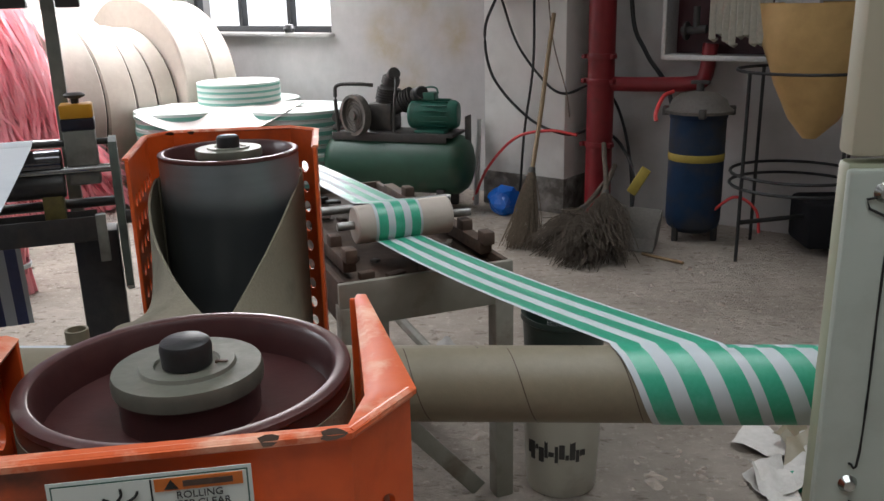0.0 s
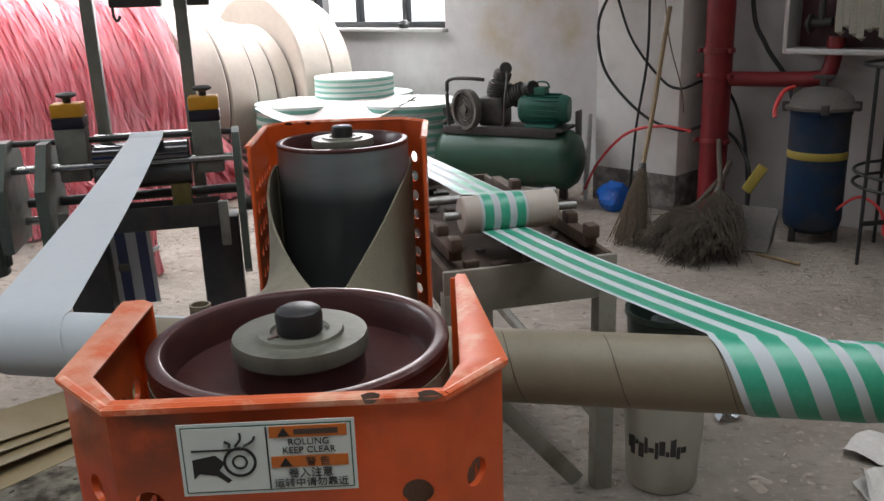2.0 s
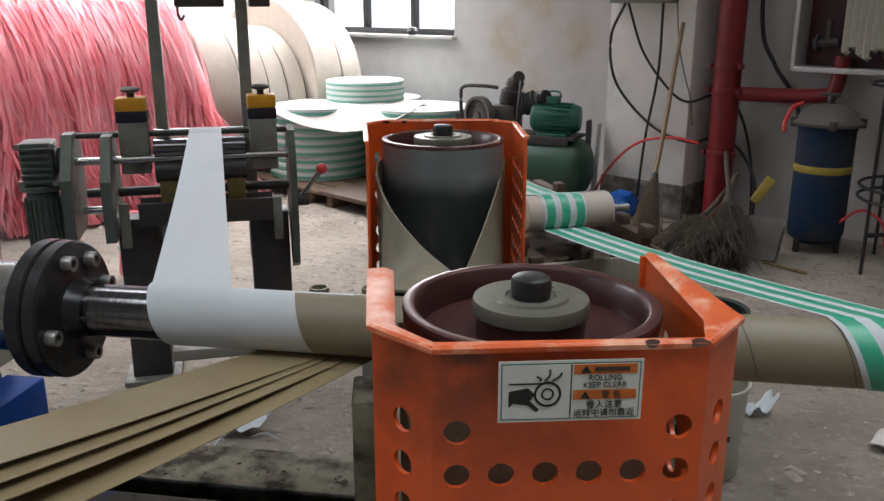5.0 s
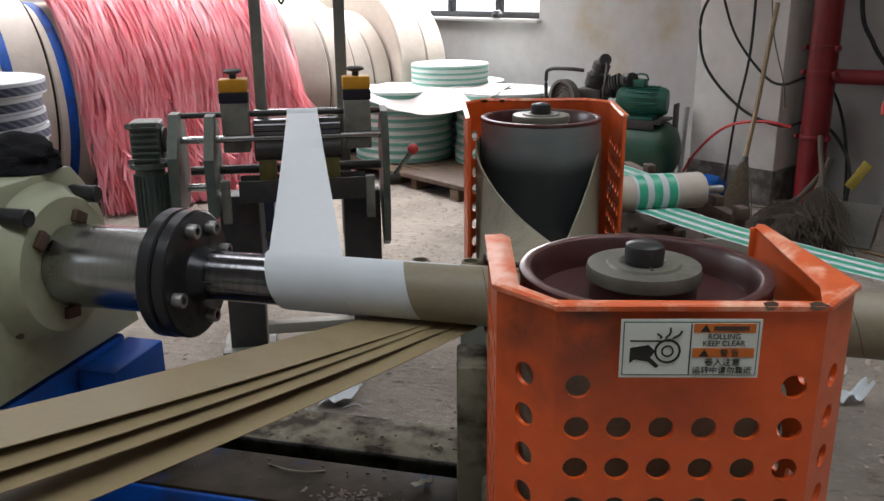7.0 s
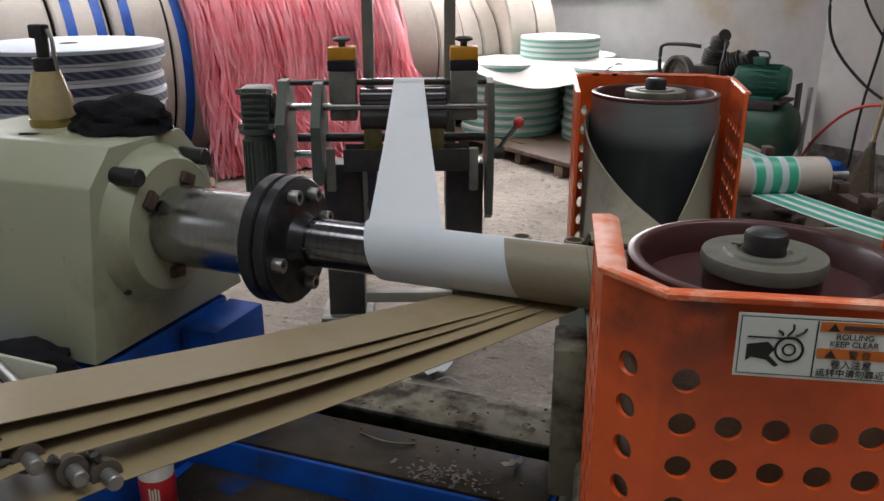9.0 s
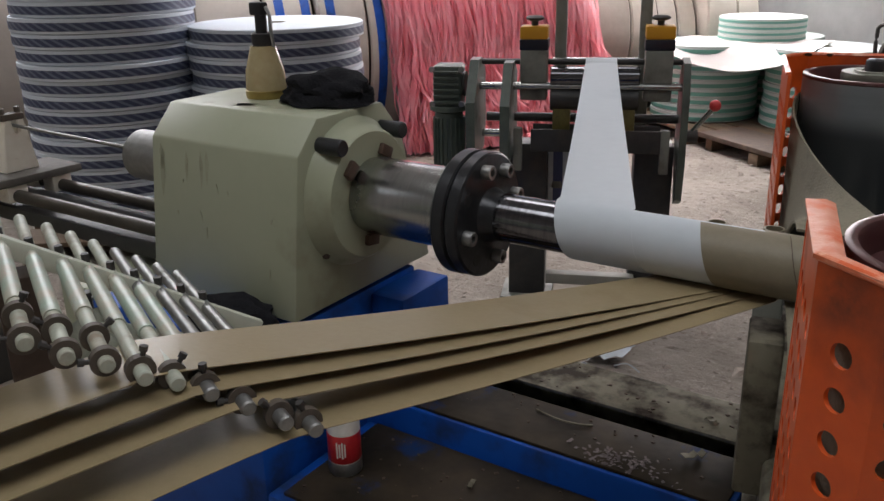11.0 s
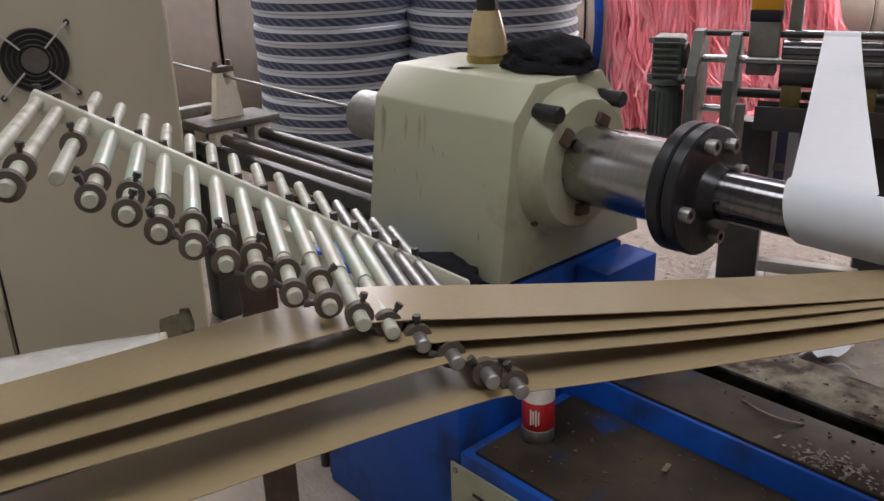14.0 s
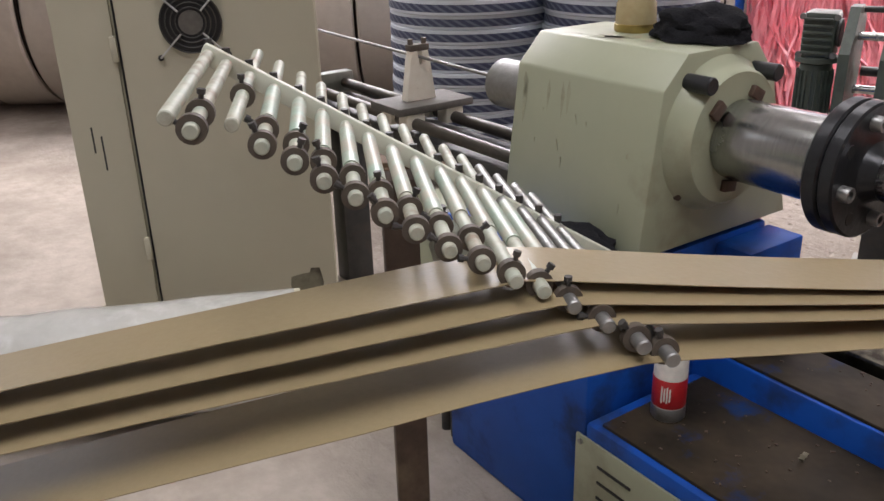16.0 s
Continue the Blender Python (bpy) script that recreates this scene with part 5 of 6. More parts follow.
for k in range(8):
    a = radians(13 + 45 * k)
    y, z = 0.084 * math.cos(a), 0.084 * math.sin(a)
    bm = B()
    if k % 2 == 0 or k == 1:
        lathe(bm, [(0, 0.004), (0.0068, 0.004), (0.0068, 0.017), (0.0120, 0.0175), (0.0128, 0.016), (0.0128, 0.0)], 18, pose(0, y, AXZ + z, 0, 90, 0))
        part("socket_screw", bm, "steel", fl)
    else:
        lathe(bm, [(0, 0.0006), (0.0105, 0.0006), (0.0110, 0.0)], 18, pose(0, y, AXZ + z, 0, 90, 0))
        part("bolt_hole", bm, "ink", fl)
bm = B()
lathe(bm, [(0.0425, 0.02), (0.0425, 1.85), (0, 1.85)], 48, mx)
part("mandrel_bar", bm, "dark_chrome", md)

# ---- the paper tube and its printed wrap ----
def helix_cover(x0, x1, r, widths, mats, adv, n=56, skip=()):
    """Bands wound on the tube: columns of the given widths repeat from the slanting edge at x0 up to the slanting edge at x1."""
    b = B()
    cols, x, k = [0.0], 0.0, 0
    kinds = []
    while x < x1 - x0 - 1e-6:
        w = widths[k % len(widths)]
        x = min(x + w, x1 - x0)
        cols.append(x)
        kinds.append(mats[k % len(mats)])
        k += 1
    rows = []
    for q in range(n + 1):
        th = 2 * math.pi * q / n
        rows.append([Vector((x0 + c + adv * th / (2 * math.pi), -r * math.sin(th), AXZ + r * math.cos(th))) for c in cols])
    vs = [[b.verts.new(p) for p in row] for row in rows]
    for a, c in zip(vs, vs[1:]):
        for j in range(len(a) - 1):
            if kinds[j] < 0:
                continue
            f = b.faces.new((a[j], a[j + 1], c[j + 1], c[j]))
            f.material_index = kinds[j]
    return b


ADV, PRINT_ADV = 0.094, 0.125      # advance of the plies in one turn
tt = thing("paper_tube", Matrix(), "brown spiral-wound paper tube turning on the mandrel", "paper tube")
bm = B()
lathe(bm, [(0.043, 0.26), (TUBE_R - 0.0016, 0.26), (TUBE_R - 0.0016, 1.80), (0.043, 1.80)], 64, mx, close=True)
part("inner_ply", bm, "chip", tt)
for k in range(8):
    part("kraft_turn", helix_cover(0.37 + 0.1303 * k, 0.37 + 0.1303 * k + 0.129, TUBE_R, (0.2,), (0,), ADV), "tube_paper", tt)
part("white_ply", helix_cover(0.13, 0.385, TUBE_R - 0.0008, (0.3,), (0,), ADV), "white_paper", tt, "white coated paper ply")
part("printed_ply", helix_cover(1.150, 1.80, TUBE_R + 0.0012, (0.006, 0.026, 0.021, 0.026, 0.021, 0.026, 0.015), (0, 1, 0, 1, 0, 1, 0), PRINT_ADV), ["white_paper", "green_print"], tt, "green and white striped paper ply")

# white strip from the print stand to the mandrel
SC, SE, SN = Vector((-0.497, 1.52, 0)), Vector((0.9205, 0.3907, 0)), Vector((0.3907, -0.9205, 0))


def stand_pt(x, y, z):
    """Local coordinates of the print stand: x along it, y away from the mandrel."""
    return SC + SE * x - SN * y + Vector((0, 0, z))


rows = []
for f in [k / 20 for k in range(21)]:
    l0, r0 = stand_pt(-0.014, -0.03, 0.890), stand_pt(0.092, -0.03, 0.890)
    l1, r1 = Vector((0.130, 0.012, AXZ + TUBE_R + 0.001)), Vector((0.262, 0.012, AXZ + TUBE_R + 0.001))
    sag = Vector((0, 0, -0.012 * math.sin(math.pi * f)))
    rows.append([l0 * (1 - f) + l1 * f + sag, (l0 + r0) / 2 * (1 - f) + (l1 + r1) / 2 * f + sag, r0 * (1 - f) + r1 * f + sag])
for th in [0.2 * k for k in range(15)]:
    x = ADV * th / (2 * math.pi)
    rows.append([Vector((c + x, -(TUBE_R + 0.0004) * math.sin(th), AXZ + (TUBE_R + 0.0004) * math.cos(th))) for c in (0.130, 0.196, 0.262)])
bm = ribbon(B(), rows, thick=0.0004)
head = [[stand_pt(-0.014, y, z), stand_pt(0.092, y, z)] for y, z in ((-0.03, 0.8905), (-0.01, 0.897), (0.02, 0.899), (0.06, 0.895), (0.4, 0.85))]
ribbon(bm, head, thick=0.0008)
solo("white_paper_strip", bm, "white_paper", "white coated paper strip fed to the steel mandrel", "paper strip")

# ---- print stand ----
ps = thing("print_stand", Matrix.Translation(SC) @ Matrix.Rotation(math.atan2(SE.y, SE.x), 4, "Z"), "grey-green print and tension stand with rollers and gearmotor", "machine stand")
for x in (-0.205, 0.235):
    part("leg", box(B(), (x, 0.04, 0.30), (0.135, 0.11, 0.60), 0.006), "dark_stand", ps)
    part("foot_plate", box(B(), (x, 0.04, 0.01), (0.19, 0.20, 0.02), 0.004), "stand", ps)
part("foot_bar", box(B(), (0.03, -0.03, 0.10), (0.32, 0.05, 0.04), 0.004), "grey_tube", ps, "grey steel foot bar")
for x, ang in ((-0.19, 0), (0.23, 0)):
    part("pillar", box(B(), (x, 0.0, 0.845), (0.092, 0.09, 0.17), 0.006), "stand", ps)
    bm = B()
    box(bm, (x, 0.0, 0.948), (0.098, 0.085, 0.036), 0.004)
    sw = part("switch_base", bm, "navy", ps)
    bm = B()
    box(bm, (x, 0.0, 0.988), (0.096, 0.083, 0.044), 0.006)
    part("switch_cover", bm, "yellow", sw)
    bm = B()
    rod(bm, (x, 0, 1.01), (x, 0, 1.028), 0.012, n=14)
    lathe(bm, [(0.012, 1.024), (0.030, 1.030), (0.032, 1.036), (0.024, 1.042), (0, 1.043)], 20, pose(x, 0, 0))
    part("push_button", bm, "iron", sw)
for x, z0, z1, w in ((-0.392, 0.57, 0.90, 0.13), (-0.275, 0.56, 0.89, 0.15)):
    bm = B()
    prism(bm, [(-0.17, z0), (0.06, z0), (0.11, z0 + 0.1), (0.10, z1 - 0.05), (0.02, z1), (-0.06, z1), (-0.17, z0 + 0.20)], x - 0.016, x + 0.016, mm)
    part("bearing_plate", bm, "gear_green", ps)
bm = B()
prism(bm, [(-0.06, 0.42), (0.0, 0.39), (0.10, 0.55), (0.10, 0.80), (0.03, 0.90), (-0.05, 0.89), (-0.09, 0.80), (-0.09, 0.55)], 0.310, 0.334, mm)
part("bearing_plate", bm, "gear_green", ps)
for y, z, r, mat in ((-0.03, 0.84, 0.036, "dark_chrome"), (0.03, 0.885, 0.014, "chrome"), (-0.03, 0.765, 0.040, "dark_stand")):
    bm = B()
    rod(bm, (-0.13, y, z), (0.17, y, z), r, n=32, bevel=0.003)
    part("roller", bm, mat, ps)
for z, x0, x1, r, mat in ((0.81, -0.40, 0.32, 0.013, "chrome"), (0.885, -0.40, 0.32, 0.010, "dark_stand"), (0.63, -0.40, -0.27, 0.014, "chrome"), (0.69, -0.36, 0.32, 0.016, "dark_stand")):
    bm = B()
    rod(bm, (x0, -0.045 if z == 0.81 else 0.02, z), (x1, -0.045 if z == 0.81 else 0.02, z), r, n=18)
    part("cross_shaft", bm, mat, ps)
for x in (-0.09, 0.13):
    part("yellow_block", box(B(), (x, -0.02, 0.70), (0.06, 0.07, 0.10), 0.004), "oily_yellow", ps, "oily yellow block")
bm = B()
box(bm, (0.03, -0.06, 0.60), (0.44, 0.10, 0.012), 0.003)
box(bm, (0.03, -0.108, 0.635), (0.44, 0.006, 0.075), 0.002)
box(bm, (0.03, -0.012, 0.635), (0.44, 0.006, 0.075), 0.002)
part("ink_tray", bm, "dark_stand", ps)
for x in (-0.235, 0.262):
    part("bracket", box(B(), (x, -0.10, 0.60), (0.03, 0.03, 0.15), 0.003), "stand", ps)
bm = B()
box(bm, (-0.492, 0, 0.805), (0.100, 0.11, 0.145), 0.010)
gm = part("gearbox", bm, "gear_green", ps)
for k in range(6):
    part("rib", box(B(), (-0.495, -0.060, 0.752 + 0.021 * k), (0.088, 0.014, 0.007), 0.001), "gear_green", gm)
for sx in (-0.052, 0.052):
    for z in (0.745, 0.865):
        bm = B()
        rod(bm, (-0.492 + sx, -0.062, z), (-0.492 + sx, -0.05, z), 0.010, n=12)
        part("bolt", bm, "steel", gm)
bm = B()
rod(bm, (-0.442, 0, 0.81), (-0.43, 0, 0.81), 0.045, n=28, bevel=0.003)
part("side_cover", bm, "dark_stand", gm)
bm = B()
rod(bm, (-0.495, 0, 0.715), (-0.495, 0, 0.735), 0.068, n=28, bevel=0.003)
part("flange", bm, "gear_green", gm)
bm = B()
rod(bm, (-0.495, 0, 0.46), (-0.495, 0, 0.715), 0.050, n=28, bevel=0.006)
mo = part("motor", bm, "gear_green", gm)
fin = None
for k in range(20):
    a = 2 * math.pi * k / 20
    if fin is None:
        fin = part("cooling_fin", box(B(), (0.053, 0, 0), (0.012, 0.003, 0.20)), "gear_green", gm)
    else:
        fin = new("cooling_fin", fin.data)
        fin.parent = gm
    fin.matrix_basis = pose(-0.495, 0, 0.59, 0, 0, math.degrees(a))
bm = B()
rod(bm, (0.345, -0.02, 0.64), (0.42, -0.03, 0.74), 0.009, n=12)
lv = part("lever", bm, "chrome", ps)
bm = B()
bmesh.ops.create_uvsphere(bm, u_segments=16, v_segments=10, radius=0.020, matrix=Matrix.Translation((0.424, -0.03, 0.748)))
part("knob", bm, "red_hose", lv, "red ball knob")
bm = B()
rod(bm, (0.33, -0.02, 0.64), (0.375, -0.02, 0.64), 0.022, n=16)
part("lever_boss", bm, "iron", ps)
# uprights with the cross head above
for x in (-0.105, 0.185):
    part("upright", box(B(), (x, 0.10, 0.90), (0.040, 0.04, 0.98), 0.004), "stand", ps)
bm = B()
box(bm, (0.02, 0.10, 1.375), (0.62, 0.05, 0.05), 0.004)
part("cross_head", bm, "stand", ps)
for x, wide in ((0.05, 0.16), (0.245, 0.07)):
    bm = B()
    box(bm, (x, 0.07, 1.325), (wide, 0.07, 0.06), 0.006)
    part("head_block", bm, "dark_stand", ps)
bm = B()
hose(bm, [(-0.02, 0.05, 1.298), (-0.02, 0.05, 1.27), (-0.01, 0.05, 1.255), (0.0, 0.05, 1.27)], 0.005, 6)
part("hook", bm, "iron", ps)
rows = [[stand_pt(x, 0.02 + 0.12 * f, 0.86 * (1 - f) + 0.03 * f) for x in (-0.155, -0.12, -0.085, -0.05, -0.015, 0.0)] for f in (0.35, 0.5, 0.6, 0.7)]
bm = ribbon(B(), rows, [0, 1, 0, 1, 0], thick=0.001)
solo("printed_strip", bm, ["white_paper", "navy_print"], "navy striped paper strip hanging below the print stand", "paper strip")


# ---- kraft plies on their guide rods ----
S, Wd = Vector((0.45, 0.893, 0)), Vector((0.893, -0.45, 0))
BAR0, BARD = Vector((-0.5, -0.88, 1.055)), Vector((0.436, 0.743, -0.508))
gr = thing("guide_rack", Matrix(), "mint painted sloping bar with cream guide rods and rusty collars", "guide rack")
q = BARD.to_track_quat("X", "Z").to_matrix().to_4x4()
bm = B()
box(bm, (0.335, 0, 0.0), (0.69, 0.014, 0.028), 0.003)
bmesh.ops.transform(bm, matrix=Matrix.Translation(BAR0) @ q, verts=bm.verts)
part("bar", bm, "mint", gr)
random.seed(21)
REACH = (0.38, 0.385, 0.29, 0.32, 0.32, 0.335, 0.34, 0.35, 0.356, 0.366, 0.375, 0.395, 0.395, 0.408, 0.43, 0.455, 0.46)
SLIP = (-0.010, -0.018, -0.018, -0.0155, -0.0115, -0.011, -0.008, -0.007, -0.004, 0.001, 0.007, 0.009, 0.010, 0.010, 0.011, 0.012, 0.012)
for i in range(1, 18):
    s = 0.152 + 0.0354 * (i - 5) + SLIP[i - 1]
    c = BAR0 + BARD * s + Vector((0, 0, 0.65 * max(0.0, SLIP[i - 1])))
    rise = Vector((0, 0, 0.0035 * max(0, i - 10)))
    front = REACH[i - 1]

    def along(x):
        return c + Wd * x + rise * (x / front)
    bm = B()
    rod(bm, along(-0.19 if i > 2 else -0.02), along(front), 0.0087, n=16, bevel=0.0015)
    rd = part("guide_rod", bm, "rod" if i < 14 else "steel", gr)
    if 4 <= i <= 14:
        bm = B()
        rod(bm, along(0.03), along(front - (0.12 if i < 11 else 0.16)), 0.0106, n=18)
        part("sleeve", bm, "sleeve", rd, "iridescent green plastic film sleeve")
    if i != 1:
        for off in ([front - 0.16] if i == 3 else [front - 0.015, front - 0.085] if i < 12 else [front - 0.028]):
            bm = B()
            pipe(bm, along(off - 0.006), along(off + 0.005), 0.0160, 0.0088, 20)
            col = part("collar", bm, "collar", rd)
            bm = B()
            a = random.uniform(-1.5, 0.9)
            dv = (Vector((0, 0, 1)) * math.cos(a) + S * math.sin(a))
            rod(bm, along(off) + dv * 0.014, along(off) + dv * 0.022, 0.0030, n=8)
            rod(bm, along(off) + dv * 0.021, along(off) + dv * 0.027, 0.0048, n=8)
            part("thumb_screw", bm, "iron", col)
    bm = B()
    rod(bm, along(-0.012) + Vector((0, 0, 0.008)), along(-0.012) + Vector((0, 0, 0.021)), 0.0060, n=8)
    part("clamp_screw", bm, "iron", rd)
for s in (0.30,):
    c = BAR0 + BARD * s - Wd * 0.01
    bm = B()
    box(bm, (c.x, c.y, (c.z - 0.04) / 2), (0.055, 0.055, c.z - 0.04), 0.004, pose(0, 0, 0, 0, 0, 63))
    part("post", bm, "rusty", gr)
bm = B()
c = BAR0 + BARD * 0.40
hose(bm, [c - Wd * 0.03 + Vector((0, 0, -0.10)), c + Vector((0.02, 0.02, -0.13)), c + BARD * 0.25 + Vector((0, 0, -0.08))], 0.045, 12)
part("support_tube", bm, "rod", gr)


def ply(k):
    """One kraft ply: off the floor reels, over the guide rods, under the tube."""
    w = (0.102, 0.104, 0.104, 0.122)[k]
    near = (Vector((0.021, -0.735, 0)), Vector((0.064, -0.720, 0)), Vector((0.099, -0.697, 0)), Vector((0.147, -0.671, 0)))[k]
    z_rod = (0.855, 0.837, 0.819, 0.785)[k]
    near_tube = (0.417, 0.432, 0.458, 0.491)[k]
    rows = []
    c0 = near - Wd * w / 2
    for i in range(41):                                  # incoming run, away from the tube
        f = 1 - i / 40
        p = c0 - S * (1.75 * f) + Vector((0, 0, z_rod - 0.002 - 0.20 * f - 0.10 * f * f - (0.004 + (0.06 if k == 3 else 0.0) * f) * min(1.0, 6 * f)))
        tilt = (-0.002 if k < 3 else 0.0) * min(1.0, 5 * f)
        rip = 0.0016 * math.sin(i * 2.4 + k) * max(0.0, (i - 24) / 16)
        rows.append([p + Wd * w * (u - 0.5) + Vector((0, 0, tilt * (1 - 2 * u) + rip * math.sin(math.pi * u))) for u in (0.0, 0.25, 0.5, 0.75, 1.0)])
    t0 = Vector((near_tube - 0.112, -0.012, AXZ - TUBE_R - 0.001 - 0.0012 * k))
    t1 = Vector((near_tube, -0.012, AXZ - TUBE_R - 0.001 - 0.0012 * k))
    for i in range(1, 19):
        f = i / 18
        a = (c0 - Wd * w / 2 + Vector((0, 0, z_rod))) * (1 - f) + t0 * f
        b = (c0 + Wd * w / 2 + Vector((0, 0, z_rod))) * (1 - f) + t1 * f
        sag = Vector((0, 0, -0.006 * math.sin(math.pi * f)))
        rows.append([a * (1 - u) + b * u + sag for u in (0.0, 0.25, 0.5, 0.75, 1.0)])
    tuck = Vector((0.022, 0.040, 0.012))
    rows.append([(t0 * (1 - u) + t1 * u) + tuck for u in (0.0, 0.25, 0.5, 0.75, 1.0)])
    b = ribbon(B(), rows, thick=0.0010)
    return solo("kraft_ply", b, "kraft", "smooth brown kraft paper ply running over guide rods", "paper strip", "kraft plies", smooth=50)


for k in range(4):
    ply(k)

# ---- slide behind the headstock ----
rl = thing("slide_rails", Matrix(), "two oily steel slide rails with end block behind the headstock", "slide rails")
for y in (-0.055, 0.075):
    bm = B()
    rod(bm, (-1.92, y, 0.672), (-0.70, y, 0.672), 0.017, n=20)
    part("rail", bm, "oily_rail", rl)
part("bed", box(B(), (-1.32, 0.01, 0.622), (1.22, 0.16, 0.04), 0.004), "dark_stand", rl)
part("end_block", box(B(), (-1.93, 0.01, 0.675), (0.05, 0.20, 0.07), 0.006), "stand", rl)
for x in (-1.80,):
    part("post", box(B(), (x, 0.01, 0.301), (0.08, 0.10, 0.602), 0.004), "dark_stand", rl)
bm = B()
rod(bm, (-2.15, 0, 0.857), (-0.72, 0, 0.833), 0.0045, n=10)
part("push_rod", bm, "steel", rl)
sl = thing("slide_carriage", pose(-1.44, 0, 0), "white cast bracket with clamp on a grey sliding carriage", "carriage")
part("plate", box(B(), (0, 0.01, 0.712), (0.155, 0.25, 0.022), 0.004), "lid_grey", sl)
for y in (-0.055, 0.075):
    for x in (-0.045, 0.045):
        bm = B()
        box(bm, (x, y, 0.679), (0.05, 0.058, 0.046), 0.005)
        part("slide_bearing", bm, "white_block", sl)
bm = B()
prism(bm, [(-0.050, 0.722), (0.050, 0.722), (0.030, 0.84), (0.026, 0.862), (0.008, 0.862), (0.006, 0.82), (-0.006, 0.82), (-0.008, 0.862), (-0.026, 0.862), (-0.030, 0.84)], -0.016, 0.016, mm)
bmesh.ops.bevel(bm, geom=list(bm.edges), offset=0.003, segments=2, affect="EDGES")
part("bracket", bm, "white_block", sl)
bm = B()
box(bm, (0, 0, 0.868), (0.03, 0.062, 0.018), 0.003)
rod(bm, (0, -0.022, 0.872), (0, -0.022, 0.892), 0.008, n=10)
rod(bm, (0, 0.022, 0.872), (0, 0.022, 0.892), 0.008, n=10)
part("clamp", bm, "collar", sl)

# ---- blue bed and clutter on it ----
bd = thing("machine_bed", Matrix(), "blue painted steel machine bed with greasy ledges", "machine bed")
part("pedestal", box(B(), (-0.540, -0.05, 0.305), (0.46, 0.50, 0.610), 0.008), "blue", bd)
part("shoulder", box(B(), (-0.267, 0.122, 0.30), (0.084, 0.17, 0.60), 0.006), "blue", bd)
part("ledge", box(B(), (0.08, -0.155, 0.160), (0.76, 0.31, 0.320), 0.008), "blue", bd)
part("ledge_top", box(B(), (0.09, -0.152, 0.323), (0.72, 0.286, 0.008), 0.002), "greasy", bd, "greasy dirt-covered ledge")
part("back_step", box(B(), (0.06, 0.086, 0.190), (0.80, 0.163, 0.380), 0.006), "blue", bd)
part("step_top", box(B(), (0.06, 0.087, 0.383), (0.78, 0.150, 0.008), 0.002), "greasy", bd, "greasy dirt-covered ledge")
bm = B()
box(bm, (-0.09, -0.3125, 0.180), (0.46, 0.006, 0.22), 0.002)
cp = part("cover_plate", bm, "cream", bd, "cream cover plate with slots")
for k in range(3):
    part("slot", box(B(), (-0.215, -0.3165, 0.245 - 0.035 * k), (0.085, 0.003, 0.006), 0.001), "ink", cp)
for x, z in ((-0.305, 0.277), (0.125, 0.277), (-0.305, 0.085)):
    bm = B()
    rod(bm, (x, -0.315, z), (x, -0.319, z), 0.006, n=10)
    part("screw", bm, "steel", cp)
part("side_panel", box(B(), (-0.90, -0.08, 0.29), (0.19, 0.30, 0.58), 0.006), "cream", bd, "dull cream side panel")
for x in (-0.792, -0.832):
    bm = B()
    rod(bm, (x, -0.27, 0.0), (x, -0.27, 0.60), 0.013, n=12)
    part("conduit", bm, "dark_stand", bd, "dark upright conduit")
bmm = thing("floor_beam", Matrix(), "dirty cream channel beam splashed with grease", "beam")
part("web", box(B(), (0.09, 0.335, 0.335), (0.72, 0.15, 0.05), 0.004), "beam", bmm)
part("flange", box(B(), (0.09, 0.266, 0.30), (0.72, 0.012, 0.11), 0.002), "beam", bmm)
for x in (-0.05, 0.42):
    part("leg", box(B(), (x, 0.335, 0.155), (0.07, 0.08, 0.31), 0.004), "beam", bmm)

can = thing("spray_can", pose(-0.219, -0.175, 0.327), "red and white printed metal can with paper label", "can")
part("body", lathe(B(), [(0, 0.0), (0.030, 0.0), (0.0315, 0.003), (0.0315, 0.135), (0.029, 0.14), (0, 0.14)], 32), "can_white", can)
part("label_band", lathe(B(), [(0.0317, 0.03), (0.0322, 0.031), (0.0322, 0.088), (0.0317, 0.089)], 32), "can_red", can)
part("base_ring", lathe(B(), [(0.0317, 0.002), (0.0325, 0.004), (0.0325, 0.026), (0.0317, 0.028)], 32), "steel", can)
for k in range(4):
    bm = B()
    a = radians(-75 + 9 * k)
    box(bm, (0.0325 * math.cos(a), 0.0325 * math.sin(a), 0.06), (0.001, 0.003, 0.034 - 0.006 * (k % 2)), 0, Matrix.Rotation(a, 4, "Z"))
    part("unreadable_print", bm, "can_white", can)


def rag(name, m, sx, sy, sz, seed, label):
    b = B()
    bmesh.ops.create_icosphere(b, subdivisions=4, radius=1.0)
    for v in b.verts:
        n1 = noise.noise(v.co * 1.6 + Vector((seed, 0, 0)))
        n2 = noise.noise(v.co * 4.0 + Vector((0, seed, 0)))
        v.co *= 1 + 0.30 * n1 + 0.13 * n2
        v.co = Vector((v.co.x * sx, v.co.y * sy, max(v.co.z, -0.35) * sz))
    return solo(name, b, "rag", label, "cloth", m=m, smooth=40)


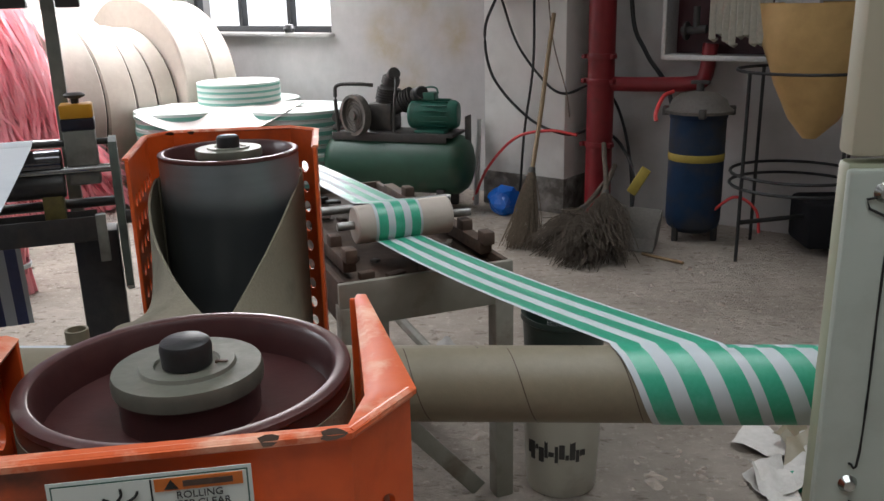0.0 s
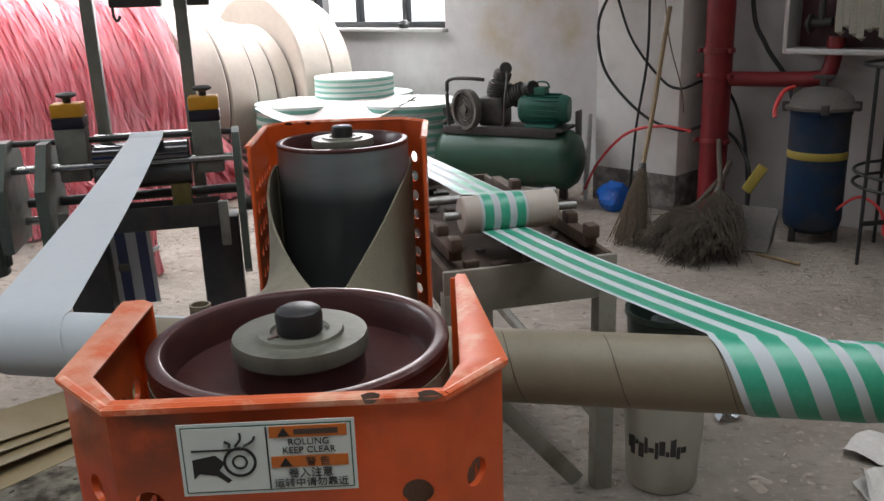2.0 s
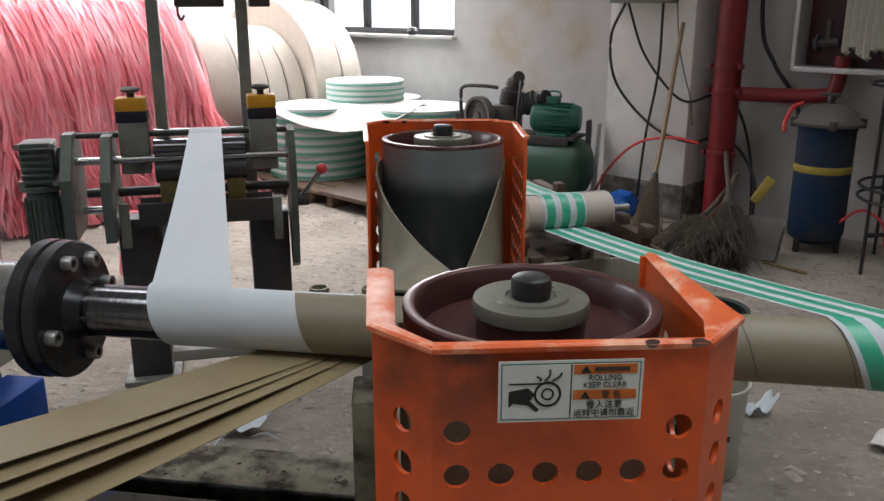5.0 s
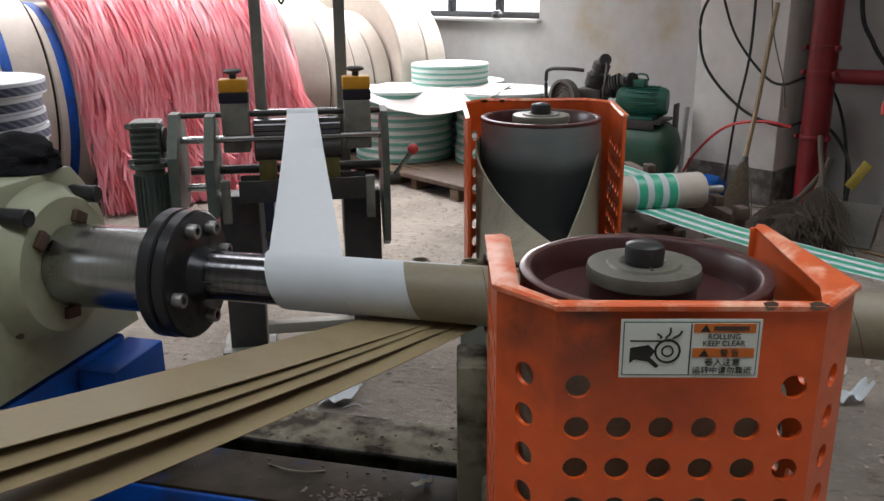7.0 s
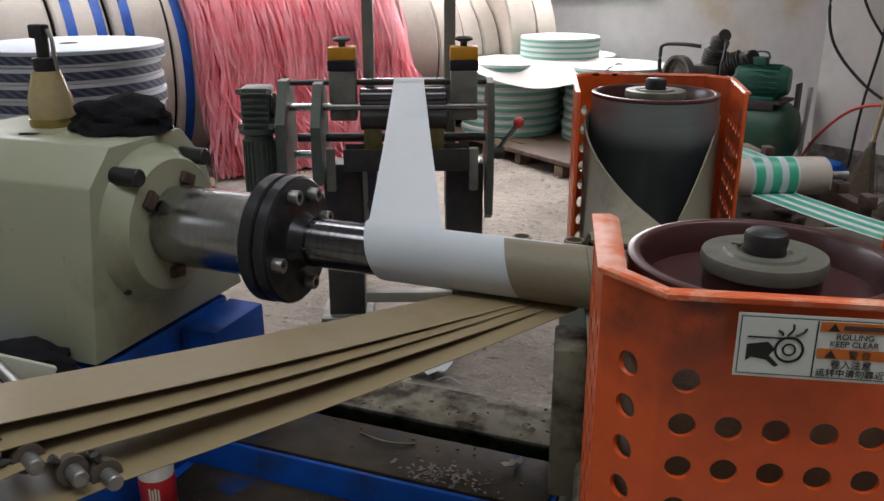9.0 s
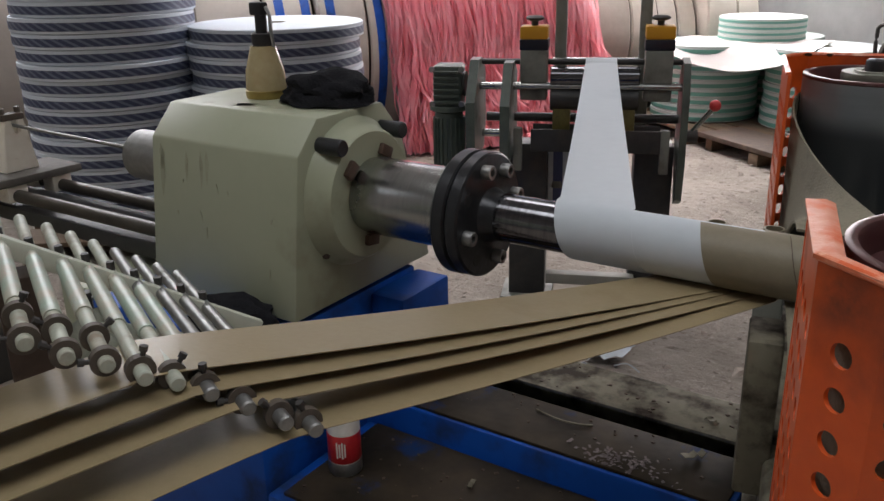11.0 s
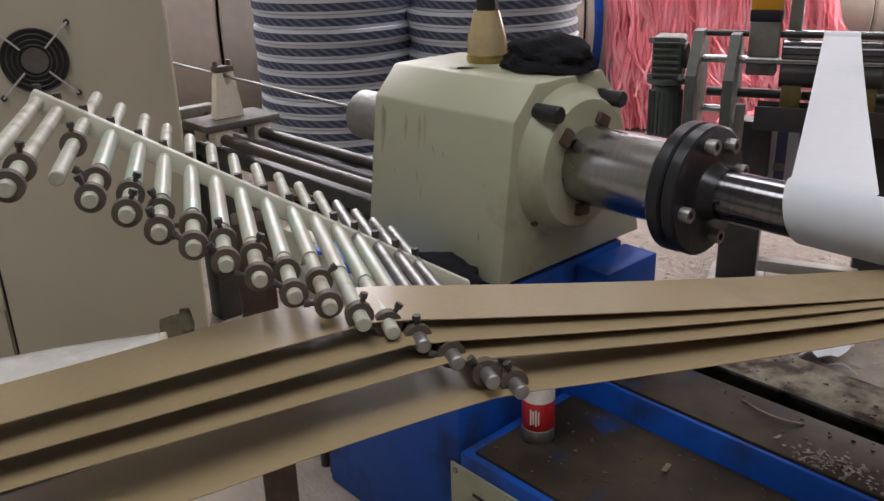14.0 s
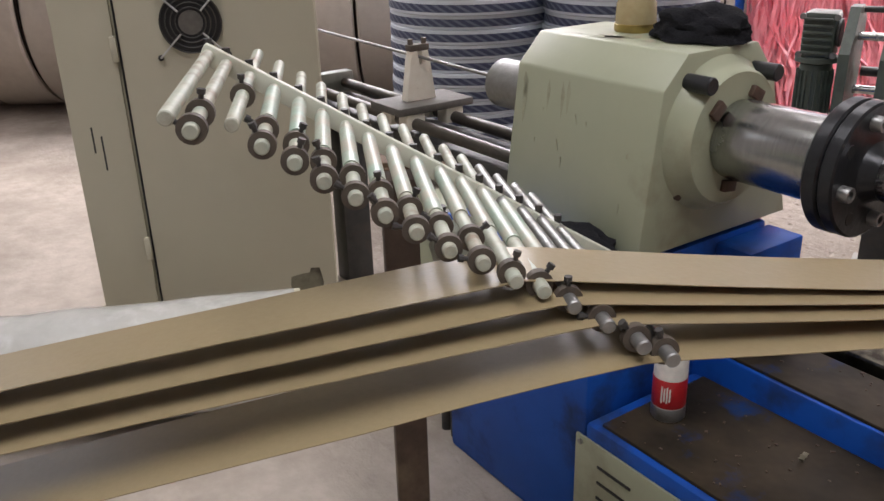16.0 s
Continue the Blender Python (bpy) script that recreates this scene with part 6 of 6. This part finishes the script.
rag("black_rag", pose(-0.400, 0.045, 1.006, 0, 0, 5), 0.105, 0.075, 0.045, 3.0, "crumpled black cloth lying on the headstock")
rag("black_rag", pose(-0.415, -0.245, 0.626, 0, 0, 20), 0.088, 0.042, 0.046, 8.0, "crumpled black cloth beside the headstock")
oc = thing("oil_cup", pose(-0.555, 0.035, 0.992), "amber glass drip oiler with a black valve", "oiler")
part("jar", lathe(B(), [(0, 0.0), (0.040, 0.0), (0.042, 0.01), (0.040, 0.05), (0.030, 0.085), (0.026, 0.10), (0, 0.10)], 32), "oil", oc, "amber plastic jar")
part("base_ring", lathe(B(), [(0.041, -0.004), (0.043, 0.0), (0.043, 0.012), (0.041, 0.013)], 32), "brass", oc)
bm = B()
rod(bm, (0, 0, 0.10), (0, 0, 0.125), 0.022, n=20, bevel=0.002)
rod(bm, (0, 0, 0.125), (0.0, 0, 0.165), 0.012, n=14)
box(bm, (-0.004, 0, 0.172), (0.034, 0.022, 0.026), 0.004)
part("valve", bm, "black_plastic", oc)
bm = B()
hose(bm, [(0.016, 0, 0.175), (0.03, -0.005, 0.16), (0.034, -0.008, 0.13), (0.040, -0.01, 0.10)], 0.004, 6)
part("lever", bm, "steel", oc)

# ---- electric cabinet ----
cabm = Matrix.Translation((-1.56, -0.183, 0)) @ Matrix.Rotation(math.atan2(-0.9195, -0.393), 4, "Z")
# local x runs from the door's right edge to its left, local -y is behind the face
cb = thing("electric_cabinet", cabm, "tall beige sheet-steel electric cabinet with a round fan grille", "electric cabinet")
part("body", box(B(), (0.355, -0.178, 0.925), (0.71, 0.33, 1.75), 0.006), "cabinet", cb)
dr = part("door", box(B(), (0.273, -0.002, 0.93), (0.536, 0.022, 1.72), 0.005), "cabinet", cb)
part("door_gap", box(B(), (0.5455, -0.0125, 0.93), (0.008, 0.004, 1.72)), "ink", cb)
part("side_strip", box(B(), (0.632, -0.004, 0.93), (0.156, 0.02, 1.74), 0.004), "cabinet", cb)
part("plinth", box(B(), (0.355, -0.178, 0.025), (0.70, 0.325, 0.05), 0.003), "cabinet", cb)
bm = B()
rod(bm, (0.345, 0.010, 0.951), (0.345, 0.016, 0.951), 0.082, n=48)
fn = part("fan_opening", bm, "ink", dr)
for r in (0.082, 0.068, 0.054, 0.041):
    bm = B()
    hose(bm, [(0.345 + r * math.cos(k * math.pi / 20), 0.021, 0.951 + r * math.sin(k * math.pi / 20)) for k in range(41)], 0.0022, 6, 0)
    part("grille_ring", bm, "iron", fn)
bm = B()
rod(bm, (0.345, 0.014, 0.951), (0.345, 0.019, 0.951), 0.033, n=28)
part("fan_hub", bm, "lid_grey", fn)
for sx in (-1, 1):
    for sz in (-1, 1):
        bm = B()
        hose(bm, [(0.345 + sx * 0.03, 0.024, 0.951 + sz * 0.03), (0.345 + sx * 0.085, 0.024, 0.951 + sz * 0.085), (0.345 + sx * 0.092, 0.012, 0.951 + sz * 0.092)], 0.003, 6, 3)
        part("grille_arm", bm, "alu", fn)
        bm = B()
        rod(bm, (0.345 + sx * 0.092, 0.010, 0.951 + sz * 0.092), (0.345 + sx * 0.092, 0.018, 0.951 + sz * 0.092), 0.008, n=10)
        part("grille_screw", bm, "iron", fn)
for z in (0.30, 0.89, 1.5):
    part("hinge", box(B(), (0.556, 0.012, z), (0.018, 0.018, 0.07), 0.004), "cabinet", cb)
for x, z, h in ((0.632, 0.60, 0.10), (0.655, 0.64, 0.075)):
    part("slot", box(B(), (x, 0.0065, z), (0.005, 0.0016, h), 0.0005), "dark_stand", cb)

bm = B()
rnd = random.Random(6)
bm.faces.new([bm.verts.new((0.097 + x * rnd.uniform(0.85, 1.1), 0.0096, 0.130 + z * rnd.uniform(0.85, 1.1))) for x, z in ((0.05, 0.0), (0.05, 0.03), (0.02, 0.034), (-0.01, 0.036), (-0.015, 0.05), (-0.045, 0.048), (-0.05, 0.0), (-0.046, -0.04), (0.0, -0.044), (0.048, -0.04))])
part("dark_patch", bm, "beam", dr, "dark brown patch low on the door")

# ---- film roll and floor-side clutter near the cabinet ----
fr = thing("film_roll", pose(-1.40, -0.95, 0, 0, 0, 65), "long roll wrapped in shiny clear film lying on the floor", "film roll")
bm = B()
rows = []
for i in range(40):
    x = -1.0 + 1.5 * i / 39
    rows.append([Vector((x, 0.16 * math.cos(a) * (1 + 0.05 * noise.noise(Vector((x * 9, a * 3, 0)))), 0.16 + 0.15 * math.sin(a) * (1 + 0.05 * noise.noise(Vector((x * 9, a * 3, 2)))))) for a in [2 * math.pi * k / 28 for k in range(29)]])
ribbon(bm, rows)
part("wrapped_body", bm, "film", fr, smooth=40)
bm = B()
rod(bm, (-1.02, 0, 0.16), (-1.0, 0, 0.16), 0.15, n=28)
part("end_disc", bm, "cabinet", fr)
bm = B()
rod(bm, (0.5, 0, 0.16), (0.515, 0, 0.16), 0.15, n=28)
part("end_disc", bm, "cabinet", fr)

# ---- side table with guide roller and striped strip ----
TM = pose(0.65, 0.86, 0, 0, 0, 25)
st = thing("side_table", TM, "rusty welded iron table with grey square-tube legs", "table")
TW, TD, TH = 0.45, 1.10, 0.665
for x in (0.025, TW - 0.025):
    for y in (0.025, TD - 0.025):
        part("leg", box(B(), (x, y, (TH - 0.06) / 2), (0.05, 0.05, TH - 0.06), 0.004), "grey_tube", st)
for y in (0.012, TD - 0.012):
    part("apron", box(B(), (TW / 2, y, TH - 0.055), (TW, 0.016, 0.11), 0.003), "rusty" if y > 0.5 else "grey_tube", st)
for x in (0.012, TW - 0.012):
    part("apron", box(B(), (x, TD / 2, TH - 0.055), (0.016, TD - 0.05, 0.11), 0.003), "rusty", st)
part("top_plate", box(B(), (TW / 2, TD / 2, TH - 0.03), (TW - 0.04, TD - 0.04, 0.012), 0.002), "rusty", st)
for z0, x in ((0.16, 0.025), (0.2, TW - 0.025)):
    bm = B()
    rod(bm, (x, 0.04, z0), (x, TD - 0.04, z0 + 0.02), 0.018, n=8)
    part("stretcher", bm, "grey_tube", st)
bm = B()
box(bm, (0, 0, 0), (0.50, 0.012, 0.045), 0.002, pose(0.21, 0.055, 0.200, 0, 50, 0))
part("brace", bm, "grey_tube", st)
for x in (0.055, TW - 0.03):
    bm = B()
    box(bm, (x, 0.50, TH + 0.012), (0.035, 0.80, 0.035), 0.004)
    part("rail", bm, "rusty", st)
    for y in (0.10, 0.24, 0.46, 0.7):
        part("bearing", box(B(), (x, y, TH + 0.040), (0.032, 0.045, 0.036), 0.006), "rusty", st)
rnd = random.Random(9)
for k in range(26):
    bm = B()
    x, y = rnd.uniform(0.06, 0.4), rnd.uniform(0.05, 0.95)
    box(bm, (x, y, TH - 0.014), (rnd.uniform(0.015, 0.06), rnd.uniform(0.015, 0.05), rnd.uniform(0.008, 0.025)), 0.003, pose(0, 0, 0, 0, 0, rnd.uniform(0, 90)))
    solo("iron_scrap", bm, rnd.choice(["rusty", "iron", "collar"]), "small rusty iron scrap on the table", "scrap", "iron scrap", m=TM)
gl = thing("guide_roller", TM @ pose(0.235, 0.24, 0.740), "cream paper-covered guide roller on the side table", "roller")
bm = B()
rod(bm, (-0.125, 0, 0), (0.135, 0, 0), 0.050, n=40, bevel=0.004)
part("cover", bm, "reel_kraft", gl)
bm = B()
rod(bm, (-0.17, 0, 0), (0.20, 0, 0), 0.011, n=14)
part("shaft", bm, "steel", gl)
bm = B()
rod(bm, TM @ Vector((-0.02, 0.40, 0.745)), TM @ Vector((0.44, 0.40, 0.745)), 0.012, n=14)
solo("guide_bar", bm, "steel", "thin steel guide bar across the side table", "bar", m=Matrix())

STR = (0.0, 0.008, 0.033, 0.052, 0.077, 0.096, 0.121, 0.127)
SMAT = [0, 1, 0, 1, 0, 1, 0]


def tp(x, y, z):
    return TM @ Vector((x, y, z))


x0 = 0.155
rows = [[tp(x0 - 0.05 + s, 1.75, 0.70) for s in STR], [tp(x0 - 0.02 + s, 1.0, 0.735) for s in STR], [tp(x0 + s, 0.43, 0.757) for s in STR], [tp(x0 + s, 0.40, 0.759) for s in STR], [tp(x0 + s, 0.32, 0.776) for s in STR]]
for k in range(11):
    a = radians(78 + 15 * k)
    rows.append([tp(x0 + s, 0.24 + 0.0515 * math.cos(a), 0.740 + 0.0515 * math.sin(a)) for s in STR])
last = rows[-1]
for i in range(1, 21):
    f = i / 20
    rows.append([last[j] * (1 - f) + Vector((1.150 + STR[j] * 1.10 - 0.001, 0.014, AXZ + TUBE_R + 0.0015)) * f + Vector((0, 0, -0.010 * math.sin(math.pi * f))) for j in range(8)])
for th in [0.2 * k for k in range(15)]:
    r = TUBE_R + 0.0020
    rows.append([Vector((1.150 + c * 1.10 + PRINT_ADV * th / (2 * math.pi), -r * math.sin(th), AXZ + r * math.cos(th))) for c in STR])
bm = ribbon(B(), rows, SMAT, thick=0.0005)
solo("striped_paper_strip", bm, ["white_paper", "green_print"], "green and white striped paper strip fed to the tube", "paper strip")

# ---- control box by the tube's end ----
cx = thing("control_box", pose(1.358, -0.16, 0), "cream steel control box with a riveted lower door", "control box")
part("housing", box(B(), (0.29, 0.026, 1.42), (0.60, 0.034, 0.56), 0.006), "cabinet", cx)
part("lower_housing", box(B(), (0.29, 0.026, 0.72), (0.60, 0.028, 0.83), 0.006), "cream", cx)
dr = part("door", box(B(), (0.29, 0.005, 0.72), (0.605, 0.012, 0.82), 0.004), "door_grey", cx, "pale grey-green riveted door")
for z in (1.108, 0.79, 0.40):
    bm = B()
    lathe(bm, [(0, 0.006), (0.006, 0.005), (0.0095, 0.0), (0.011, -0.002)], 18, pose(0.022, -0.002, z, 90, 0, 0))
    part("rivet", bm, "chrome", dr)
bm = B()
hose(bm, [(0.020, -0.002, 0.815), (0.030, -0.002, 0.83), (0.030, -0.002, 1.06), (0.040, -0.002, 1.075), (0.044, -0.002, 1.108), (0.58, -0.002, 1.112)], 0.0014, 5, 4)
hose(bm, [(0.020, -0.002, 0.76), (0.030, -0.002, 0.745), (0.030, -0.002, 0.45)], 0.0014, 5, 4)
part("border_line", bm, "ink", dr)
for text, x, z, size, mat in (("3", 0.046, 1.070, 0.036, "red_ink"), ("J", 0.052, 1.045, 0.022, "ink")):
    cu = bpy.data.curves.new("lettering", "FONT")
    cu.body, cu.size, cu.extrude = text, size, 0.0004
    cu.materials.append(M[mat])
    ob = new("lettering", cu)
    ob.parent = dr
    ob.matrix_basis = pose(x, -0.0018, z, 90, 0, 0)
part("post", box(B(), (0.30, 0.030, 0.153), (0.20, 0.05, 0.306), 0.004), "cream", cx)

# ---- buckets and litter ----
bk = thing("plastic_bucket", pose(1.19, 1.12, 0), "cloudy plastic paint bucket with a torn dark label", "bucket")
part("wall", lathe(B(), [(0, 0.004), (0.092, 0.004), (0.094, 0.01), (0.108, 0.27), (0.113, 0.272), (0.113, 0.282), (0.104, 0.282), (0.090, 0.016), (0, 0.016)], 40), "bucket", bk)
bm = B()
for k in range(12):
    a0 = radians(-150 + 8 * k)
    h = 0.035 + 0.022 * math.sin(k * 2.2)
    box(bm, (0.1015 * math.cos(a0), 0.1015 * math.sin(a0), 0.14 + 0.01 * math.sin(k * 3.7)), (0.002, 0.009 + 0.006 * (k % 2), h), 0, Matrix.Rotation(a0, 4, "Z"))
part("torn_print", bm, "iron", bk)
bm = B()
lathe(bm, [(0, 0.0), (0.105, 0.0), (0.125, 0.36), (0.132, 0.365), (0.130, 0.38), (0.118, 0.375), (0.098, 0.012), (0, 0.012)], 40)
solo("dark_bucket", bm, "dark_bucket", "dark green plastic bucket by the side table", "bucket", m=pose(1.22, 1.45, 0))
bm = B()
lathe(bm, [(0, 0.0), (0.034, 0.0), (0.036, 0.006), (0.036, 0.07), (0.033, 0.07), (0.033, 0.008), (0, 0.008)], 28)
solo("glass_jar", bm, "glass", "small clear glass jar lying inside the dark bucket", "jar", m=pose(1.20, 1.38, 0.30))


def sheet_scrap(x, y, size, seed, mat, label, curl=0.05, rz=0.0):
    b = B()
    rows = []
    for i in range(8):
        rows.append([Vector(((i / 7 - 0.5) * size, (j / 5 - 0.5) * size * 0.6, 0.006 + curl * abs(noise.noise(Vector((i * 0.35, j * 0.4, seed)))) + curl * 0.8 * (i / 7) ** 3)) for j in range(6)])
    ribbon(b, rows, thick=0.001)
    return solo("paper_scrap", b, mat, label, "paper scrap", "paper scraps", m=pose(x, y, 0.0, 0, 0, rz), smooth=50)


for x, y, s, mat, rz in ((1.80, 1.10, 0.20, "scrap", 10), (1.88, 1.16, 0.22, "tube_paper", 70), (1.86, 1.10, 0.12, "green_print", 25), (1.76, 1.06, 0.16, "scrap", 100), (1.84, 1.30, 0.24, "scrap", -30), (1.42, 1.49, 0.10, "white_paper", 20),
                         (1.92, 1.24, 0.20, "tube_paper", 120), (-0.20, 1.10, 0.13, "white_paper", 10), (-0.30, 1.18, 0.12, "scrap", 80), (-0.22, 1.25, 0.10, "white_paper", 130), (0.80, 1.9, 0.14, "scrap", 60)):
    sheet_scrap(x, y, s, x * 7 + y, mat, "crumpled strip of scrap paper on the floor", 0.06, rz)
bm = B()
rnd = random.Random(31)
for k in range(60):
    x, y = -0.36 + rnd.gauss(0, 0.07), 1.12 + rnd.gauss(0, 0.07)
    a = rnd.uniform(0, 6.28)
    l = rnd.uniform(0.04, 0.10)
    hose(bm, [(x, y, 0.006), (x + l * math.cos(a) / 2, y + l * math.sin(a) / 2, 0.006 + rnd.uniform(0.01, 0.04)), (x + l * math.cos(a), y + l * math.sin(a), 0.008)], 0.0025, 4, 3)
solo("paper_shreds", bm, "white_paper", "heap of white paper shreds on the floor", "paper shreds", kind="stuff")
bm = B()
rnd = random.Random(17)
for k in range(4200):
    x, y = rnd.uniform(-3.2, 3.0), rnd.uniform(0.3, 5.0)
    s = rnd.uniform(0.003, 0.011) * (1.8 if rnd.random() < 0.06 else 1)
    m3 = pose(x, y, s * 0.2, rnd.uniform(-20, 20), rnd.uniform(-20, 20), rnd.uniform(0, 360)) @ Matrix.Diagonal((s * rnd.uniform(0.6, 2.6), s, s * 0.4, 1))
    vs = [bm.verts.new(m3 @ Vector(p)) for p in ((-1, -1, -0.5), (1, -0.8, -0.5), (0.8, 1, -0.5), (-0.9, 0.8, -0.5), (0.1, 0, 0.8))]
    for a, b2 in ((0, 1), (1, 2), (2, 3), (3, 0)):
        bm.faces.new((vs[a], vs[b2], vs[4]))
solo("floor_litter", bm, "clod", "scattered crumbs and chips on the dusty floor", "litter", kind="stuff", smooth=0)
bm = B()
rnd = random.Random(44)
for k in range(150):
    if k < 70:
        x, y, z = rnd.uniform(-0.26, 0.43), rnd.uniform(-0.28, -0.02), 0.327
    elif k < 105:
        x, y, z = rnd.uniform(-0.30, 0.42), rnd.uniform(0.065, 0.155), 0.387
    else:
        x, y, z = rnd.uniform(-0.20, 0.42), rnd.uniform(0.275, 0.40), 0.360
    q = rnd.uniform(0.001, 0.0035)
    box(bm, (0, 0, 0), (q * rnd.uniform(1, 3), q * rnd.uniform(1, 2), q * 0.8), 0, pose(x, y, z + q * 0.3, 0, 0, rnd.uniform(0, 180)))
solo("grease_crumbs", bm, "rusty", "dark greasy crumbs and paper dust on the machine bed", "litter", kind="stuff", smooth=0)
for k, (x, y, z, l, mat) in enumerate(((0.18, -0.20, 0.328, 0.03, "rusty"), (0.36, 0.12, 0.388, 0.045, "beam"), (0.02, -0.10, 0.328, 0.025, "beam"), (0.34, 0.30, 0.361, 0.03, "beam"))):
    bm = B()
    ribbon(bm, [[Vector((l * (i / 5 - 0.5), l * 0.35 * (j - 0.5), 0.002 + 0.010 * abs(math.sin(i * 1.3 + k)))) for j in range(2)] for i in range(6)], thick=0.0012)
    solo("bed_scrap", bm, mat, "small curled greasy scrap lying on the machine bed", "scrap", "bed scraps", m=pose(x, y, z, 0, 0, 50 * k), smooth=50)
bm = B()
rnd = random.Random(71)
for k in range(130):
    x, y = 0.255 + rnd.gauss(0, 0.045), 0.040 + rnd.gauss(0, 0.018)
    y = min(max(y, 0.014), 0.15)
    q = rnd.uniform(0.002, 0.006)
    m3 = pose(x, y, 0.389 + rnd.uniform(0, 0.004), rnd.uniform(-25, 25), rnd.uniform(-25, 25), rnd.uniform(0, 360))
    bm.faces.new([bm.verts.new(m3 @ Vector((q * u, q * v, 0))) for u, v in ((-1, -0.5), (0.9, -0.6), (1, 0.4), (-0.8, 0.6))])
solo("paper_flakes", bm, "ash", "small heap of greyish paper flakes on the greasy bed", "paper flakes", kind="stuff", smooth=0)
bm = B()
hose(bm, [(0.04, 0.12, 0.390), (0.09, 0.105, 0.393), (0.13, 0.11, 0.391), (0.16, 0.125, 0.389)], 0.0022, 6)
solo("paper_peel", bm, "beam", "curled strip of brown paper on the greasy bed", "paper scrap")


# ---- what moves ----
def motions():
    spin = [(t, 62.0 * t) for t in range(17)]
    walk(drum_front, [(t, pose(FD.x, FD.y, 0, 0, 0, -a)) for t, a in spin])
    walk(drum_rear, [(t, pose(RD.x, RD.y, 0, 0, 0, a)) for t, a in spin])
    base = TM @ pose(0.235, 0.24, 0.740)
    walk(gl, [(t, base @ pose(0, 0, 0, 80.0 * t, 0, 0)) for t in range(17)])
    slide = [(0.0, -1.28), (0.5, -1.22), (1.0, -1.30), (1.5, -1.50), (2.0, -1.64), (2.5, -1.64), (3.0, -1.50), (3.5, -1.32), (4.2, -1.22), (5.0, -1.42), (5.6, -1.62), (6.2, -1.65), (7.0, -1.45), (7.6, -1.27), (8.3, -1.24),
             (9.0, -1.46), (9.6, -1.63), (10.2, -1.66), (10.8, -1.55), (11.4, -1.34), (12.0, -1.24), (12.5, -1.231), (13.0, -1.273), (13.5, -1.443), (14.0, -1.628), (14.5, -1.656), (15.0, -1.657), (15.5, -1.515), (16.0, -1.326)]
    walk(sl, [(t, pose(x, 0, 0)) for t, x in slide])


motions()
